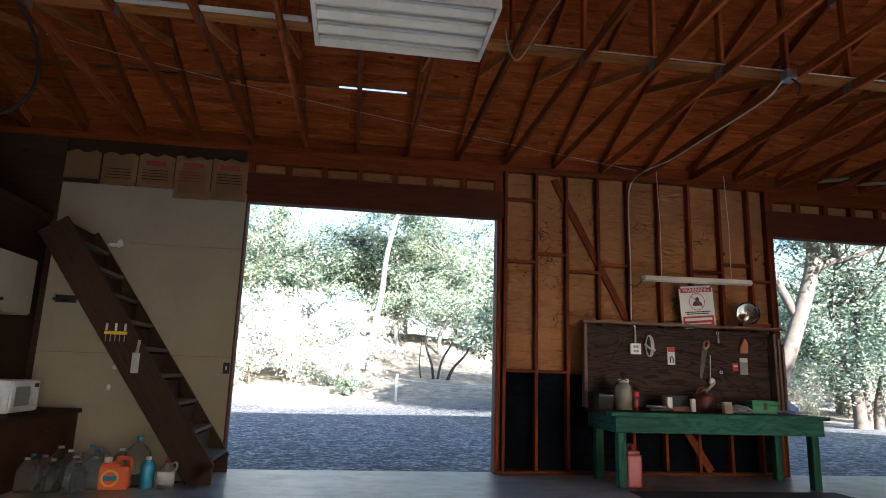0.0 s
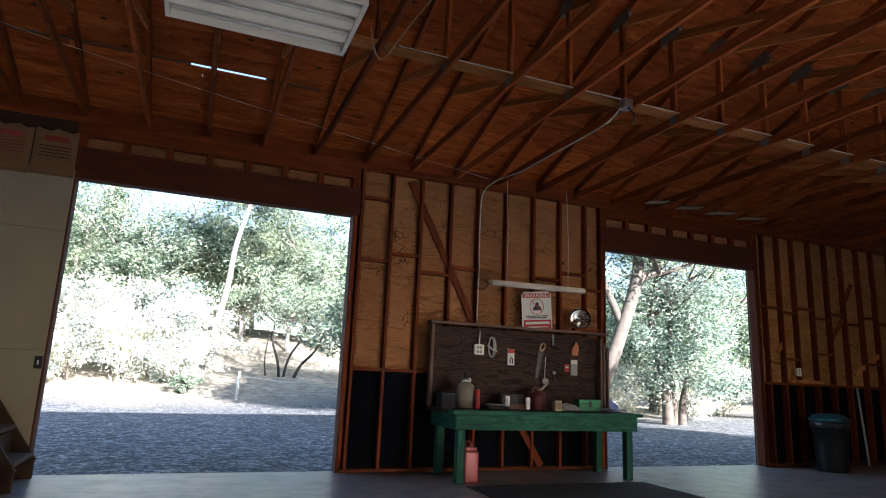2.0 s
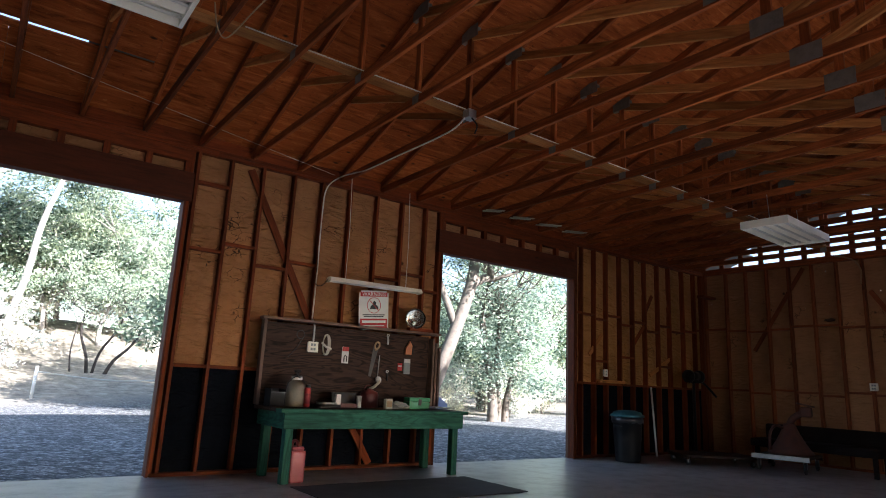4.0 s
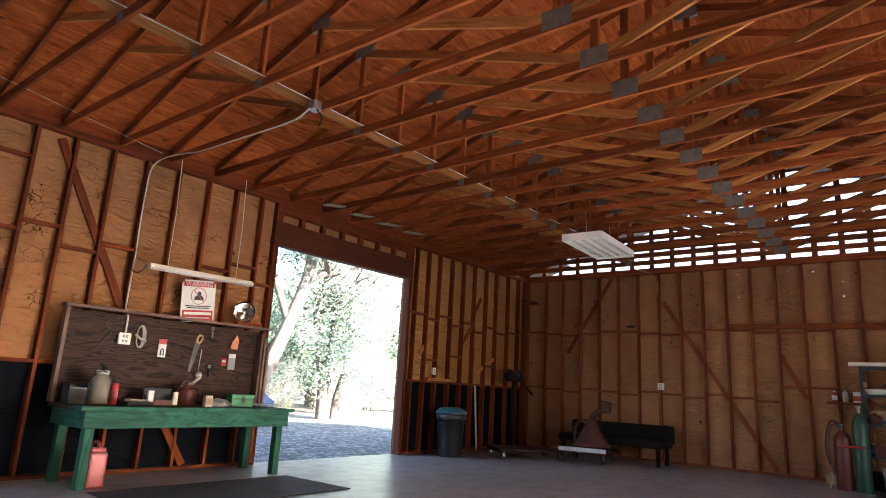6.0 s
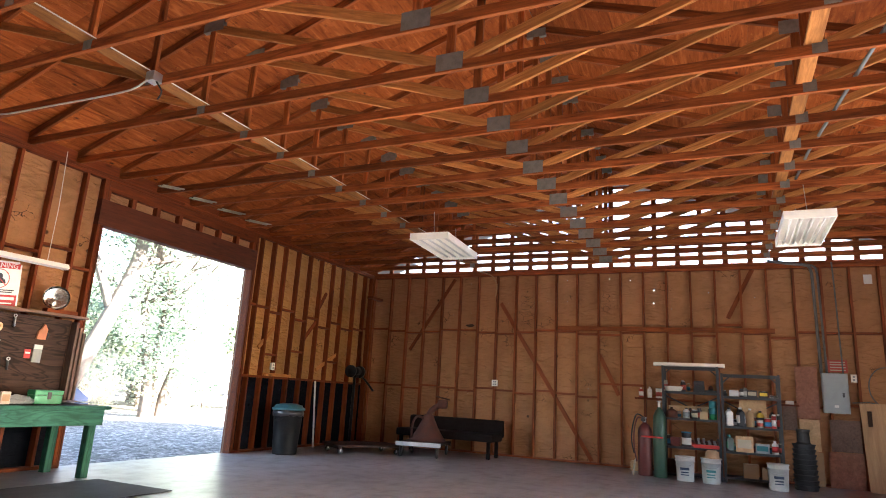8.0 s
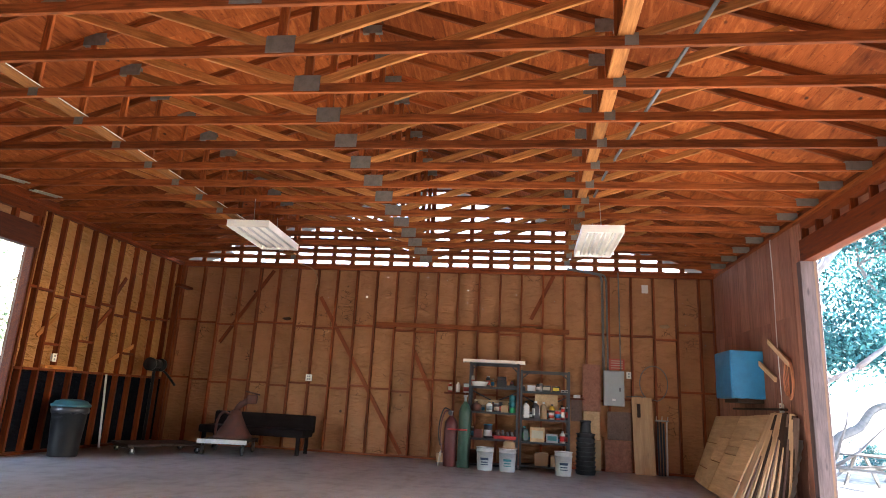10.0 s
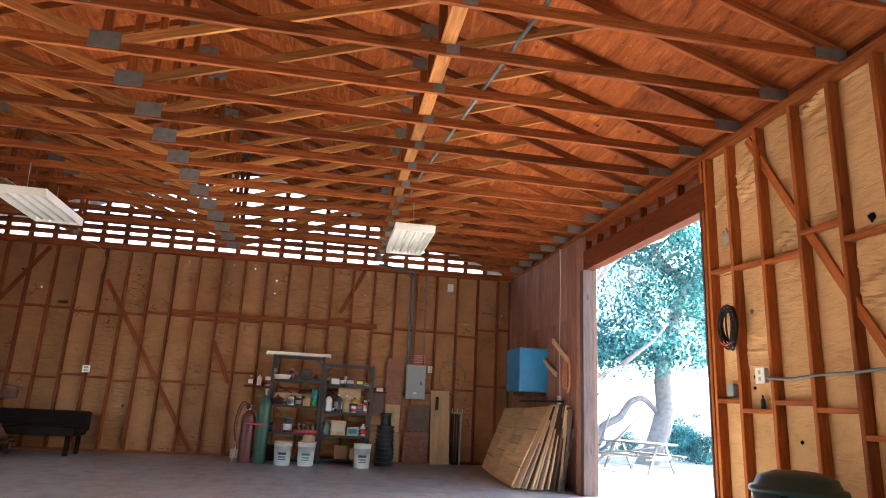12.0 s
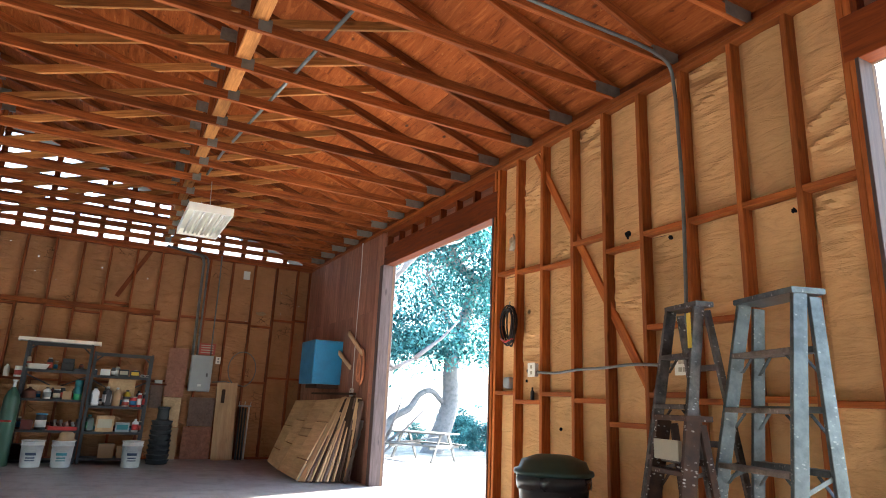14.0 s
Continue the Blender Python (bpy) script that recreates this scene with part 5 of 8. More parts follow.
# tools on the board
def board_tools():
    y = 7.195
    t = thing("extension_cord", "white coiled cord hanging on the tool board", "cord")
    for k in range(4):
        dx = 0.012 * k
        loop = [(3.525 + 0.035 * math.sin(a) * (1 + 0.15 * k) + dx * 0.3, y - 0.012 - 0.005 * k, 1.50 - 0.125 * math.cos(a)) for a in [2 * math.pi * i / 18 for i in range(19)]]
        part("coil", tube(loop, 0.006, 6), M_CABLE, t, smooth=True)
    part("wrap", tube([(3.47, y - 0.02, 1.52), (3.53, y - 0.035, 1.47), (3.60, y - 0.02, 1.45)], 0.014, 7), M_CABLE, t, smooth=True)
    t = thing("blister_pack", "white and red hardware pack hanging on the tool board", "pack")
    part("card", box(3.765, 3.86, y - 0.006, y - 0.002, 1.29, 1.495, 0.001), M_PLASTIC_W, t)
    part("header", box(3.767, 3.858, y - 0.0085, y - 0.0065, 1.44, 1.494, 0), M_RED, t)
    part("hasp", tube([(3.795, y - 0.015, 1.31), (3.795, y - 0.015, 1.37), (3.812, y - 0.015, 1.39), (3.83, y - 0.015, 1.37), (3.83, y - 0.015, 1.31)], 0.007, 7), M_INKDARK, t, smooth=True)
    t = thing("hand_saw", "hand saw with a wooden handle hanging on the board", "saw")
    bm = bmesh.new()
    f = bm.faces.new([bm.verts.new((x, y - 0.008, z)) for x, z in ((4.215, 1.53), (4.29, 1.50), (4.20, 1.14), (4.165, 1.15))])
    ex = bmesh.ops.extrude_face_region(bm, geom=[f])
    bmesh.ops.translate(bm, vec=(0, 0.002, 0), verts=[v for v in ex["geom"] if isinstance(v, bmesh.types.BMVert)])
    part("blade", bm, M_BLADE, t, "dull steel blade")
    hd = tube(smooth_line([(4.235, y - 0.012, 1.50), (4.235, y - 0.012, 1.55), (4.26, y - 0.012, 1.585), (4.295, y - 0.012, 1.58), (4.30, y - 0.012, 1.54), (4.275, y - 0.012, 1.505), (4.24, y - 0.012, 1.49)], 5), 0.013, 8)
    part("handle", hd, M_SHEET, t, "pale wooden handle", smooth=True)
    t = thing("ladle", "white bowl-shaped scoop hanging on a thin handle", "scoop")
    part("bowl", lathe([(0.0, -0.036), (0.024, -0.03), (0.038, -0.016), (0.042, 0.0), (0.038, 0.016), (0.024, 0.027), (0.0, 0.032)], 20), M_PLASTIC_W, t, m=pose(4.295, y - 0.045, 1.11, 70, 0, 0), smooth=True)
    part("handle", tube([(4.30, y - 0.012, 1.15), (4.315, y - 0.01, 1.42)], 0.005, 6), M_STEEL, t)
    t = thing("tape_tool", "orange tool hanging on the board", "tool")
    bm = bmesh.new()
    f = bm.faces.new([bm.verts.new((x, y - 0.03, z)) for x, z in ((4.70, 1.46), (4.80, 1.46), (4.81, 1.58), (4.77, 1.64), (4.74, 1.58), (4.71, 1.55))])
    ex = bmesh.ops.extrude_face_region(bm, geom=[f])
    bmesh.ops.translate(bm, vec=(0, 0.026, 0), verts=[v for v in ex["geom"] if isinstance(v, bmesh.types.BMVert)])
    part("body", bm, M_ROPE, t)
    part("strap", tube([(4.80, y - 0.02, 1.56), (4.835, y - 0.02, 1.52), (4.82, y - 0.02, 1.47)], 0.008, 6), M_BLACK, t)
    t = thing("red_pack", "small red hardware pack hanging on the board", "pack")
    part("card", box(4.605, 4.675, y - 0.008, y - 0.002, 1.24, 1.34, 0.001), M_RED, t)
    part("label", box(4.615, 4.665, y - 0.0105, y - 0.0085, 1.29, 1.31, 0), M_PLASTIC_W, t)
    t = thing("clear_pack", "clear hardware pack hanging on the board", "pack")
    part("card", box(4.70, 4.80, y - 0.012, y - 0.002, 1.20, 1.40, 0.002), M_GREYPANEL, t)
    part("header", box(4.702, 4.798, y - 0.0145, y - 0.0125, 1.35, 1.398, 0), M_PLASTIC_W, t)
    for x, z in ((4.42, 1.62), (4.44, 1.15)):
        t = thing("hook_tool", "small steel tool hung on a nail", "tool")
        part("shaft", tube([(x, y - 0.02, z + 0.05), (x + 0.005, y - 0.02, z - 0.05)], 0.012, 8), M_INKDARK if z < 1.3 else M_STEEL, t, smooth=True)
        part("ring", lathe([(0.012, -0.003), (0.012, 0.003), (0.02, 0.003), (0.02, -0.003), (0.012, -0.003)], 16), M_STEEL, t, m=pose(x, y - 0.02, z + 0.07, 90, 0, 0))
    t = thing("wire_loop", "thin dark wire loop hung on the board", "wire")
    part("wire", tube(smooth_line([(3.19 + 0.05 * math.cos(a), y - 0.006, 1.60 + 0.05 * math.sin(a)) for a in [i * 0.6 for i in range(11)]] + [(3.16, y - 0.006, 1.45), (3.05, y - 0.006, 1.32)], 3), 0.005, 5), M_INKDARK, t, smooth=True)


board_tools()


def reflector_lamp():
    t = thing("clamp_lamp", "shiny round clamp lamp lying on a wooden block", "lamp", m=pose(4.79, 7.10, 1.945, 84, 0, -28))
    part("reflector", lathe([(0.045, -0.118), (0.09, -0.09), (0.125, -0.045), (0.138, 0.0), (0.140, 0.004), (0.120, -0.038), (0.085, -0.083), (0.04, -0.105), (0.0, -0.11)], 32), M_CHROME, t, "polished reflector", smooth=True)
    part("socket", lathe([(0.0, -0.155), (0.028, -0.155), (0.034, -0.14), (0.034, -0.119), (0.0, -0.119)], 16), M_BLACK, t, smooth=True)
    part("bulb", lathe([(0.0, -0.02), (0.025, -0.03), (0.03, -0.05), (0.015, -0.085), (0.0, -0.09)], 14), M_CHROME, t, smooth=True)
    b = thing("wood_block", "short fir block lying on the top shelf", "wood block")
    board("block", (4.72, 7.16, 1.80), (5.10, 7.16, 1.80), 0.09, 0.045, M_FRAME, b)


reflector_lamp()


def bottle(name, label, category, r, h, body, cap, at, neck=0.35, shoulder=0.72, square=False, band=None, handle=False, cap_h=0.1):
    """A jar, bottle or jug standing at a point."""
    t = thing(name, label, category, m=pose(*at, 0, 0, (at[0] * 977 + at[1] * 631) % 60 - 30))
    seg = 4 if square else 18
    k = 1.25 if square else 1.0
    prof = [(r * 0.9 * k, 0), (r * k, h * 0.03), (r * k, h * shoulder), (r * k * 0.85, h * (shoulder + 0.07)), (r * neck, h * (1 - cap_h - 0.02)), (r * neck, h * (1 - cap_h))]
    bm = lathe(prof, seg)
    if square:
        bmesh.ops.rotate(bm, verts=bm.verts, matrix=Matrix.Rotation(radians(45), 3, "Z"))
        bmesh.ops.scale(bm, vec=(1, 0.7, 1), verts=bm.verts)
        bmesh.ops.bevel(bm, geom=[e for e in bm.edges], offset=r * 0.13, segments=2, affect="EDGES")
    part("body", bm, body, t, smooth=not square)
    part("cap", lathe([(r * neck * 1.12, h * (1 - cap_h)), (r * neck * 1.15, h * 0.99), (r * neck * 0.9, h), (0, h)], 14), cap, t, smooth=False)
    if band is not None:
        if square:
            part("label", box(-r * 0.8, r * 0.8, -r * 0.655, r * 0.655, h * 0.18, h * 0.58, 0), band, t)
        else:
            part("label", lathe([(r * 1.012, h * 0.16), (r * 1.012, h * 0.6)], seg), band, t, smooth=True)
    if handle:
        part("handle", tube(smooth_line([(r * 0.5, 0, h * 0.86), (r * 1.05, 0, h * 0.9), (r * 1.15, 0, h * 0.72), (r * 0.98, 0, h * 0.6)], 4), r * 0.13, 7), body, t, smooth=True)
    return t


def carton(name, label, category, x0, x1, y0, y1, z0, z1, body, front=None, face="y", rz=0.0):
    """A packed box with flaps and a printed front."""
    c = ((x0 + x1) / 2, (y0 + y1) / 2, z0)
    t = thing(name, label, category, m=pose(*c, 0, 0, rz))
    a, b, h = (x1 - x0) / 2, (y1 - y0) / 2, z1 - z0
    part("body", box(-a, a, -b, b, 0, h, 0.003), body, t)
    if face == "y":
        part("flap", box(-a + 0.002, a - 0.002, -b * 0.97, -0.003, h + 0.0005, h + 0.003, 0), body, t)
        if front:
            part("print", box(-a * 0.8, a * 0.8, -b - 0.002, -b - 0.0005, h * 0.25, h * 0.8, 0), front, t)
    else:
        part("flap", box(-a * 0.97, -0.003, -b + 0.002, b - 0.002, h + 0.0005, h + 0.003, 0), body, t)
        if front:
            part("print", box(-a - 0.002, -a - 0.0005, -b * 0.8, b * 0.8, h * 0.25, h * 0.8, 0), front, t)
    return t


BT = 0.766
def bench_things():
    t = thing("metal_bin", "open grey sheet-metal bin on the bench", "metal box")
    bm = bmesh.new()
    for x0, x1, y0, y1, z0, z1 in ((2.76, 2.93, 6.86, 7.05, BT, BT + 0.006), (2.76, 2.764, 6.86, 7.05, BT + 0.006, BT + 0.19), (2.926, 2.93, 6.86, 7.05, BT + 0.006, BT + 0.19), (2.764, 2.926, 6.86, 6.864, BT + 0.006, BT + 0.15), (2.764, 2.926, 7.046, 7.05, BT + 0.006, BT + 0.19)):
        add_box(bm, x0, x1, y0, y1, z0, z1)
    part("body", bm, M_RUBBER, t)
    part("rim", box(2.755, 2.935, 6.854, 6.86, BT + 0.145, BT + 0.158, 0.001), M_SHELF, t)
    t = thing("garden_sprayer", "cream plastic pump sprayer with a black pump handle", "sprayer", m=pose(3.06, 6.88, BT))
    part("tank", lathe([(0.095, 0), (0.11, 0.015), (0.112, 0.2), (0.10, 0.25), (0.06, 0.285), (0.045, 0.30)], 24), M_TANK, t, smooth=True)
    part("collar", lathe([(0.05, 0.295), (0.062, 0.30), (0.062, 0.33), (0.05, 0.34), (0, 0.34)], 18), M_PLASTIC_W, t, smooth=True)
    part("pump", tube([(0, 0, 0.34), (0, 0, 0.385)], 0.02, 10), M_BLACK, t, smooth=True)
    part("handle", tube([(-0.035, 0, 0.39), (0, 0, 0.40), (0.035, 0, 0.39)], 0.015, 8), M_BLACK, t, smooth=True)
    part("hose", tube(smooth_line([(0.05, -0.03, 0.31), (-0.06, -0.10, 0.33), (-0.15, -0.10, 0.25), (-0.17, -0.11, 0.02)], 6), 0.007, 6), M_BLACK, t, smooth=True)
    bottle("spray_can", "red spray can with a black cap on the bench", "spray can", 0.036, 0.25, M_RED, M_BLACK, (3.15, 6.76, BT), 0.7, 0.80, band=M_PINKRED, cap_h=0.2)
    t = thing("cardboard_tray", "open grey carton with white ends on the bench", "carton")
    part("side", box(3.57, 3.63, 6.86, 6.90, BT, BT + 0.15, 0.002), M_PLASTIC_W, t)
    part("side", box(3.86, 3.91, 6.86, 6.90, BT, BT + 0.14, 0.002), M_PLASTIC_W, t)
    part("back", box(3.58, 3.90, 7.0, 7.02, BT, BT + 0.17, 0.002), M_BLACK, t)
    part("base", box(3.635, 3.855, 6.86, 7.0, BT, BT + 0.05, 0.002), M_REDOX, t)
    t = thing("tool_tray", "low black tool tray lying on the bench", "tray")
    part("tray", box(3.28, 3.55, 6.70, 6.95, BT, BT + 0.035, 0.008), M_BLACK, t)
    part("tool", tube([(3.30, 6.82, BT + 0.05), (3.54, 6.78, BT + 0.045)], 0.013, 8), M_STEEL, t, smooth=True)
    t = thing("fuel_can", "small red metal fuel can with a pale spout", "fuel can", m=pose(4.06, 6.95, BT))
    part("body", lathe([(0.105, 0), (0.115, 0.01), (0.115, 0.16), (0.10, 0.19), (0.03, 0.215), (0.03, 0.23)], 22), M_REDOX, t, smooth=True)
    part("spout", tube([(0.0, 0, 0.225), (0.05, -0.02, 0.25), (0.12, -0.05, 0.33)], 0.017, 8), M_CREAM, t, smooth=True)
    part("handle", tube(smooth_line([(-0.09, 0, 0.18), (-0.05, 0, 0.26), (0.02, 0, 0.26), (0.06, 0, 0.2)], 4), 0.007, 6), M_REDOX, t, smooth=True)
    carton("matchbox_carton", "small cream carton on the bench edge", "carton", 4.10, 4.19, 6.60, 6.66, BT, BT + 0.12, M_CREAM, M_CARD)
    t = thing("plastic_bag", "crumpled clear plastic bag on the bench", "bag")
    bm = bmesh.new()
    bmesh.ops.create_icosphere(bm, subdivisions=3, radius=1.0)
    for v in bm.verts:
        n = 1 + 0.28 * noise.noise(v.co * 2.3)
        v.co = Vector((4.36 + v.co.x * 0.16 * n, 6.75 + v.co.y * 0.10 * n, BT + max(0.0, (v.co.z + 0.55) * 0.055 * n)))
    part("bag", bm, M_GREYPANEL, t)
    t = thing("green_toolbox", "small bright green metal box on the bench", "tool box", m=pose(4.68, 6.80, BT, 0, 0, -4))
    part("body", box(-0.15, 0.15, -0.075, 0.075, 0, 0.09, 0.006), M_BRIGHTGREEN, t)
    part("lid", box(-0.153, 0.153, -0.078, 0.078, 0.0915, 0.145, 0.012), M_BRIGHTGREEN, t)
    part("latch", box(-0.02, 0.02, -0.086, -0.0785, 0.05, 0.125, 0.002), M_INKDARK, t, "dark latch")
    t = thing("rag", "pale grey rag on the bench top", "rag")
    bm = bmesh.new()
    bmesh.ops.create_grid(bm, x_segments=10, y_segments=8, size=0.5)
    for v in bm.verts:
        v.co = Vector((4.98 + v.co.x * 0.34, 6.78 + v.co.y * 0.3, BT + 0.012 + 0.018 * (1 + noise.noise(v.co * 5))))
    bmesh.ops.solidify(bm, geom=bm.faces[:], thickness=0.006)
    part("cloth", bm, M_GREYPANEL, t, smooth=True)
    # jug under the bench
    t = thing("fuel_jug", "faded red plastic fuel jug on the floor by the bench leg", "jug", m=pose(2.99, 6.62, 0))
    bm = box(-0.085, 0.085, -0.13, 0.13, 0, 0.33, 0.025)
    part("body", bm, M_PINKRED, t)
    part("shoulder", box(-0.07, 0.07, -0.11, 0.02, 0.325, 0.37, 0.018), M_PINKRED, t)
    part("handle", tube(smooth_line([(0, -0.09, 0.36), (0, -0.06, 0.415), (0, 0.03, 0.415), (0, 0.09, 0.33)], 5), 0.016, 8), M_PINKRED, t, smooth=True)
    part("cap", lathe([(0.032, 0.0), (0.032, 0.035), (0.0, 0.035)], 14), M_INKDARK, t, m=pose(0, 0.085, 0.325))


bench_things()

mat = thing("floor_mat", "dark rubber mat on the concrete before the bench", "mat")
bm = bmesh.new()
bmesh.ops.create_grid(bm, x_segments=24, y_segments=12, size=0.5)
for v in bm.verts:
    v.co = Vector((3.95 + v.co.x * 2.25, 5.72 + v.co.y * 1.1, 0.006 + 0.004 * noise.noise(v.co * 6)))
bmesh.ops.solidify(bm, geom=bm.faces[:], thickness=-0.008)
part("sheet", bm, M_MAT, mat)


# ---- ceiling lamps ----
def high_bay(label, m, length=1.25, width=0.66, drop=0.2):
    t = thing("ceiling_lamp", label, "ceiling lamp", "ceiling lamps", m=m)
    a, b = length / 2, width / 2
    bm = bmesh.new()
    # pressed pan, open below
    for x0, x1, y0, y1, z0, z1 in ((-a, a, -b, b, 0.085, 0.095), (-a, a, -b, -b + 0.012, 0.0, 0.085), (-a, a, b - 0.012, b, 0.0, 0.085), (-a, -a + 0.03, -b + 0.012, b - 0.012, 0.0, 0.085), (a - 0.03, a, -b + 0.012, b - 0.012, 0.0, 0.085)):
        add_box(bm, x0, x1, y0, y1, z0, z1)
    part("pan", bm, M_WHITE, t, "white enamelled pan")
    n = 4
    for i in range(n):
        y = -b + 0.09 + (width - 0.18) * i / (n - 1)
        part("tube", tube([(-a + 0.032, y, 0.035), (a - 0.032, y, 0.035)], 0.013, 10), M_PLASTIC_W, t, "unlit white tube", smooth=True)
        bm = bmesh.new()
        s = (width - 0.18) / (n - 1) / 2
        if i < n - 1:
            vs = [bm.verts.new((x, y + dy, z)) for x in (-a + 0.03, a - 0.03) for dy, z in ((0.15 * s, 0.078), (s, 0.012), (1.85 * s, 0.078))]
            bm.faces.new((vs[0], vs[1], vs[4], vs[3]))
            bm.faces.new((vs[1], vs[2], vs[5], vs[4]))
            part("reflector", bm, M_WHITE, t)
    for x in (-a * 0.7, a * 0.7):
        part("wire_hanger", tube([(x, 0, 0.095), (x, 0.02, 0.095 + drop)], 0.004, 5), M_STEEL, t)
    return t


high_bay("white four-tube ceiling lamp with rust specks, unlit", pose(0.235, 4.13, 3.50), 1.27, 0.74, 0.09)
high_bay("white four-tube ceiling lamp below the trusses, unlit", pose(8.36, 3.80, 3.22, 0, 0, 3), 1.32, 0.58, 0.36)
high_bay("white four-tube ceiling lamp below the trusses, unlit", pose(8.44, -0.90, 3.24, 0, 0, 0), 1.36, 0.52, 0.36)
lc = thing("lamp_cable", "pale cable from the roof to the ceiling lamp", "cable")
part("cable", tube(smooth_line([(1.0, 4.2, 3.62), (1.1, 4.45, 3.58), (1.25, 4.7, 3.68), (1.32, 4.2, 3.75), (1.4, 3.4, 3.76)], 6), 0.006, 6), M_CARD, lc, smooth=True)
# cables and pipes by the lamps at the far end
sp = thing("conduit", "greenish steel pipe slung across the truss chords", "conduit")
part("pipe", tube([(3.6, -1.24, 3.80), (7.2, -0.86, 3.80), (8.3, -0.80, 3.79)], 0.016, 8), M_CONDUIT, sp, smooth=True)
ln = thing("string_line", "thin slack line strung under the roof boards", "line")
part("line", tube(smooth_line([(-3.0, 5.9, 4.10), (-1.5, 6.2, 3.95), (0.2, 6.5, 3.82), (1.8, 6.8, 3.74), (3.4, 7.1, 3.66)], 6), 0.0025, 5), M_CABLE, ln, smooth=True)


# ---- stairs and the west corner ----
def stairs():
    t = thing("stairs", "steep dark wooden stairs with worn treads to the loft", "stairs")
    rise, run = 0.255, 0.180
    for y in (6.50, 7.26):
        board("stringer", (-1.334, y, 0.09), (-2.95, y, 2.415), 0.042, 0.30, M_STRINGER, t, up=(1, 0, 1))
        part("stringer_foot", box(-1.42, -1.225, y - 0.021, y + 0.021, 0.0, 0.19, 0.006), M_STRINGER, t)
    for k in range(9):
        x = -1.345 - run * k
        z = 0.225 + rise * k
        board("tread", (x, 6.522, z), (x, 7.238, z), 0.215, 0.036, M_TREAD, t)
        board("riser", (x - 0.095, 6.522, z + 0.115), (x - 0.095, 7.238, z + 0.115), 0.018, 0.19, M_STRINGER, t)
    return t


stairs()
rack = thing("tool_rack", "yellow rack with small screwdrivers on the stair side", "tool rack")
part("rail", box(-2.33, -2.13, 6.44, 6.476, 1.365, 1.395, 0.006), M_YELLOW, rack)
for i in range(5):
    x = -2.315 + 0.042 * i
    part("handle", tube([(x, 6.455, 1.40), (x, 6.452, 1.47)], 0.011, 8), M_BLACK if i % 2 else M_PLASTIC_W, rack, smooth=True)
    part("shaft", tube([(x, 6.456, 1.36), (x, 6.458, 1.30)], 0.004, 6), M_STEEL, rack)
knife = thing("putty_knife", "flat trowel with a pale handle hung on the stair side", "trowel")
part("blade", box(-2.06, -1.99, 6.470, 6.474, 1.01, 1.20, 0.001), M_STEEL, knife)
part("handle", tube([(-2.02, 6.465, 1.20), (-2.005, 6.462, 1.32)], 0.014, 8), M_CREAM, knife, smooth=True)

for i, (x0, x1, z0, z1) in enumerate(((-3.30, -2.93, 3.12, 3.44), (-2.91, -2.53, 3.07, 3.44), (-2.52, -2.13, 3.07, 3.45), (-2.12, -1.72, 2.96, 3.46), (-1.71, -1.31, 2.97, 3.46))):
    t = thing("paper_bag", "flattened printed kraft paper bag tacked to the wall top", "paper bag", "paper bags on the wall")
    b = crumpled("y", NORTH - 0.018, x0, x1, z0, z1, 0.012, i + 200, 6, 6)
    for v in b.verts:
        if v.co.z > z1 - 0.01:
            v.co.z += 0.02 * math.sin(v.co.x * 31 + i)
    bmesh.ops.solidify(b, geom=b.faces[:], thickness=0.003)
    part("sheet", b, M_KRAFTBAG, t, smooth=True)
    if i in (2, 3, 4):
        part("print", box(x0 + 0.09, x1 - 0.09, NORTH - 0.046, NORTH - 0.0435, z1 - 0.13, z1 - 0.075, 0), M_INKRED, t)
    for k in range(4 if i else 0):
        part("text_bar", box(x0 + 0.06, x1 - 0.06, NORTH - 0.046, NORTH - 0.0435, z1 - 0.19 - 0.035 * k, z1 - 0.183 - 0.035 * k, 0), M_INKRED if i == 3 else M_BROWN, t)


def wall_marks():
    for x, z, a, b in ((-2.655, 2.385, 0.08, 0.022), (-2.61, 2.40, 0.03, 0.05), (-2.49, 1.055, 0.03, 0.025), (-2.53, 0.84, 0.02, 0.035)):
        t = thing("putty_smear", "pale smear of filler on the cream wall board", "patch")
        bm = bmesh.new()
        bmesh.ops.create_icosphere(bm, subdivisions=3, radius=1)
        for v in bm.verts:
            k = 1 + 0.4 * noise.noise(v.co * 2.0 + Vector((x * 9, z, 0)))
            v.co = Vector((x + v.co.x * a * k, NORTH - 0.013 + v.co.y * 0.004, z + v.co.z * b * k))
        part("smear", bm, M_PLASTIC_W, t, smooth=True)
    t = thing("wall_bracket", "dark steel shelf bracket on the cream wall", "bracket")
    part("plate", box(-3.18, -2.97, NORTH - 0.03, NORTH - 0.0125, 1.72, 1.80, 0.006), M_BLACK, t)
    part("arm", box(-3.16, -2.98, NORTH - 0.14, NORTH - 0.031, 1.735, 1.76, 0.005), M_BLACK, t)


wall_marks()


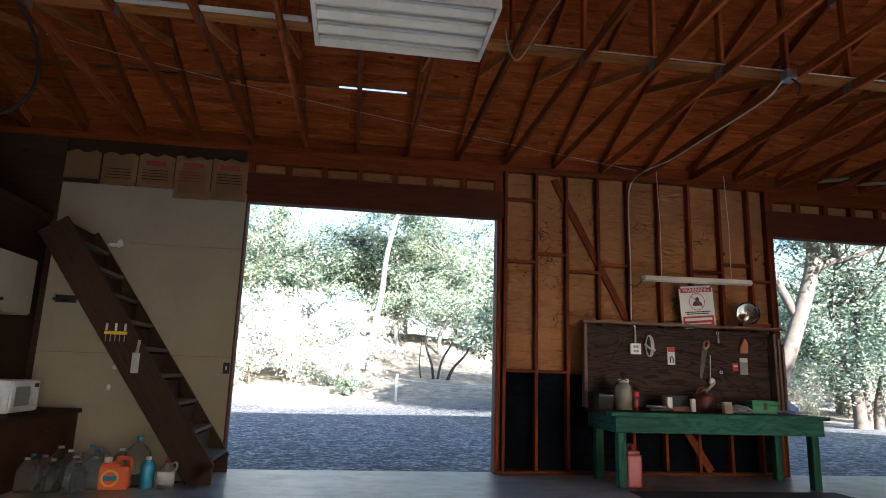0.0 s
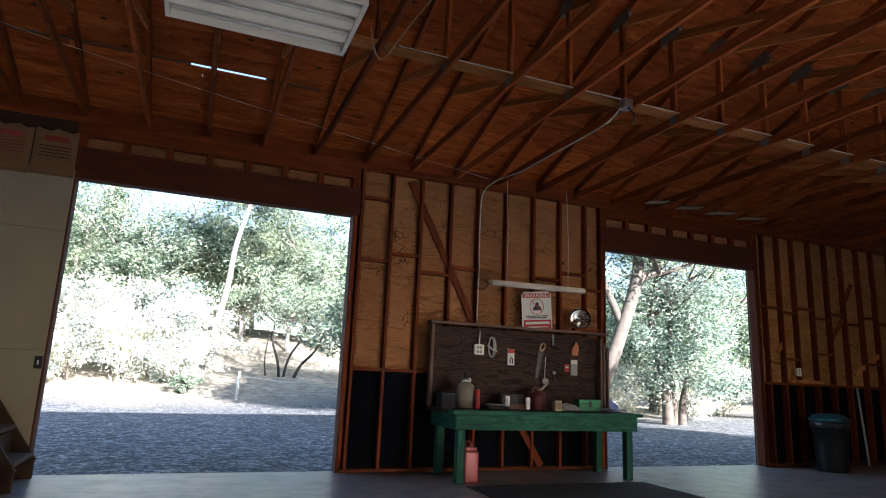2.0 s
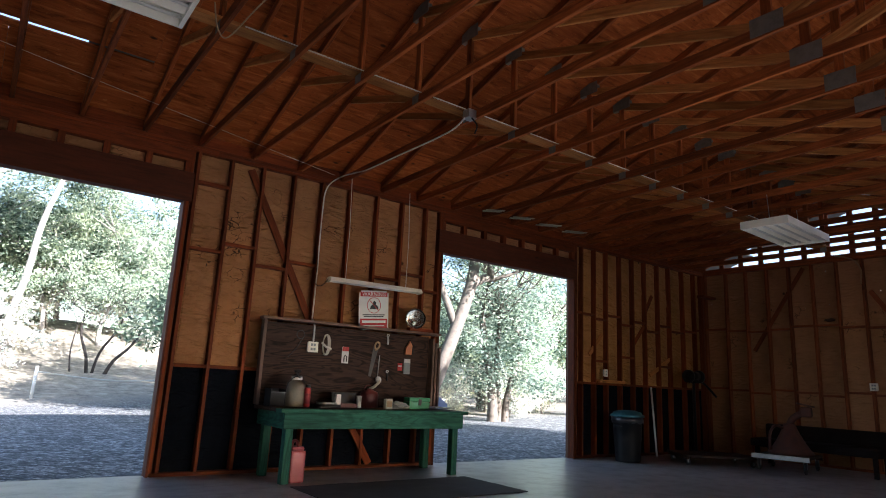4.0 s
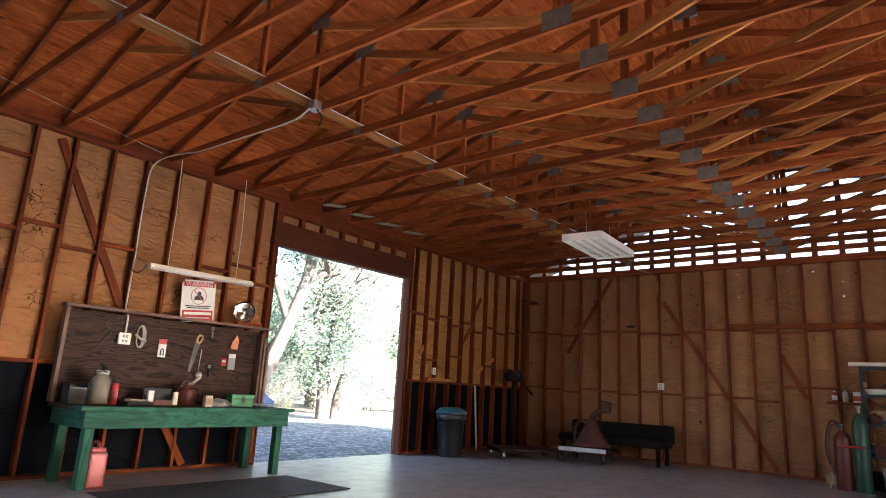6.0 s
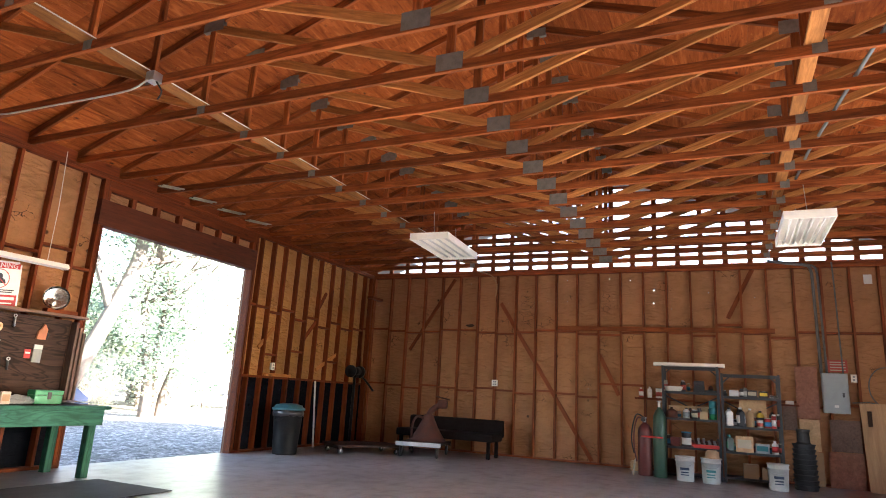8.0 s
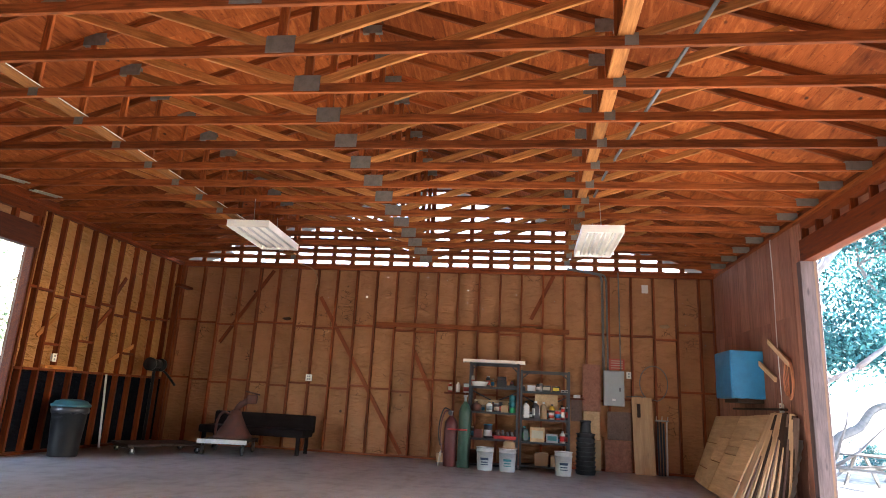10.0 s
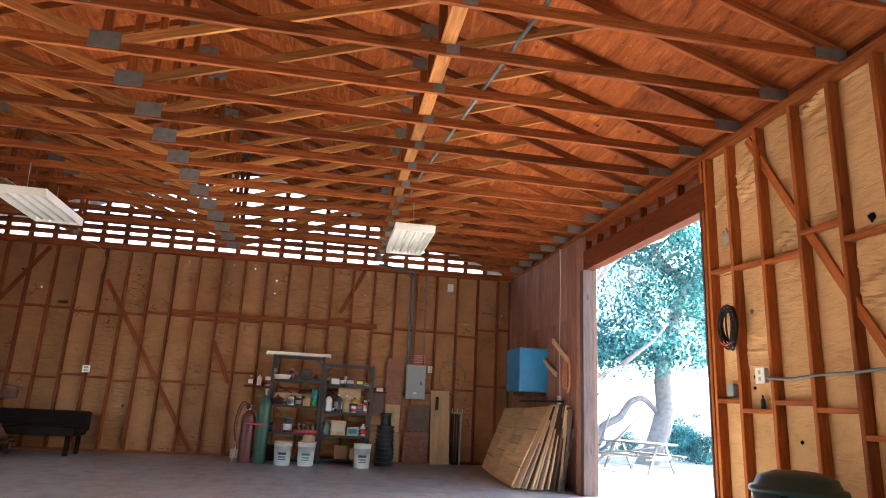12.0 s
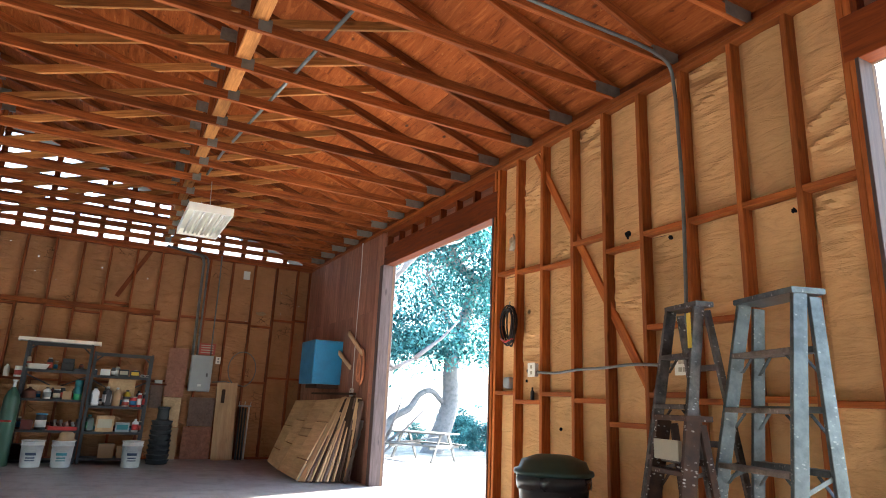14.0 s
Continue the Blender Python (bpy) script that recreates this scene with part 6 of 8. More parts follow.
def wall_cabinet():
    t = thing("wall_cabinet", "cream wall cabinet with two doors on the dark partition", "cabinet")
    part("body", box(-3.358, -3.10, 4.9, 6.60, 1.52, 2.06, 0.004), M_CREAM, t)
    for y0, y1, ky in ((4.91, 5.42, 5.36), (5.43, 5.94, 5.49), (5.95, 6.59, 6.02)):
        d = part("door", box(-3.098, -3.078, y0, y1, 1.53, 2.05, 0.005), M_CREAM, t)
        part("knob", lathe([(0.008, 0), (0.008, 0.015), (0.018, 0.022), (0.014, 0.034), (0, 0.036)], 12), M_BROWN, d, "dark round knob", m=pose(-3.078, ky, 1.62, 0, 90, 0), smooth=True)


wall_cabinet()


def microwave(y, label):
    t = thing("microwave", label, "microwave", m=pose(-3.10, y, 0.622))
    part("body", box(-0.2, 0.17, -0.25, 0.25, 0.012, 0.295, 0.008), M_APPLIANCE, t)
    d = part("door", box(0.172, 0.192, -0.245, 0.12, 0.02, 0.29, 0.006), M_APPLIANCE, t)
    part("window", box(0.193, 0.195, -0.19, 0.07, 0.07, 0.24, 0), M_GREYPANEL, d, "grey door window")
    part("control_panel", box(0.172, 0.19, 0.125, 0.245, 0.02, 0.29, 0.004), M_APPLIANCE, t)
    part("display", box(0.191, 0.193, 0.145, 0.225, 0.23, 0.265, 0), M_BLACK, t)
    part("button", box(0.191, 0.195, 0.15, 0.22, 0.05, 0.08, 0.002), M_PLASTIC_W, t)
    for x in (-0.15, 0.12):
        for yy in (-0.2, 0.2):
            part("foot", box(x - 0.02, x + 0.02, yy - 0.02, yy + 0.02, 0, 0.0125, 0), M_BLACK, t)


microwave(6.40, "white microwave oven on the brown chest")
chest = thing("wooden_chest", "old brown wooden chest against the cream wall", "chest")
part("body", box(-3.35, -2.78, 4.6, 7.28, 0.0, 0.575, 0.008), M_CHEST, chest)
part("top", box(-3.355, -2.75, 4.58, 7.29, 0.578, 0.622, 0.008), M_BROWN, chest, "dark worn top")
part("handle", lathe([(0.02, 0), (0.012, 0.012), (0.02, 0.02), (0, 0.024)], 12), M_BROWN, chest, m=pose(-2.78, 6.5, 0.46, 0, 90, 0))
chair_back = thing("dark_chair", "black padded chair back in the dim west corner", "chair")
part("seat", box(-3.0, -2.6, 3.9, 4.4, 0.42, 0.50, 0.03), M_BLACK, chair_back)
part("backrest", box(-3.05, -2.98, 3.9, 4.4, 0.5, 1.0, 0.03), M_BLACK, chair_back)
for x in (-2.95, -2.66):
    for y in (3.95, 4.35):
        part("leg", tube([(x, y, 0), (x, y, 0.42)], 0.015, 8), M_STEEL, chair_back)


def jugs():
    spots = [(-2.78, 6.42, 0.085, 0.27), (-2.62, 6.30, 0.08, 0.28), (-2.50, 6.52, 0.085, 0.30), (-2.38, 6.34, 0.08, 0.27), (-2.26, 6.50, 0.085, 0.31), (-2.20, 6.30, 0.075, 0.27), (-2.66, 6.70, 0.09, 0.31), (-2.10, 6.66, 0.09, 0.30), (-2.40, 6.75, 0.09, 0.32), (-2.68, 6.12, 0.075, 0.28), (-2.48, 6.14, 0.08, 0.27), (-2.27, 6.12, 0.075, 0.26)]
    for i, (x, y, r, h) in enumerate(spots):
        bottle("water_jug", "empty clear plastic jug on the concrete floor", "jug", r, h, M_CLEAR, M_FROST if i % 4 else M_BLUE, (x, y, 0), 0.26, 0.62, handle=True, cap_h=0.07)
    bottle("water_bottle", "large clear water bottle with a blue cap", "bottle", 0.11, 0.44, M_CLEAR, M_BLUE, (-1.88, 6.42, 0), 0.22, 0.66, cap_h=0.08)
    bottle("water_bottle", "large clear water bottle beside the stairs", "bottle", 0.10, 0.40, M_CLEAR, M_PLASTIC_W, (-1.58, 6.66, 0), 0.22, 0.66, cap_h=0.07)
    bottle("cleaner_bottle", "bottle of blue cleaning liquid on the floor", "bottle", 0.062, 0.27, M_BLUELIQ, M_PLASTIC_W, (-1.76, 6.34, 0), 0.35, 0.7)
    bottle("cleaner_bottle", "frosted white jug with a printed label", "jug", 0.075, 0.24, M_FROST, M_RED, (-1.60, 6.36, 0), 0.28, 0.6, handle=True, band=M_PLASTIC_W)
    bottle("blue_bucket", "dark blue container under the stairs", "container", 0.09, 0.22, M_BLUE, M_BLUE, (-1.44, 6.75, 0), 0.7, 0.9)
    t = thing("detergent_jug", "bright orange laundry detergent jug on the floor", "jug", m=pose(-2.01, 6.28, 0, 0, 0, 8))
    bm = box(-0.125, 0.125, -0.07, 0.07, 0, 0.2, 0.022)
    part("body", bm, M_ORANGE, t)
    bm = box(-0.118, 0.05, -0.06, 0.06, 0.19, 0.228, 0.018)
    part("shoulder", bm, M_ORANGE, t)
    part("handle", tube(smooth_line([(0.0, 0, 0.215), (0.02, 0, 0.262), (0.075, 0, 0.262), (0.115, 0, 0.245), (0.115, 0, 0.18)], 5), 0.019, 8), M_ORANGE, t, smooth=True)
    part("cap", lathe([(0.034, 0), (0.034, 0.04), (0.028, 0.045), (0, 0.045)], 16), M_PLASTIC_W, t, m=pose(-0.07, 0, 0.225))
    part("emblem", disc(0.072, 0.004), M_YELLOW, t, "round yellow emblem", m=pose(-0.03, -0.0715, 0.10, 90, 0, 0))
    part("emblem_ring", disc(0.055, 0.004), M_ORANGE, t, m=pose(-0.03, -0.0735, 0.10, 90, 0, 0))
    part("emblem_bar", box(-0.085, 0.025, -0.079, -0.0755, 0.082, 0.122, 0.001), M_BLUE, t, "dark blue bar")


jugs()
hose = thing("hanging_hose", "dark hose hanging in a loop from the roof", "hose")
part("hose", tube(smooth_line([(-2.6, 4.6, 3.74), (-2.45, 4.7, 3.45), (-2.42, 4.75, 3.1), (-2.55, 4.7, 2.85), (-2.85, 4.6, 2.75)], 6), 0.014, 8), M_RUBBER, hose, smooth=True)
white = thing("trim_strip", "white trim strip lying along the roof tie board", "trim strip")
board("strip", (-3.2, 4.625, 3.783), (-0.48, 4.625, 3.783), 0.05, 0.024, M_PLASTIC_W, white)
spare = thing("stacked_strips", "pale trim strips stored on the truss chords", "trim strips")
for i, (x, y, l) in enumerate(((-1.6, 3.55, 1.2), (-1.6, 3.3, 1.0), (-2.9, 3.6, 1.2), (-1.9, 3.3, 1.5))):
    board("strip", (x - l / 2, y, PLATE + 0.105 + 0.012 * i), (x + l / 2, y, PLATE + 0.105 + 0.012 * i), 0.06, 0.016, M_SHEET, spare)


# ---- north-east corner ----
def trash_can(label, m, body, lid, r=0.25, h=0.66, dome=0.08, bag=True):
    t = thing("trash_can", label, "trash can", m=m)
    bm = lathe([(r * 0.80, 0), (r * 0.82, 0.02), (r * 0.88, h * 0.45), (r * 0.885, h * 0.47), (r * 0.90, h * 0.5), (r * 0.98, h * 0.96), (r * 1.02, h * 0.97), (r * 1.02, h), (r * 0.95, h), (r * 0.8, 0.03), (0, 0.03)], 32)
    part("body", bm, body, t, smooth=True)
    if bag:
        b = lathe([(r * 1.03, h * 0.88), (r * 1.05, h * 0.94), (r * 1.045, h * 1.005), (r * 0.97, h * 1.01)], 40)
        for v in b.verts:
            a = math.atan2(v.co.y, v.co.x)
            v.co.z += 0.012 * math.sin(a * 9) * (1 if v.co.z < h * 0.92 else 0)
        part("liner", b, M_LINER, t, "black bin liner folded over the rim", smooth=True)
    part("lid", lathe([(r * 1.10, h * 1.012), (r * 1.12, h * 1.03), (r * 1.10, h * 1.06), (r * 0.98, h * 1.075), (r * 0.9, h * 1.07 + dome * 0.55), (r * 0.5, h * 1.07 + dome * 0.92), (0, h * 1.07 + dome)], 36), lid, t, smooth=True)
    for s in (-1, 1):
        part("grip", tube(smooth_line([(s * r * 1.0, -0.07, h * 0.82), (s * r * 1.12, -0.05, h * 0.8), (s * r * 1.12, 0.05, h * 0.8), (s * r * 1.0, 0.07, h * 0.82)], 4), 0.012, 6), body, t, smooth=True)
    return t


trash_can("dark grey trash can with a blue-green lid", pose(8.92, 6.78, 0), M_CANBLACK, M_TEALGREY, 0.245, 0.70, 0.07)
pvc = thing("pipe", "white plastic pipe leaning on the wall", "pipe")
part("pipe", tube([(10.26, 7.16, 0.0), (10.30, 7.28, 1.22)], 0.016, 8), M_PLASTIC_W, pvc, smooth=True)


def dolly(label, m, a, b, h, mat, wheel=0.06, slats=4):
    t = thing("flat_dolly", label, "dolly", m=m)
    for i in range(slats):
        y = -b + (2 * b) * (i + 0.5) / slats
        board("deck_board", (-a, y, h - 0.02), (a, y, h - 0.02), 2 * b / slats - 0.006, 0.032, mat, t)
    for x in (-a + 0.06, a - 0.06):
        board("cross_bar", (x, -b, h - 0.055), (x, b, h - 0.055), 0.06, 0.036, M_BROWN, t)
    for x in (-a + 0.09, a - 0.09):
        for y in (-b + 0.07, b - 0.07):
            w = part("wheel", lathe([(0.012, -0.016), (wheel - 0.006, -0.016), (wheel, -0.01), (wheel, 0.01), (wheel - 0.006, 0.016), (0.012, 0.016)], 18), M_RUBBER, t, m=pose(x, y, wheel, 90, 0, 0))
            part("fork", box(x - 0.012, x + 0.012, y - 0.026, y - 0.02, wheel - 0.01, h - 0.074, 0), M_STEEL, t)
            part("fork", box(x - 0.012, x + 0.012, y + 0.02, y + 0.026, wheel - 0.01, h - 0.074, 0), M_STEEL, t)
    return t


dolly("low wooden furniture dolly against the far wall", pose(10.35, 6.15, 0, 0, 0, -38), 0.62, 0.42, 0.16, M_OLDPLY, 0.045)
cart = dolly("pale-edged flat dolly with iron wheels", pose(10.9, 5.15, 0, 0, 0, 12), 0.5, 0.40, 0.25, M_BROWN, 0.085)
part("edge_rail", box(-0.525, -0.503, -0.41, 0.41, 0.19, 0.26, 0.004), M_BUCKET, cart, "chipped white edge rail")


def old_engine():
    """The rusty pump that stands on the dolly."""
    t = thing("rusty_pump", "rusty red iron pump standing on the dolly", "pump", m=pose(10.95, 5.12, 0.25, 0, 0, 20))
    part("cone", lathe([(0.33, 0), (0.335, 0.04), (0.29, 0.08), (0.20, 0.22), (0.12, 0.38), (0.085, 0.48), (0.0, 0.48)], 24), M_RUST, t, smooth=True)
    part("neck", tube(smooth_line([(0, 0, 0.46), (0, -0.05, 0.56), (0, -0.16, 0.64), (0, -0.24, 0.68)], 4), 0.055, 12), M_RUST, t, smooth=True)
    part("valve_box", box(-0.08, 0.08, -0.34, -0.16, 0.60, 0.76, 0.03), M_RUST, t)
    part("hand_wheel", lathe([(0.10, -0.012), (0.13, -0.012), (0.13, 0.012), (0.10, 0.012), (0.10, -0.012)], 20), M_RUST, t, m=pose(0, -0.25, 0.79, 12, 0, 0))
    part("wheel_spoke", box(-0.10, 0.10, -0.26, -0.24, 0.77, 0.79, 0.004), M_RUST, t)
    part("pipe", tube(smooth_line([(-0.05, 0.08, 0.40), (-0.10, 0.20, 0.44), (-0.12, 0.28, 0.3), (-0.12, 0.29, 0.02)], 5), 0.022, 8), M_RUST, t, smooth=True)
    b = thing("dark_sofa_bench", "long dark upholstered bench seat by the wall", "bench", m=pose(11.50, 4.94, 0, 0, 0, 90))
    part("seat", box(-1.0, 1.0, -0.28, 0.28, 0.30, 0.44, 0.04), M_DARKCLOTH, b)
    part("backrest", box(-1.0, 1.0, -0.40, -0.29, 0.36, 0.68, 0.04), M_DARKCLOTH, b)
    for x in (-0.9, 0.9):
        for y in (-0.22, 0.22):
            part("leg", box(x - 0.03, x + 0.03, y - 0.03, y + 0.03, 0, 0.30, 0.004), M_DARKCLOTH, b)


old_engine()
arm = thing("pedestal_grinder", "black bench grinder on a thin stand in the dark corner", "grinder")
part("post", tube([(11.10, 6.9, 0.03), (11.10, 6.9, 1.36)], 0.028, 10), M_CANBLACK, arm, smooth=True)
part("motor", tube([(11.0, 6.9, 1.47), (11.22, 6.9, 1.47)], 0.085, 14), M_CANBLACK, arm, smooth=True)
part("bracket", box(11.04, 11.16, 6.84, 6.96, 1.34, 1.40, 0.006), M_CANBLACK, arm)
for gx in (10.94, 11.28):
    part("guard", tube([(gx - 0.03, 6.9, 1.46), (gx + 0.03, 6.9, 1.46)], 0.12, 18), M_CANBLACK, arm, smooth=True)
part("arm", tube(smooth_line([(11.22, 6.88, 1.42), (11.45, 6.85, 1.30), (11.70, 6.8, 1.10)], 4), 0.022, 8), M_CANBLACK, arm, smooth=True)
part("base", lathe([(0.20, 0), (0.20, 0.02), (0.06, 0.05), (0.0, 0.05)], 20), M_CANBLACK, arm, m=pose(11.10, 6.9, 0))
cl = thing("corner_shelf", "small fir shelf block high in the corner", "shelf")
board("shelf", (11.78, 7.10, 3.10), (12.24, 7.10, 3.10), 0.14, 0.05, M_FRAME, cl)
board("support", (11.84, 7.13, 0.0), (11.84, 7.13, 3.07), 0.05, 0.1, M_FRAME, cl, up=(0, 1, 0))


# ---- storage shelves ----
def steel_shelf(label, y0, y1, top, levels):
    t = thing("storage_shelf", label, "shelf unit", "steel shelves")
    x0, x1 = 11.46, 11.86
    for x in (x0, x1):
        for y in (y0, y1):
            bm = bmesh.new()
            sx, sy = (1 if x == x0 else -1), (1 if y == y0 else -1)
            add_box(bm, min(x, x + sx * 0.038), max(x, x + sx * 0.038), min(y, y + sy * 0.003), max(y, y + sy * 0.003), 0, top)
            add_box(bm, min(x, x + sx * 0.003), max(x, x + sx * 0.003), min(y + sy * 0.003, y + sy * 0.038), max(y + sy * 0.003, y + sy * 0.038), 0, top)
            part("post", bm, M_SHELF, t)
    for z in levels:
        bm = box(x0 + 0.005, x1 - 0.005, y0 + 0.005, y1 - 0.005, z - 0.004, z, 0)
        add_box(bm, x0 + 0.005, x0 + 0.009, y0 + 0.04, y1 - 0.04, z - 0.035, z - 0.0045)
        add_box(bm, x1 - 0.009, x1 - 0.005, y0 + 0.04, y1 - 0.04, z - 0.035, z - 0.0045)
        part("shelf", bm, M_SHELF, t)
    for s in ((y0 + 0.02, y0 + 0.16), (y1 - 0.02, y1 - 0.16)):
        board("corner_brace", (x0 - 0.004, s[0], top - 0.16), (x0 - 0.004, s[1], top - 0.03), 0.003, 0.02, M_SHELF, t)
    board("cross_brace", (x1 + 0.004, y0, levels[1] - 0.06), (x1 + 0.004, y1, levels[2] - 0.04), 0.003, 0.02, M_SHELF, t)
    board("cross_brace", (x1 + 0.004, y1, levels[1] - 0.06), (x1 + 0.004, y0, levels[2] - 0.04), 0.003, 0.02, M_SHELF, t)


LV_A = (1.79, 1.38, 0.945, 0.49, 0.06)
LV_B = (1.69, 1.34, 0.87, 0.48, 0.09)
steel_shelf("dark grey steel shelf unit, cluttered with cans and cartons", 0.14, 1.03, 1.80, LV_A)
steel_shelf("dark grey steel shelf unit, full of bottles", -0.75, 0.115, 1.70, LV_B)
strip_light("strip_light", "white fluorescent strip light lying on the steel shelf", 1.12, pose(11.55, 0.60, 1.825, 0, 0, 90))


def shelf_goods():
    X = 11.58
    z = LV_A[1]
    t = thing("basin", "white enamel basin on the top shelf", "basin", m=pose(X, 0.85, z))
    part("bowl", lathe([(0.10, 0), (0.12, 0.01), (0.155, 0.075), (0.165, 0.08), (0.15, 0.075), (0.11, 0.015), (0, 0.012)], 28), M_WHITE, t, smooth=True)
    t = thing("tape_player", "small black radio on the top shelf", "radio", m=pose(X, 0.45, z))
    part("body", box(-0.06, 0.06, -0.085, 0.085, 0, 0.11, 0.008), M_BLACK, t)
    part("screen", box(-0.064, -0.0605, -0.06, 0.06, 0.125, 0.165, 0.002), M_INKDARK, t)
    part("top", box(-0.03, 0.03, -0.08, 0.08, 0.1105, 0.185, 0.006), M_BLACK, t)
    carton("black_case", "flat black case on the top shelf", "case", X - 0.08, X + 0.1, 0.18, 0.36, z, z + 0.035, M_BLACK, face="x")
    z = LV_A[2]
    bottle("round_jug", "rusty pink round jug on the shelf", "jug", 0.095, 0.17, M_RUST, M_BROWN, (X, 0.89, z), 0.2, 0.6)
    bottle("white_bottle", "white bottle with a spout on the shelf", "bottle", 0.055, 0.17, M_PLASTIC_W, M_INKDARK, (X, 0.66, z), 0.4, 0.7, band=M_GREYPANEL)
    bottle("dark_jar", "dark glass jar with a pale label", "jar", 0.05, 0.15, M_INKDARK, M_STEEL, (X, 0.53, z), 0.8, 0.85, band=M_CREAM)
    carton("brown_carton", "small brown carton on the shelf", "carton", X - 0.05, X + 0.1, 0.33, 0.45, z, z + 0.12, M_CARD, None, "x")
    for k in range(3):
        bottle("stacked_cup", "stacked teal and green tub", "tub", 0.06, 0.10, M_TEAL if k > 0 else M_BRIGHTGREEN, M_TEAL, (X - 0.02, 0.25, z + 0.1005 * k), 0.9, 0.9)
    carton("plank_end", "thin pale wood offcut behind the jars", "wood offcut", X + 0.16, X + 0.18, 0.2, 0.95, z, z + 0.20, M_SHEET, None, "x")
    z = LV_A[3]
    carton("brown_carton", "dark red tin on the lower shelf", "tin", X - 0.06, X + 0.06, 0.77, 0.92, z, z + 0.14, M_REDOX, None, "x")
    bottle("coffee_tin", "black and white tin with a blue lid", "tin", 0.075, 0.24, M_INKDARK, M_BLUE, (X - 0.02, 0.67, z), 0.95, 0.86, band=M_PLASTIC_W, cap_h=0.08)
    t = thing("parts_tray", "long red tray of loose steel parts", "tray", m=pose(X - 0.03, 0.36, z))
    part("tray", box(-0.09, 0.09, -0.20, 0.20, 0.0, 0.055, 0.006), M_RED, t)
    rr = random.Random(4)
    for k in range(9):
        part("fitting", tube([(rr.uniform(-0.06, 0.06), -0.17 + 0.04 * k, 0.06), (rr.uniform(-0.06, 0.06), -0.15 + 0.04 * k, rr.uniform(0.10, 0.16))], 0.022, 7), M_STEEL if k % 2 else M_RUST, t)
    z = LV_B[1]
    carton("white_carton", "small white carton on the top shelf", "carton", X - 0.04, X + 0.06, -0.15, -0.01, z, z + 0.095, M_PLASTIC_W, None, "x")
    bottle("small_bottle", "small dark bottle on the shelf end", "bottle", 0.025, 0.09, M_INKDARK, M_PLASTIC_W, (X, 0.055, z), 0.5, 0.7)
    carton("battery_pack", "black and yellow printed carton", "carton", X - 0.05, X + 0.06, -0.42, -0.27, z, z + 0.105, M_INKDARK, M_CREAM, "x")
    carton("battery_pack", "black and yellow printed carton, smaller", "carton", X - 0.05, X + 0.06, -0.58, -0.44, z, z + 0.095, M_INKDARK, M_YELLOW, "x")
    carton("screw_box", "small white screw box", "carton", X - 0.03, X + 0.05, -0.66, -0.60, z, z + 0.04, M_PLASTIC_W, M_INKDARK, "x")
    carton("screw_box", "small white screw box", "carton", X - 0.03, X + 0.05, -0.73, -0.67, z, z + 0.04, M_PLASTIC_W, M_INKDARK, "x")
    z = LV_B[2]
    bottle("oil_jug", "white oil jug with a black cap", "jug", 0.082, 0.29, M_PLASTIC_W, M_INKDARK, (X, 0.01, z), 0.3, 0.72, True, M_GREYPANEL, True)
    bottle("oil_jug", "dark oil jug with a white label", "jug", 0.075, 0.30, M_INKDARK, M_PLASTIC_W, (X, -0.16, z), 0.3, 0.72, True, M_PLASTIC_W, True)
    bottle("oil_bottle", "amber bottle with a pale cap", "bottle", 0.06, 0.29, M_CARD, M_PLASTIC_W, (X, -0.30, z), 0.32, 0.7)
    bottle("yellow_bottle", "yellow bottle at the back of the shelf", "bottle", 0.055, 0.26, M_YELLOW, M_INKDARK, (X + 0.1, -0.45, z), 0.35, 0.72, band=M_INKDARK)
    bottle("white_jar", "white jar with a dark label", "jar", 0.05, 0.12, M_PLASTIC_W, M_CREAM, (X - 0.04, -0.435, z), 0.9, 0.85, band=M_INKRED)
    bottle("red_tin", "red tin with a pale lid", "tin", 0.052, 0.16, M_RED, M_CREAM, (X - 0.02, -0.545, z), 0.9, 0.85, band=M_BLUE)
    bottle("spray_can", "red and white spray can", "spray can", 0.034, 0.22, M_RED, M_PLASTIC_W, (X - 0.03, -0.635, z), 0.7, 0.8, band=M_PLASTIC_W, cap_h=0.2)
    bottle("spray_can", "black spray can with a red band", "spray can", 0.034, 0.23, M_INKDARK, M_PLASTIC_W, (X - 0.03, -0.71, z), 0.7, 0.8, band=M_RED, cap_h=0.2)
    bottle("dark_jar", "dark bottle behind the cans", "bottle", 0.045, 0.25, M_INKDARK, M_BLACK, (X + 0.1, -0.62, z), 0.4, 0.75)
    carton("plank_end", "thin pale wood offcut behind the jugs", "wood offcut", X + 0.16, X + 0.18, -0.55, -0.15, z + 0.0, z + 0.42, M_SHEET, None, "x")
    z = LV_B[3]
    bottle("green_jug", "dark green antifreeze jug", "jug", 0.085, 0.25, M_DKGREEN, M_TEAL, (X, 0.03, z), 0.3, 0.75, True, M_BRIGHTGREEN)
    carton("pale_carton", "square pale wooden crate on the shelf", "crate", X - 0.1, X + 0.1, -0.32, -0.07, z, z + 0.24, M_SHEET, M_CREAM, "x")
    carton("grey_carton", "grey and teal carton", "carton", X - 0.06, X + 0.08, -0.55, -0.35, z, z + 0.14, M_GREYPANEL, M_TEAL, "x")
    bottle("white_bottle", "white bottle with a red cap", "bottle", 0.05, 0.20, M_PLASTIC_W, M_PLASTIC_W, (X - 0.03, -0.63, z), 0.35, 0.7, band=M_RED)
    z = LV_B[4]
    carton("brown_carton", "brown cardboard carton on the bottom shelf", "carton", X - 0.1, X + 0.12, -0.38, -0.16, z, z + 0.21, M_CARD, None, "x")
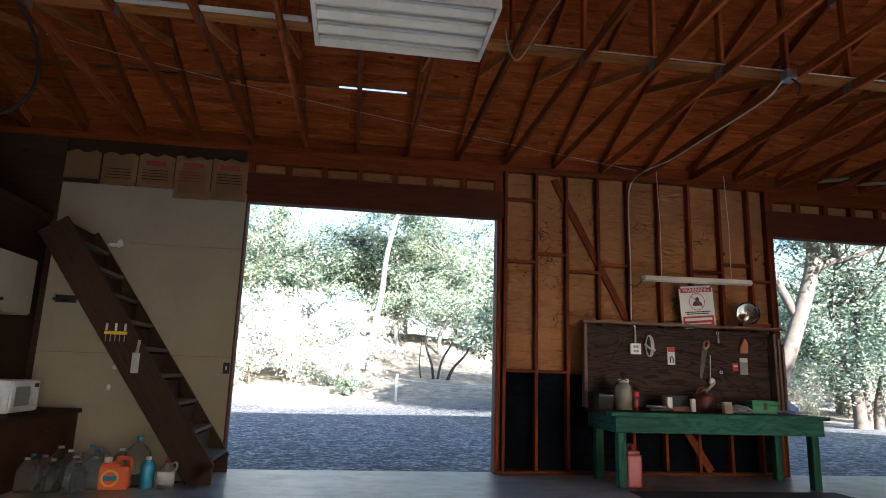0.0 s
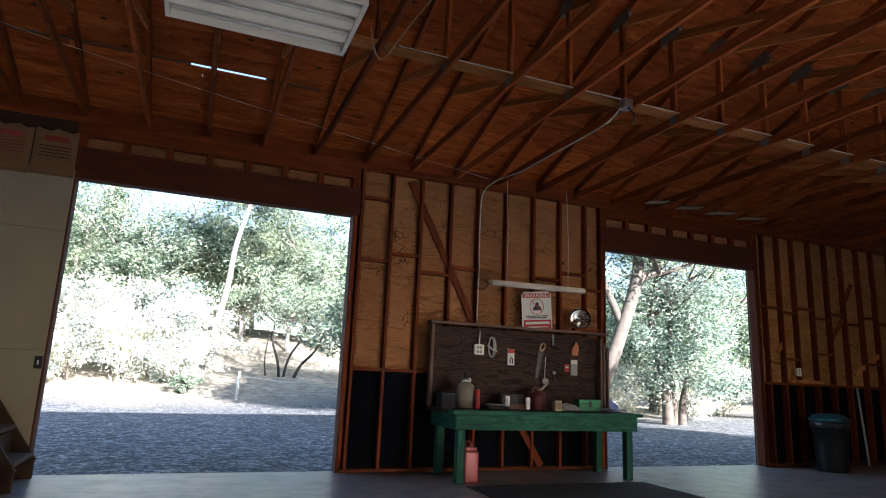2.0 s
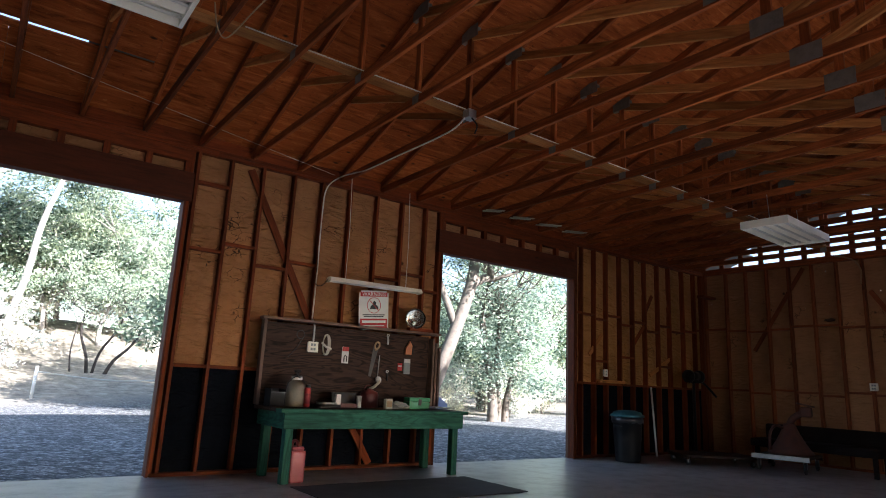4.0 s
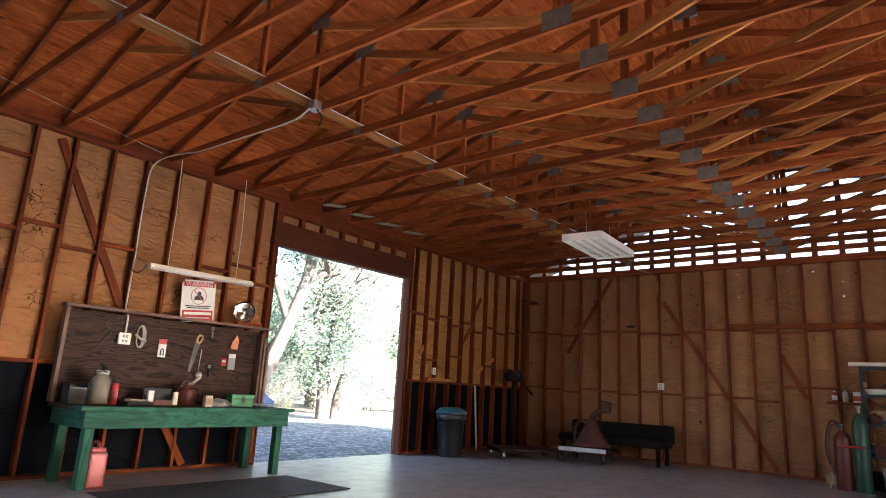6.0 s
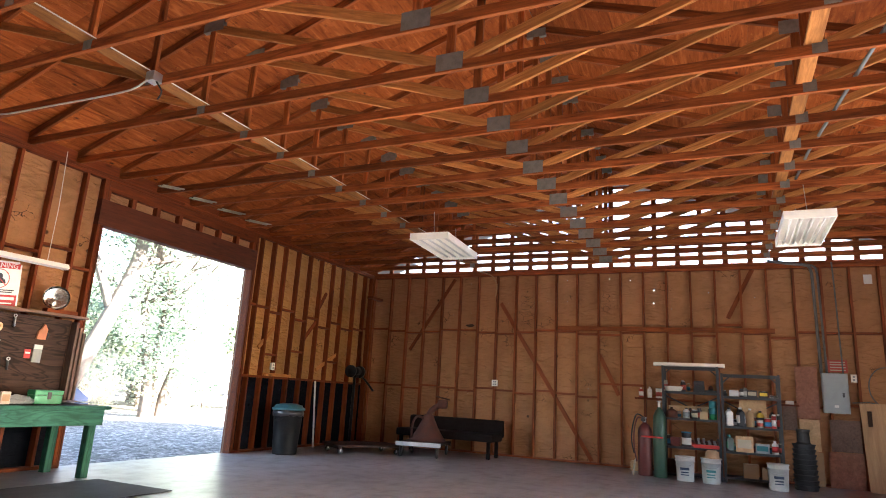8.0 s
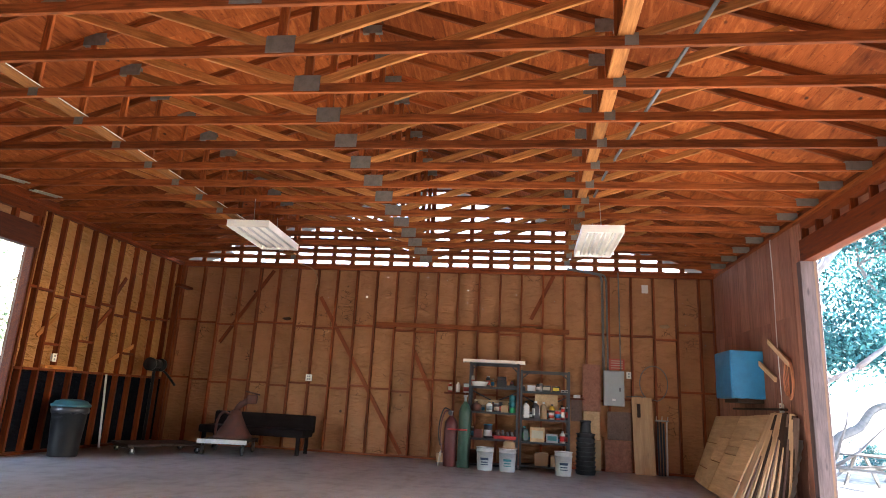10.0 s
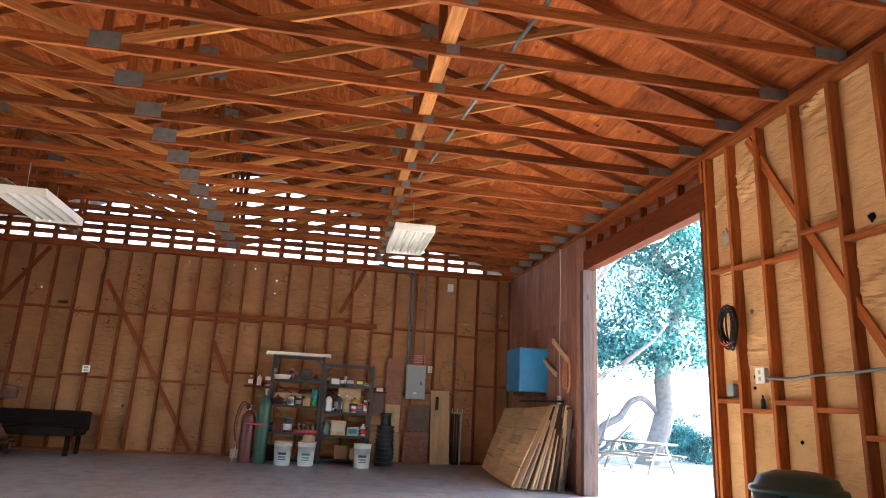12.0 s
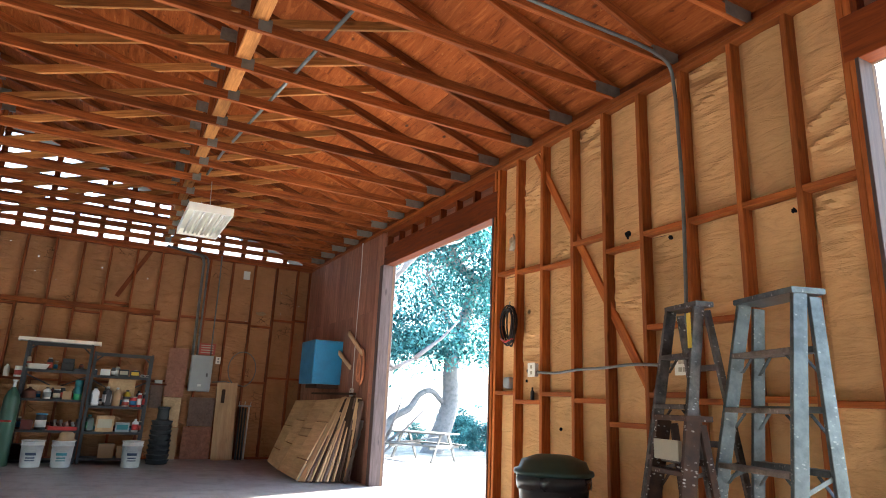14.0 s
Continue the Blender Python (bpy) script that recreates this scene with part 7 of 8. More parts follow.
    carton("brown_carton", "small brown cardboard carton on the bottom shelf", "carton", X - 0.1, X + 0.12, -0.60, -0.42, z, z + 0.17, M_CARD, None, "x")
    carton("dark_carton", "dark crate at the back of the bottom shelf", "crate", X - 0.05, X + 0.15, 0.72, 0.98, LV_A[4], LV_A[4] + 0.22, M_BROWN, None, "x")
    for y, h, mm, lab in ((1.42, 0.17, M_INKRED, "small red bottle on a wall ledge"), (1.27, 0.19, M_PLASTIC_W, "small white bottle on a wall ledge")):
        bottle("ledge_bottle", lab, "bottle", 0.04, h, mm, M_PLASTIC_W, (12.16, y + 0.03, 1.26 + 0.0), 0.4, 0.75, band=M_PLASTIC_W)
    bottle("paint_tin", "white paint tin on a wall ledge", "tin", 0.075, 0.17, M_PLASTIC_W, M_GREYPANEL, (12.15, 1.12, 1.26), 0.95, 0.93, band=M_INKRED, cap_h=0.05)
    # small tins and jars that fill the gaps
    rr = random.Random(9)
    tins = ((LV_A[1], (0.27, 0.62, 0.70, 0.98)), (LV_A[2], (0.78, 0.60, 0.46, 0.31)), (LV_A[3], (0.95, 0.58, 0.18)), (LV_B[1], (-0.20, -0.25, -0.52)), (LV_B[2], (-0.09, -0.23, -0.37, -0.49, -0.59, -0.68)), (LV_B[3], (-0.03, -0.36, -0.58, -0.70)))
    for zz, spots in tins:
        for y in spots:
            mm = rr.choice((M_INKDARK, M_CREAM, M_BUCKET, M_REDOX, M_CARD, M_INKDARK, M_GREYPANEL))
            bottle("small_tin", "small tin or jar among the shelf clutter", "tin", rr.uniform(0.028, 0.042), rr.uniform(0.09, 0.19), mm, rr.choice((M_INKDARK, M_STEEL, M_CREAM)), (X + rr.uniform(0.02, 0.13), y, zz), rr.uniform(0.5, 0.9), 0.78, band=rr.choice((M_INKRED, M_BLUE, M_PLASTIC_W, M_INKDARK)))
    lg = thing("ledge_board", "narrow fir ledge nailed to the studs", "ledge")
    board("ledge", (12.15, 1.55, 1.24), (12.15, 1.03, 1.24), 0.2, 0.036, M_FRAME, lg)
    lg = thing("ledge_board", "narrow fir ledge beside the steel shelf", "ledge")
    board("ledge", (12.15, -0.78, 1.25), (12.15, -1.05, 1.25), 0.2, 0.03, M_FRAME, lg)
    carton("screw_box", "small white box on the ledge", "carton", 12.1, 12.18, -0.98, -0.86, 1.266, 1.32, M_PLASTIC_W, None, "x")


shelf_goods()


def gas_cylinder(label, at, r, h, mat, valve):
    t = thing("gas_cylinder", label, "gas cylinder", "gas cylinders", m=pose(*at))
    part("body", lathe([(r * 0.96, 0), (r, 0.01), (r, h * 0.80), (r * 0.92, h * 0.86), (r * 0.6, h * 0.93), (r * 0.32, h * 0.96), (r * 0.32, h * 0.98)], 24), mat, t, smooth=True)
    part("valve", lathe([(0.022, h * 0.98), (0.022, h * 1.05), (0.035, h * 1.055), (0.035, h * 1.075), (0, h * 1.075)], 12), M_STEEL, t)
    if valve:
        part("gauge", disc(0.035, 0.03), M_INKDARK, t, m=pose(-0.06, 0.02, h * 1.03, 0, 90, 0))
        part("hose", tube(smooth_line([(-0.03, 0, h * 1.04), (-0.10, 0.10, h * 1.06), (-0.12, 0.16, h * 0.8), (-0.1, 0.16, h * 0.5), (-0.11, 0.12, h * 0.25)], 6), 0.012, 7), M_REDOX, t, smooth=True)
        part("hose", tube(smooth_line([(-0.03, 0, h * 1.06), (-0.08, 0.12, h * 1.12), (-0.1, 0.19, h * 0.85), (-0.09, 0.2, h * 0.6), (-0.11, 0.16, h * 0.4)], 6), 0.012, 7), M_BLACK, t, smooth=True)
    return t


gas_cylinder("dull red gas cylinder with a regulator and hoses", (11.30, 1.30, 0), 0.115, 0.86, M_REDOX, True)
gas_cylinder("tall dull green oxygen cylinder beside the shelf", (11.24, 1.06, 0), 0.105, 1.12, M_GREENTANK, False)
strap = thing("strap", "red strap round the gas cylinders", "strap")
part("strap", tube([(11.17, 1.34, 0.62), (11.125, 1.20, 0.62), (11.12, 1.0, 0.62)], 0.014, 6), M_RED, strap)
blk = thing("wood_block", "small pale wood block on the floor", "wood block")
part("block", box(11.9, 12.1, 1.42, 1.62, 0, 0.16, 0.004), M_SHEET, blk)
hook = thing("torch_handle", "white torch handle hung by the cylinder", "torch")
part("handle", tube([(11.24, 1.49, 0.0), (11.24, 1.46, 0.22), (11.25, 1.44, 0.25)], 0.016, 8), M_CREAM, hook, smooth=True)


def bucket(label, at, r, h, mat, print_mat, lid=True):
    t = thing("bucket", label, "bucket", "buckets by the shelves", m=pose(*at))
    part("body", lathe([(r * 0.86, 0), (r * 0.88, 0.01), (r * 0.97, h * 0.80), (r * 1.02, h * 0.80), (r * 1.02, h * 0.84), (r * 0.98, h * 0.84), (r * 1.0, h * 0.96)], 28), mat, t, smooth=True)
    part("lid" if lid else "rim", lathe([(r * 1.0, h * 0.955), (r * 1.06, h * 0.96), (r * 1.06, h * 0.995), (r * 0.95, h), (r * 0.9, h * 0.985), (0, h * 0.985)], 28), mat, t)
    # printed side, as plain bars wrapped on the front
    for k, (z, dz, wide) in enumerate(((0.5, 0.10, 0.5), (0.36, 0.05, 0.42), (0.26, 0.04, 0.46))):
        bm = bmesh.new()
        pts = []
        for s in range(7):
            a = math.pi + (s - 3) / 3 * wide
            rr = r * (0.885 + 0.10 * z) + 0.004
            pts.append((bm.verts.new((rr * math.cos(a), rr * math.sin(a), h * (z - dz / 2))), bm.verts.new((rr * 1.01 * math.cos(a), rr * 1.01 * math.sin(a), h * (z + dz / 2)))))
        for p, q in zip(pts, pts[1:]):
            bm.faces.new((p[0], q[0], q[1], p[1]))
        part("print", bm, print_mat, t, "printed bars")
    part("bail", tube(smooth_line([(0, -r * 1.03, h * 0.82), (-r * 0.8, -r * 0.6, h * 0.66), (-r * 1.05, 0, h * 0.62), (-r * 0.8, r * 0.6, h * 0.66), (0, r * 1.03, h * 0.82)], 4), 0.004, 5), M_STEEL, t)
    return t


bucket("white plastic bucket with blue print and a lid", (11.12, 0.68, 0), 0.145, 0.37, M_BUCKET, M_NAVY)
bucket("white plastic bucket with teal print under the shelf", (11.10, 0.30, 0), 0.145, 0.37, M_BUCKET, M_TEAL)
bucket("white plastic bucket with dark blue print, open", (11.05, -0.62, 0), 0.145, 0.38, M_BUCKET, M_NAVY, False)
hat = thing("straw_hat", "woven straw hat resting on a bucket", "hat", m=pose(11.12, 0.28, 0.37))
part("crown", lathe([(0.15, 0), (0.10, 0.02), (0.095, 0.09), (0.07, 0.12), (0, 0.125)], 24), M_CARD, hat, smooth=True)
pots = thing("pot_stack", "stack of black plastic plant pots by the wall", "pot stack", m=pose(11.5, -1.02, 0))
for k in range(9):
    part("pot", lathe([(0.155 - 0.002 * k, 0.075 * k), (0.17 - 0.002 * k, 0.075 * k + 0.055), (0.178 - 0.002 * k, 0.075 * k + 0.056), (0.178 - 0.002 * k, 0.075 * k + 0.072), (0.12, 0.075 * k + 0.074)], 24), M_BLACK, pots)
part("neck_pot", lathe([(0.11, 0.675), (0.09, 0.70), (0.085, 0.84), (0.095, 0.86), (0.095, 0.89), (0, 0.88)], 20), M_BLACK, pots)


# ---- electric panel and boards on the east wall ----
def east_fittings():
    t = thing("electric_panel", "grey steel breaker panel with a closed door", "electric panel")
    part("box", box(EAST - 0.10, EAST - 0.002, -1.78, -1.41, 1.16, 1.80, 0.006), M_GREYPANEL, t)
    d = part("door", box(EAST - 0.112, EAST - 0.1015, -1.765, -1.425, 1.175, 1.785, 0.004), M_GREYPANEL, t)
    part("latch", box(EAST - 0.118, EAST - 0.1125, -1.715, -1.685, 1.42, 1.49, 0.002), M_INKDARK, d)
    part("label", box(EAST - 0.1145, EAST - 0.1125, -1.62, -1.56, 1.25, 1.29, 0), M_PLASTIC_W, d)
    s = thing("danger_sign", "small red and white danger sign above the panel", "sign")
    part("plate", box(EAST - 0.03, EAST - 0.026, -1.80, -1.52, 1.82, 2.02, 0), M_INKRED, s)
    for z in (1.985, 1.945, 1.90, 1.855):
        part("text_bar", box(EAST - 0.0335, EAST - 0.0305, -1.77, -1.55, z - 0.008, z + 0.008, 0), M_CREAM, s)
    for y, r, mm, lab, z1 in ((-1.42, 0.024, M_CONDUIT, "grey conduit rising from the panel", 3.60), (-1.50, 0.018, M_CONDUIT, "grey conduit rising from the panel", 3.60), (-1.73, 0.012, M_CONDUIT, "thin grey conduit above the panel", 3.68)):
        c = thing("conduit", lab, "conduit")
        pts = [(EAST - 0.03, y, 1.80), (EAST - 0.03, y + 0.02, 3.3)]
        if z1 < 3.65:
            pts += [(EAST - 0.03, y + 0.03, 3.52), (EAST - 0.04, y + 0.08, 3.62), (EAST - 0.05, y + 0.3, 3.66), (EAST - 0.3, y + 0.7, 3.67)]
        else:
            pts += [(EAST - 0.03, y + 0.03, z1)]
        part("pipe", tube(smooth_line(pts, 5), r, 8), mm, c, smooth=True)
    c = thing("conduit", "pale curved cable above the east wall plate", "conduit")
    part("pipe", tube(smooth_line([(EAST - 0.02, 4.35, 3.15), (EAST - 0.02, 4.33, 3.4), (EAST - 0.04, 4.45, 3.6), (EAST - 0.1, 4.7, 3.68)], 5), 0.014, 7), M_KRAFTBAG, c, smooth=True)
    sheets = ((-1.03, -1.36, 1.05, 1.90, M_REDPLY), (-1.05, -1.34, 0.54, 1.04, M_SHEET), (-1.08, -1.36, 0.0, 0.53, M_CARD), (-1.43, -1.92, 0.0, 0.55, M_REDPLY), (-1.48, -1.91, 0.56, 1.06, M_POST), (-0.82, -1.02, 0.85, 1.24, M_POST))
    for y0, y1, z0, z1, mm in sheets:
        b = thing("wall_sheet", "offcut of board fixed between the studs", "board", "boards on the east wall")
        part("sheet", box(EAST - 0.014, EAST - 0.002, min(y0, y1), max(y0, y1), z0, z1, 0.002), mm, b)
    b = thing("leaning_plywood", "tall pale plywood sheet leaning on the wall", "plywood sheet")
    board("sheet", (EAST - 0.20, -2.11, 0.0), (EAST - 0.03, -2.09, 1.34), 0.012, 0.36, M_SHEET, b, up=(0, 1, 0))
    part("bracket", box(EAST - 0.10, EAST - 0.085, -2.06, -2.0, 0.98, 1.22, 0.01), M_BROWN, b)
    for k, y in enumerate((-2.36, -2.41, -2.46)):
        p = thing("bar_stock", "dark steel bar leaning in the corner", "steel bar", "bars in the corner")
        part("bar", tube([(EAST - 0.12, y, 0.0), (EAST - 0.02, y - 0.01, 0.94 - 0.02 * k)], 0.018, 8), M_SHELF, p, smooth=True)
    p = thing("pipe", "pale pipe leaning by the steel bars", "pipe")
    part("pipe", tube([(EAST - 0.12, -2.50, 0.0), (EAST - 0.02, -2.53, 0.93)], 0.015, 8), M_CABLE, p, smooth=True)
    rk = thing("wall_rack", "small grey bracket rail on the wall", "bracket")
    part("rail", box(EAST - 0.06, EAST - 0.02, -2.56, -2.32, 0.93, 0.955, 0.003), M_GREYPANEL, rk)
    for y in (-2.34, -2.44, -2.54):
        part("prong", tube([(EAST - 0.05, y, 0.955), (EAST - 0.08, y, 1.02)], 0.008, 6), M_CABLE, rk)
    w = thing("wire_hoop", "large hoop of pale wire hanging on the wall", "wire")
    loop = [(EAST - 0.012 - 0.004 * math.sin(3 * a), -2.32 + 0.25 * math.cos(a), 1.60 + 0.32 * math.sin(a)) for a in [-1.2 + 0.21 * i for i in range(28)]]
    part("wire", tube(loop + [(EAST - 0.02, -2.05, 1.36), (EAST - 0.02, -1.82, 1.34)], 0.009, 6), M_CONDUIT, w, smooth=True)
    socket((12.25, -1.87, 1.73), -90)
    n = thing("paper_note", "small white paper tacked to the wall", "note")
    part("sheet", box(EAST + 0.030, EAST + 0.034, -2.27, -2.15, 3.30, 3.46, 0), M_PLASTIC_W, n)
    for y, z in ((4.9, 2.5), (-0.2, 2.47), (-2.55, 2.62)):
        cr = thing("crumpled_paper", "torn curl of paper on the blocking", "paper scrap")
        bm = bmesh.new()
        bmesh.ops.create_icosphere(bm, subdivisions=2, radius=1)
        for v in bm.verts:
            v.co = Vector((EAST + 0.0 + v.co.x * 0.03, y + v.co.y * 0.10, z + 0.05 + v.co.z * 0.03 * (1 + 0.8 * noise.noise(v.co * 3 + Vector((y, 0, 0))))))
        part("scrap", bm, M_BROWN if y != -2.55 else M_CARD, cr)


east_fittings()


# ---- south-east corner ----
def south_east():
    t = thing("blue_cabinet", "blue painted steel cabinet fixed on the corner wall", "cabinet")
    part("body", box(9.99, 10.75, -3.478, -3.0, 1.36, 2.06, 0.008), M_BLUE, t)
    part("door", box(9.975, 9.9885, -3.46, -3.02, 1.38, 2.04, 0.004), M_BLUE, t)
    part("seam", box(10.0, 10.74, -2.9985, -2.995, 1.38, 2.04, 0.001), M_BLUE, t)
    part("bracket", box(10.05, 10.68, -3.47, -3.1, 1.30, 1.358, 0.004), M_BROWN, t)
    for p0, p1 in (((10.2, -3.40, 1.98), (9.45, -3.43, 1.62)), ((9.55, -3.40, 2.16), (8.95, -3.43, 1.80))):
        s = thing("wood_peg", "short pale stick nailed across the wall", "stick")
        board("stick", p0, p1, 0.03, 0.07, M_SHEET, s)
    r = thing("rope_coil", "coil of orange rope hanging on the wall", "rope")
    for k in range(6):
        w = 0.10 + 0.012 * k
        loop = [(9.0 + w * math.sin(a) * 0.9, -3.445 + 0.012 * math.cos(a * 2 + k) + 0.006 * k, 1.60 - 0.26 * math.cos(a) + 0.01 * k) for a in [2 * math.pi * i / 20 for i in range(21)]]
        part("loop", tube(loop, 0.005, 6), M_ROPE, r, smooth=True)
    c = thing("conduit", "thin pale cable down the red boarded wall", "cable")
    part("pipe", tube(smooth_line([(9.40, -3.465, 3.62), (9.38, -3.468, 3.0), (9.40, -3.468, 2.2), (9.38, -3.468, 1.28)], 5), 0.012, 7), M_CABLE, c, smooth=True)
    socket((9.36, -3.475, 1.24), 180)
    ld = thing("wall_ledge", "narrow dark ledge below the blue cabinet", "ledge")
    board("ledge", (9.2, -3.42, 1.22), (11.2, -3.42, 1.22), 0.1, 0.03, M_BROWN, ld)
    # boards leaning on the wall
    # broad panels side by side: foot x, foot y, head x, head z along the stack
    edge = ((11.75, -2.86, 12.18, 1.08), (10.95, -2.76, 11.50, 1.09), (10.25, -2.68, 10.85, 1.10), (9.60, -2.64, 10.22, 1.12), (8.99, -2.62, 9.62, 1.14))
    for i, (p, q) in enumerate(zip(edge, edge[1:])):
        t = thing("leaning_plank", "broad pale panel leaning against the wall in a stack", "plank", "leaning boards")
        f0, f1 = Vector((p[0], p[1], 0.012)), Vector((q[0], q[1], 0.012))
        h0, h1 = Vector((p[2], -3.39, p[3])), Vector((q[2], -3.39, q[3]))
        cuts = (0, 0.22 + 0.13 * (i % 3), 0.58 + 0.1 * (i % 2), 1)
        for a, b in zip(cuts, cuts[1:]):
            c = [f0.lerp(h0, a + 0.003), f1.lerp(h1, a + 0.003), f1.lerp(h1, b - 0.003), f0.lerp(h0, b - 0.003)]
            mid = sum(c, Vector()) / 4
            c = [mid + (v - mid) * 0.985 for v in c]
            n = (c[1] - c[0]).cross(c[3] - c[0]).normalized() * (0.018 + 0.004 * (i % 2))
            bm = bmesh.new()
            lo, hi = [bm.verts.new(v) for v in c], [bm.verts.new(v + n) for v in c]
            bm.faces.new(lo)
            bm.faces.new(hi[::-1])
            for k in range(4):
                bm.faces.new((lo[k], lo[(k + 1) % 4], hi[(k + 1) % 4], hi[k]))
            part("board", bm, M_SHEET, t)
    # narrow boards on edge behind them, fanned at the foot
    fan = smooth_line([(8.96, -2.66, 0.012), (8.87, -2.80, 0.012), (8.85, -2.98, 0.012), (8.87, -3.16, 0.012), (8.88, -3.30, 0.012)], 4)
    for i, f in enumerate(fan):
        u = i / (len(fan) - 1)
        mm = (M_SHEET, M_SHEET, M_POST, M_SHEET, M_BROWN)[i % 5] if i < 11 else (M_POST, M_BROWN, M_SHEET, M_BROWN)[i % 4]
        t = thing("leaning_plank", "narrow sawn board leaning on edge in the stack", "plank", "leaning boards")
        board("board", f, (9.56 - 0.76 * u, -3.39 - 0.001 * i, 1.14 + 0.03 * math.sin(i * 2.3)), 0.02 + 0.006 * (i % 3), 0.10, mm, t, up=(1, 0.25, 0))
    cs = thing("corrugated_sheet", "grey corrugated metal sheet leaning by the door", "metal sheet")
    bm = bmesh.new()
    vs = []
    for j in range(2):
        for i in range(33):
            a = i / 32
            z = 0.85 * a
            y = -3.20 - 0.20 * a + (0.0 if j == 0 else -0.05)
            vs.append(bm.verts.new((8.62 + 0.018 * math.sin(a * 40) + (0.0 if j == 0 else 0.30), y, z)))
    for i in range(32):
        bm.faces.new((vs[i], vs[i + 1], vs[33 + i + 1], vs[33 + i]))
    bmesh.ops.solidify(bm, geom=bm.faces[:], thickness=0.002)
    part("sheet", bm, M_STEEL, cs)


south_east()


# ---- south wall ----
def south_things():
    t = thing("hose_coil", "black hose coil with red clips hanging on a stud", "hose", m=pose(5.10, -3.45, 1.88))
    for k in range(7):
        a0 = 0.17 * k
        rx, rz = 0.075 + 0.014 * ((k * 3) % 4), 0.195 - 0.014 * ((k * 2) % 5)
        loop = [(rx * math.cos(a) + 0.012 * math.sin(k * 2.0), 0.012 * k * 0.8 - 0.02 + 0.008 * math.sin(2 * a + a0), rz * math.sin(a) + 0.008 * math.sin(a0 * 3)) for a in [2 * math.pi * i / 24 for i in range(25)]]
        part("coil", tube(loop, 0.0085, 7), M_RUBBER, t, smooth=True)
    part("clip", tube([(-0.10, 0.03, -0.13), (0.0, 0.05, -0.16), (0.10, 0.03, -0.12)], 0.009, 6), M_RED, t, smooth=True)
    part("hook", tube([(0.0, 0.01, 0.17), (0.0, 0.0, 0.24)], 0.006, 6), M_STEEL, t)
    c = thing("conduit", "grey flexible conduit running along the studs", "conduit")
    part("pipe", tube(smooth_line([(4.66, -3.455, 1.43), (4.4, -3.455, 1.415), (4.1, -3.45, 1.435), (3.8, -3.455, 1.44), (3.5, -3.45, 1.455), (3.2, -3.455, 1.44), (3.12, -3.46, 1.44)], 5), 0.0115, 8), M_CONDUIT, c, smooth=True)
    c = thing("conduit", "ribbed grey conduit bending from the roof down the wall", "conduit")
    part("pipe", tube(smooth_line([(3.02, -3.45, 1.50), (2.985, -3.45, 1.85), (2.965, -3.45, 2.6), (2.975, -3.45, 3.1), (2.99, -3.45, 3.45), (2.96, -3.36, 3.62), (2.94, -3.1, 3.66), (2.94, -2.6, 3.665), (2.94, -1.9, 3.665)], 7), 0.013, 9), M_CONDUIT, c, smooth=True)
    # odds and ends on the blocking
    b = thing("small_bottle", "small dark bottle standing on the blocking", "bottle")
    part("body", lathe([(0.018, 0), (0.018, 0.07), (0.008, 0.085), (0.008, 0.11), (0, 0.11)], 12), M_INKDARK, b, m=pose(4.83, -3.53, 1.19), smooth=True)
    b = thing("metal_scoop", "grey metal scrap on the blocking", "scrap")
    part("scrap", box(5.16, 5.26, -3.56, -3.49, 1.29, 1.40, 0.02), M_GREYPANEL, b)
    for x, z in ((5.2, 2.74),):
        pt = thing("plaster_patch", "pale round patch of filler on the insulation", "patch")
        bm = bmesh.new()
        bmesh.ops.create_icosphere(bm, subdivisions=3, radius=1)
        for v in bm.verts:
            k = 1 + 0.8 * noise.noise(v.co * 2.6 + Vector((x, 0, 0)))
            s = 0.06
            v.co = Vector((x + v.co.x * s * k, -3.545 + v.co.y * 0.02, z + v.co.z * s * 1.3 * k))
        part("patch", bm, M_CREAM, pt, smooth=True)
    trash_can("black trash can with a dark green domed lid", pose(3.82, -2.98, 0), M_CANBODY, M_DKGREEN, 0.255, 0.655, 0.10)


south_things()


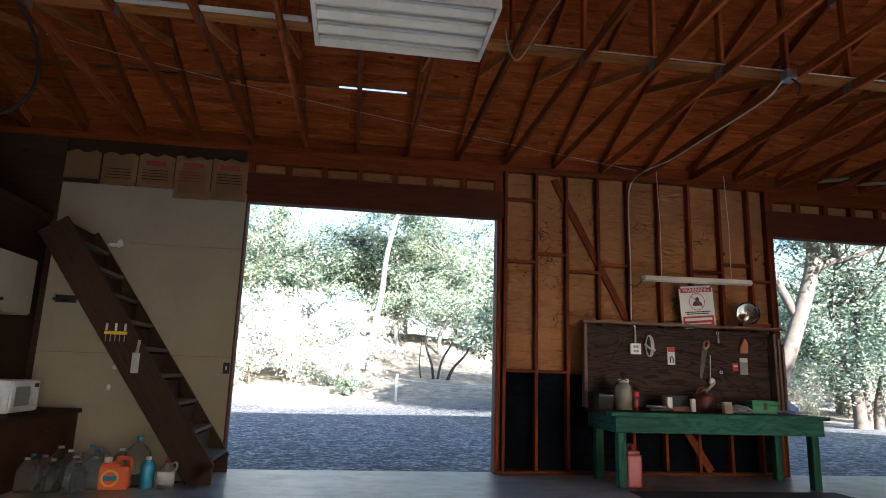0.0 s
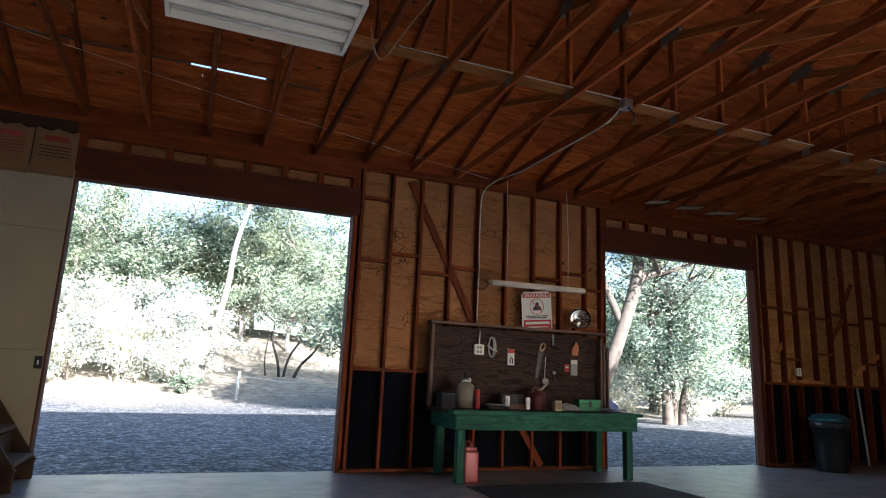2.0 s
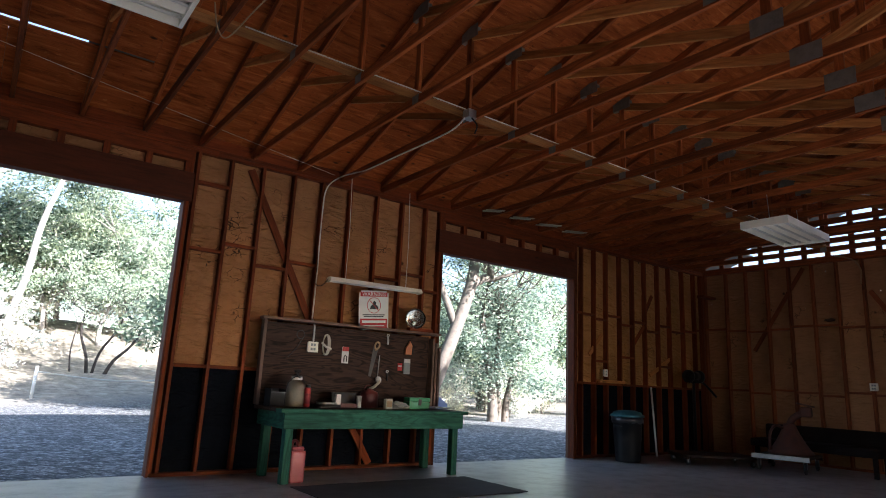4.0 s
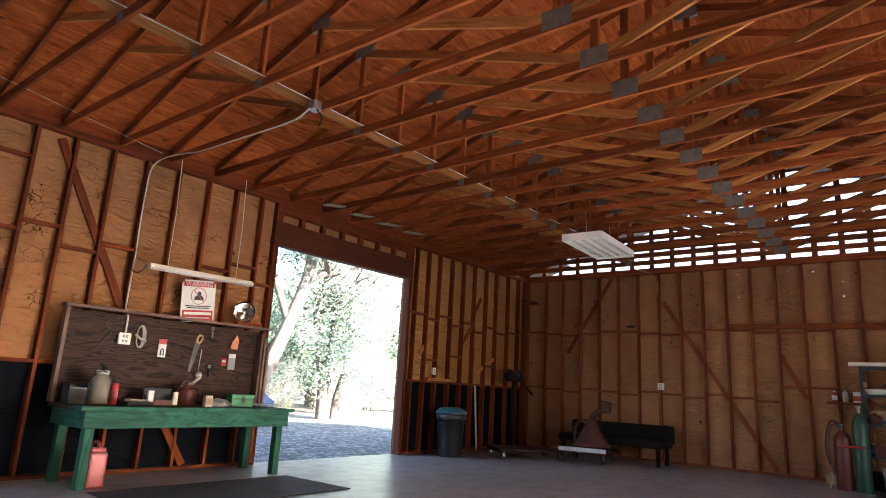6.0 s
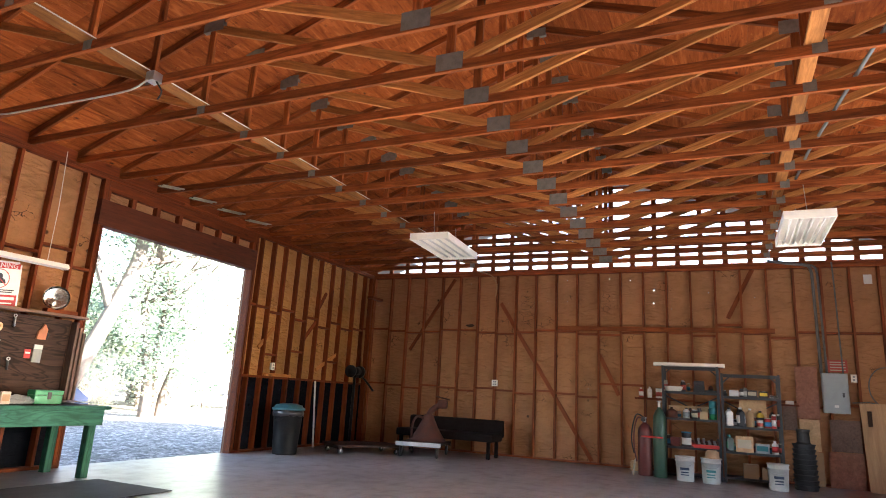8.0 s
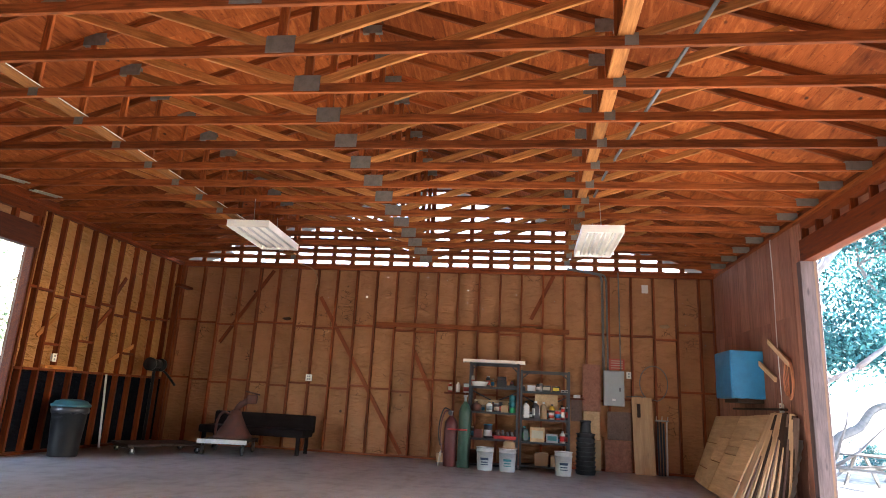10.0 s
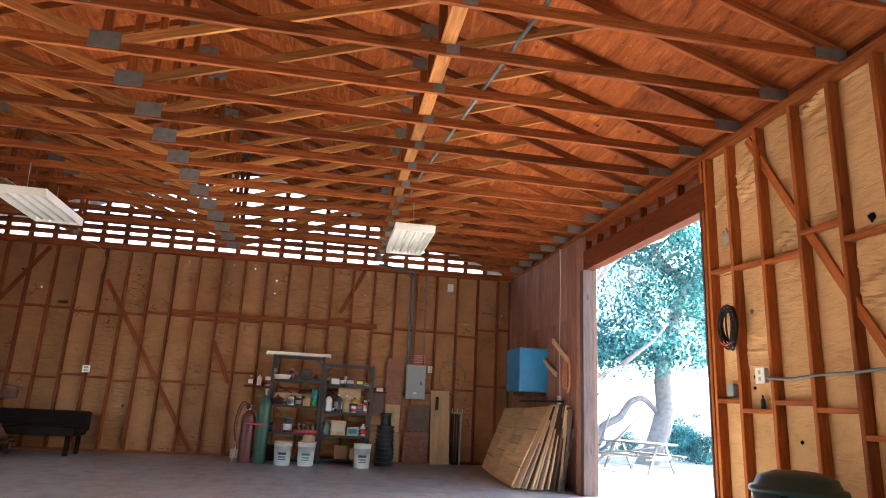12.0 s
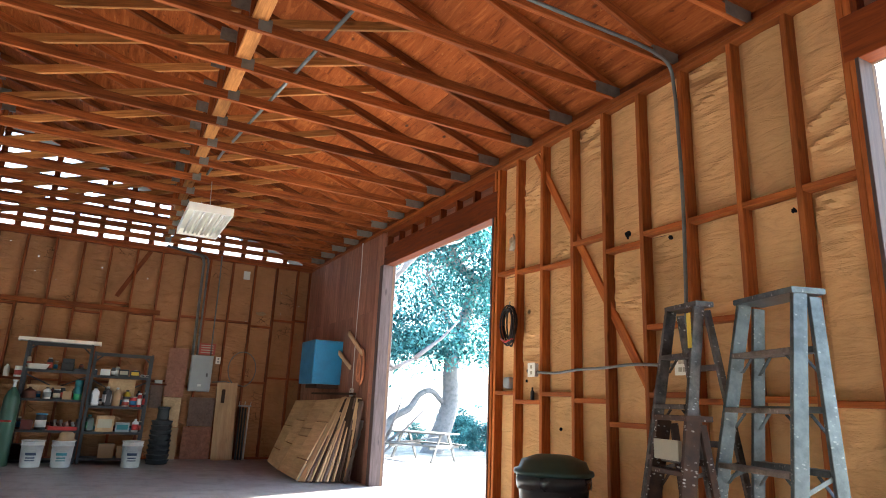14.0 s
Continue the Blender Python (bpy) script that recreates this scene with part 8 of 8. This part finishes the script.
def step_ladder(label, m, height, wide_top, wide_bot, steps, mat, spread, step_mat=None, rail_w=0.065, rear=True, top_w=0.16, rear_y=0.06, rear_w=0.042, rear_k=0.94, twin=False):
    """Steps face local -y; the rear legs swing out by spread along +y."""
    t = thing("step_ladder", label, "ladder", "ladders on the south wall", m=m)
    back = 0.30 * height * 0.55
    def rail(sx, z):
        f = 1 - z / height
        return sx * (wide_top / 2 + (wide_bot - wide_top) / 2 * f)
    fy = lambda z: -back * (1 - z / height)
    for s in (-1, 1):
        board("front_rail", (rail(s, 0), fy(0), 0), (rail(s, height), 0, height), 0.026, rail_w, mat, t, up=(0, 1, 0))
        if rear:
            board("rear_rail", (rail(s, 0) * rear_k, spread, 0), (rail(s, height) * (rear_k if not twin else 0.99), rear_y, height - 0.02), 0.024, rear_w, mat, t, up=(0, 1, 0))
            board("spreader", (rail(s, height * 0.45) * 1.03, fy(height * 0.45), height * 0.45), (rail(s, height * 0.5) * 0.98, spread * 0.5 + 0.02, height * 0.5), 0.004, 0.022, mat, t)
    for k in range(steps):
        z = height * (k + 1) / (steps + 1)
        w = rail(1, z) - 0.013
        board("step", (-w, fy(z), z), (w, fy(z), z), 0.085, 0.026, step_mat or mat, t)
        for s in (-1, 1):
            board("step_brace", (s * (w - 0.005), fy(z) + 0.012, z - 0.09), (s * (w - 0.09), fy(z) + 0.012, z - 0.016), 0.018, 0.004, mat, t)
    board("top_cap", (-wide_top / 2 - 0.02, rear_y / 2, height + 0.012), (wide_top / 2 + 0.02, rear_y / 2, height + 0.012), top_w, 0.03, mat, t)
    if twin:
        for k in range(steps):
            z = height * (k + 1) / (steps + 1) + 0.012
            f = 1 - z / height
            w, y = rail(1, z) * (0.99 + (rear_k - 0.99) * f) - 0.013, rear_y + (spread - rear_y) * f
            board("rear_step", (-w, y, z), (w, y, z), 0.075, 0.03, mat, t)
            for s in (-1, 1):
                board("step_brace", (s * (w - 0.005), y - 0.012, z - 0.11), (s * (w - 0.10), y - 0.012, z - 0.018), 0.02, 0.005, mat, t)
    elif rear:
        for z in (height * 0.55, height * 0.8):
            f = 1 - z / height
            w = rail(1, z) * 0.93
            board("rear_bar", (-w, 0.06 + (spread - 0.06) * f, z), (w, 0.06 + (spread - 0.06) * f, z), 0.02, 0.035, mat, t)
    for s in (-1, 1):
        part("foot", box(rail(s, 0) - 0.02, rail(s, 0) + 0.02, fy(0) - 0.05, fy(0) + 0.04, 0, 0.03, 0.004), M_RUBBER, t)
    return t


step_ladder("tall aluminium step ladder standing against the wall", pose(2.13, -3.08, 0, 0, 0, 162), 1.72, 0.42, 0.70, 5, M_ALU, 0.04, M_ALU_STEP, 0.08, True, 0.19, 0.085, 0.07, 1.0, True)
l1 = step_ladder("paint-spattered dark aluminium step ladder leaning at the wall", pose(2.68, -3.07, 0, 0, 0, 166), 1.73, 0.27, 0.42, 5, M_ALU_OLD, 0.34, None, 0.07, True, 0.12)
part("warning_label", box(-0.018, 0.018, -0.006, -0.004, -0.10, 0.10, 0), M_YELLOW, l1, "yellow warning label", m=pose(0.15, -0.075, 1.58, 0, 0, 0))
l3 = step_ladder("short wooden step stool with white paint spatter", pose(2.60, -2.88, 0, 0, 0, 164), 1.08, 0.28, 0.40, 3, M_STOOL, 0.20, M_STOOL, 0.09)
part("splash_board", box(-0.13, 0.11, -0.075, -0.05, 0.87, 0.975, 0.004), M_CREAM, l3, "white spattered board")


# ---- things outside the openings ----
pf = thing("picnic_table", "weathered picnic table under the oak", "table", m=pose(16.2, -8.2, ground_z(16.2, -8.2), 0, 0, 30))
for i in range(4):
    board("table_plank", (-0.9, -0.3 + 0.2 * i, 0.74), (0.9, -0.3 + 0.2 * i, 0.74), 0.18, 0.04, M_PALE, pf)
for y in (-0.68, 0.68):
    board("bench_plank", (-0.9, y, 0.44), (0.9, y, 0.44), 0.24, 0.04, M_PALE, pf)
for x in (-0.65, 0.65):
    board("cross_bar", (x, -0.75, 0.39), (x, 0.75, 0.39), 0.04, 0.09, M_PALE, pf)
    for s in (-1, 1):
        board("leg", (x, s * 0.62, 0), (x, s * 0.18, 0.72), 0.04, 0.09, M_PALE, pf)
fp = thing("fence_post", "pale post with a slack wire on the bank", "fence")
gz = ground_z(1.55, 21.5)
part("post", tube([(1.55, 21.5, gz - 0.1), (1.57, 21.5, gz + 0.95)], 0.045, 8), M_PLASTIC_W, fp, smooth=True)
part("wire", tube(smooth_line([(1.57, 21.5, gz + 0.8), (3.6, 21.8, gz + 0.62), (6.0, 22.0, gz + 0.75)], 6), 0.022, 6), M_CABLE, fp, smooth=True)


def parked_car():
    """A small car at the edge of the yard; x runs to its nose."""
    t = thing("parked_car", "blue parked car on the gravel beyond the yard door", "car", m=pose(8.0, 14.0, ground_z(8.6, 14)))
    side = [(-2.0, 0.30), (-2.05, 0.62), (-1.95, 0.86), (-1.35, 0.92), (-0.85, 1.36), (0.25, 1.40), (0.95, 0.94), (1.75, 0.80), (2.02, 0.62), (2.05, 0.32)]
    bm = bmesh.new()
    rows = []
    for y, k in ((-0.82, 0.0), (-0.74, 0.04), (0.74, 0.04), (0.82, 0.0)):
        rows.append([bm.verts.new((x, y * (0.80 if z > 1.0 else 1.0), z + (k if z > 0.5 else 0))) for x, z in side])
    for p, q in zip(rows, rows[1:]):
        for i in range(len(side)):
            bm.faces.new((p[i], p[(i + 1) % len(side)], q[(i + 1) % len(side)], q[i]))
    bm.faces.new(rows[0])
    bm.faces.new(rows[-1][::-1])
    part("body", bm, M_CARBLUE, t, smooth=False)
    for y in (-1, 1):
        part("side_window", box(-0.80, 0.45, y * 0.765 - 0.01, y * 0.765 + 0.01, 0.98, 1.28, 0.004), M_BLACK, t)
        part("headlight", box(1.80, 2.0, y * 0.6 - 0.14, y * 0.6 + 0.14, 0.62, 0.74, 0.03), M_CHROME, t, "clear headlight")
        for x in (-1.3, 1.3):
            w = part("wheel", lathe([(0.20, -0.09), (0.29, -0.09), (0.31, -0.06), (0.31, 0.06), (0.29, 0.09), (0.20, 0.09), (0.20, -0.09)], 24), M_RUBBER, t, m=pose(x, y * 0.76, 0.31, 90, 0, 0), smooth=True)
            part("rim", lathe([(0.0, -0.05), (0.12, -0.07), (0.19, -0.08), (0.19, 0.08), (0.12, 0.07), (0.0, 0.05)], 18), M_STEEL, w, "grey steel rim")
    part("windscreen", board_mesh(1.3, 0.74, 0.012, M_BLACK), None, t, m=pose(0.62, 0, 1.20, 0, 33, 0) @ pose(0, 0, 0, 0, 0, 90))
    part("bumper", box(1.98, 2.10, -0.74, 0.74, 0.34, 0.50, 0.03), M_BLACK, t)


parked_car()
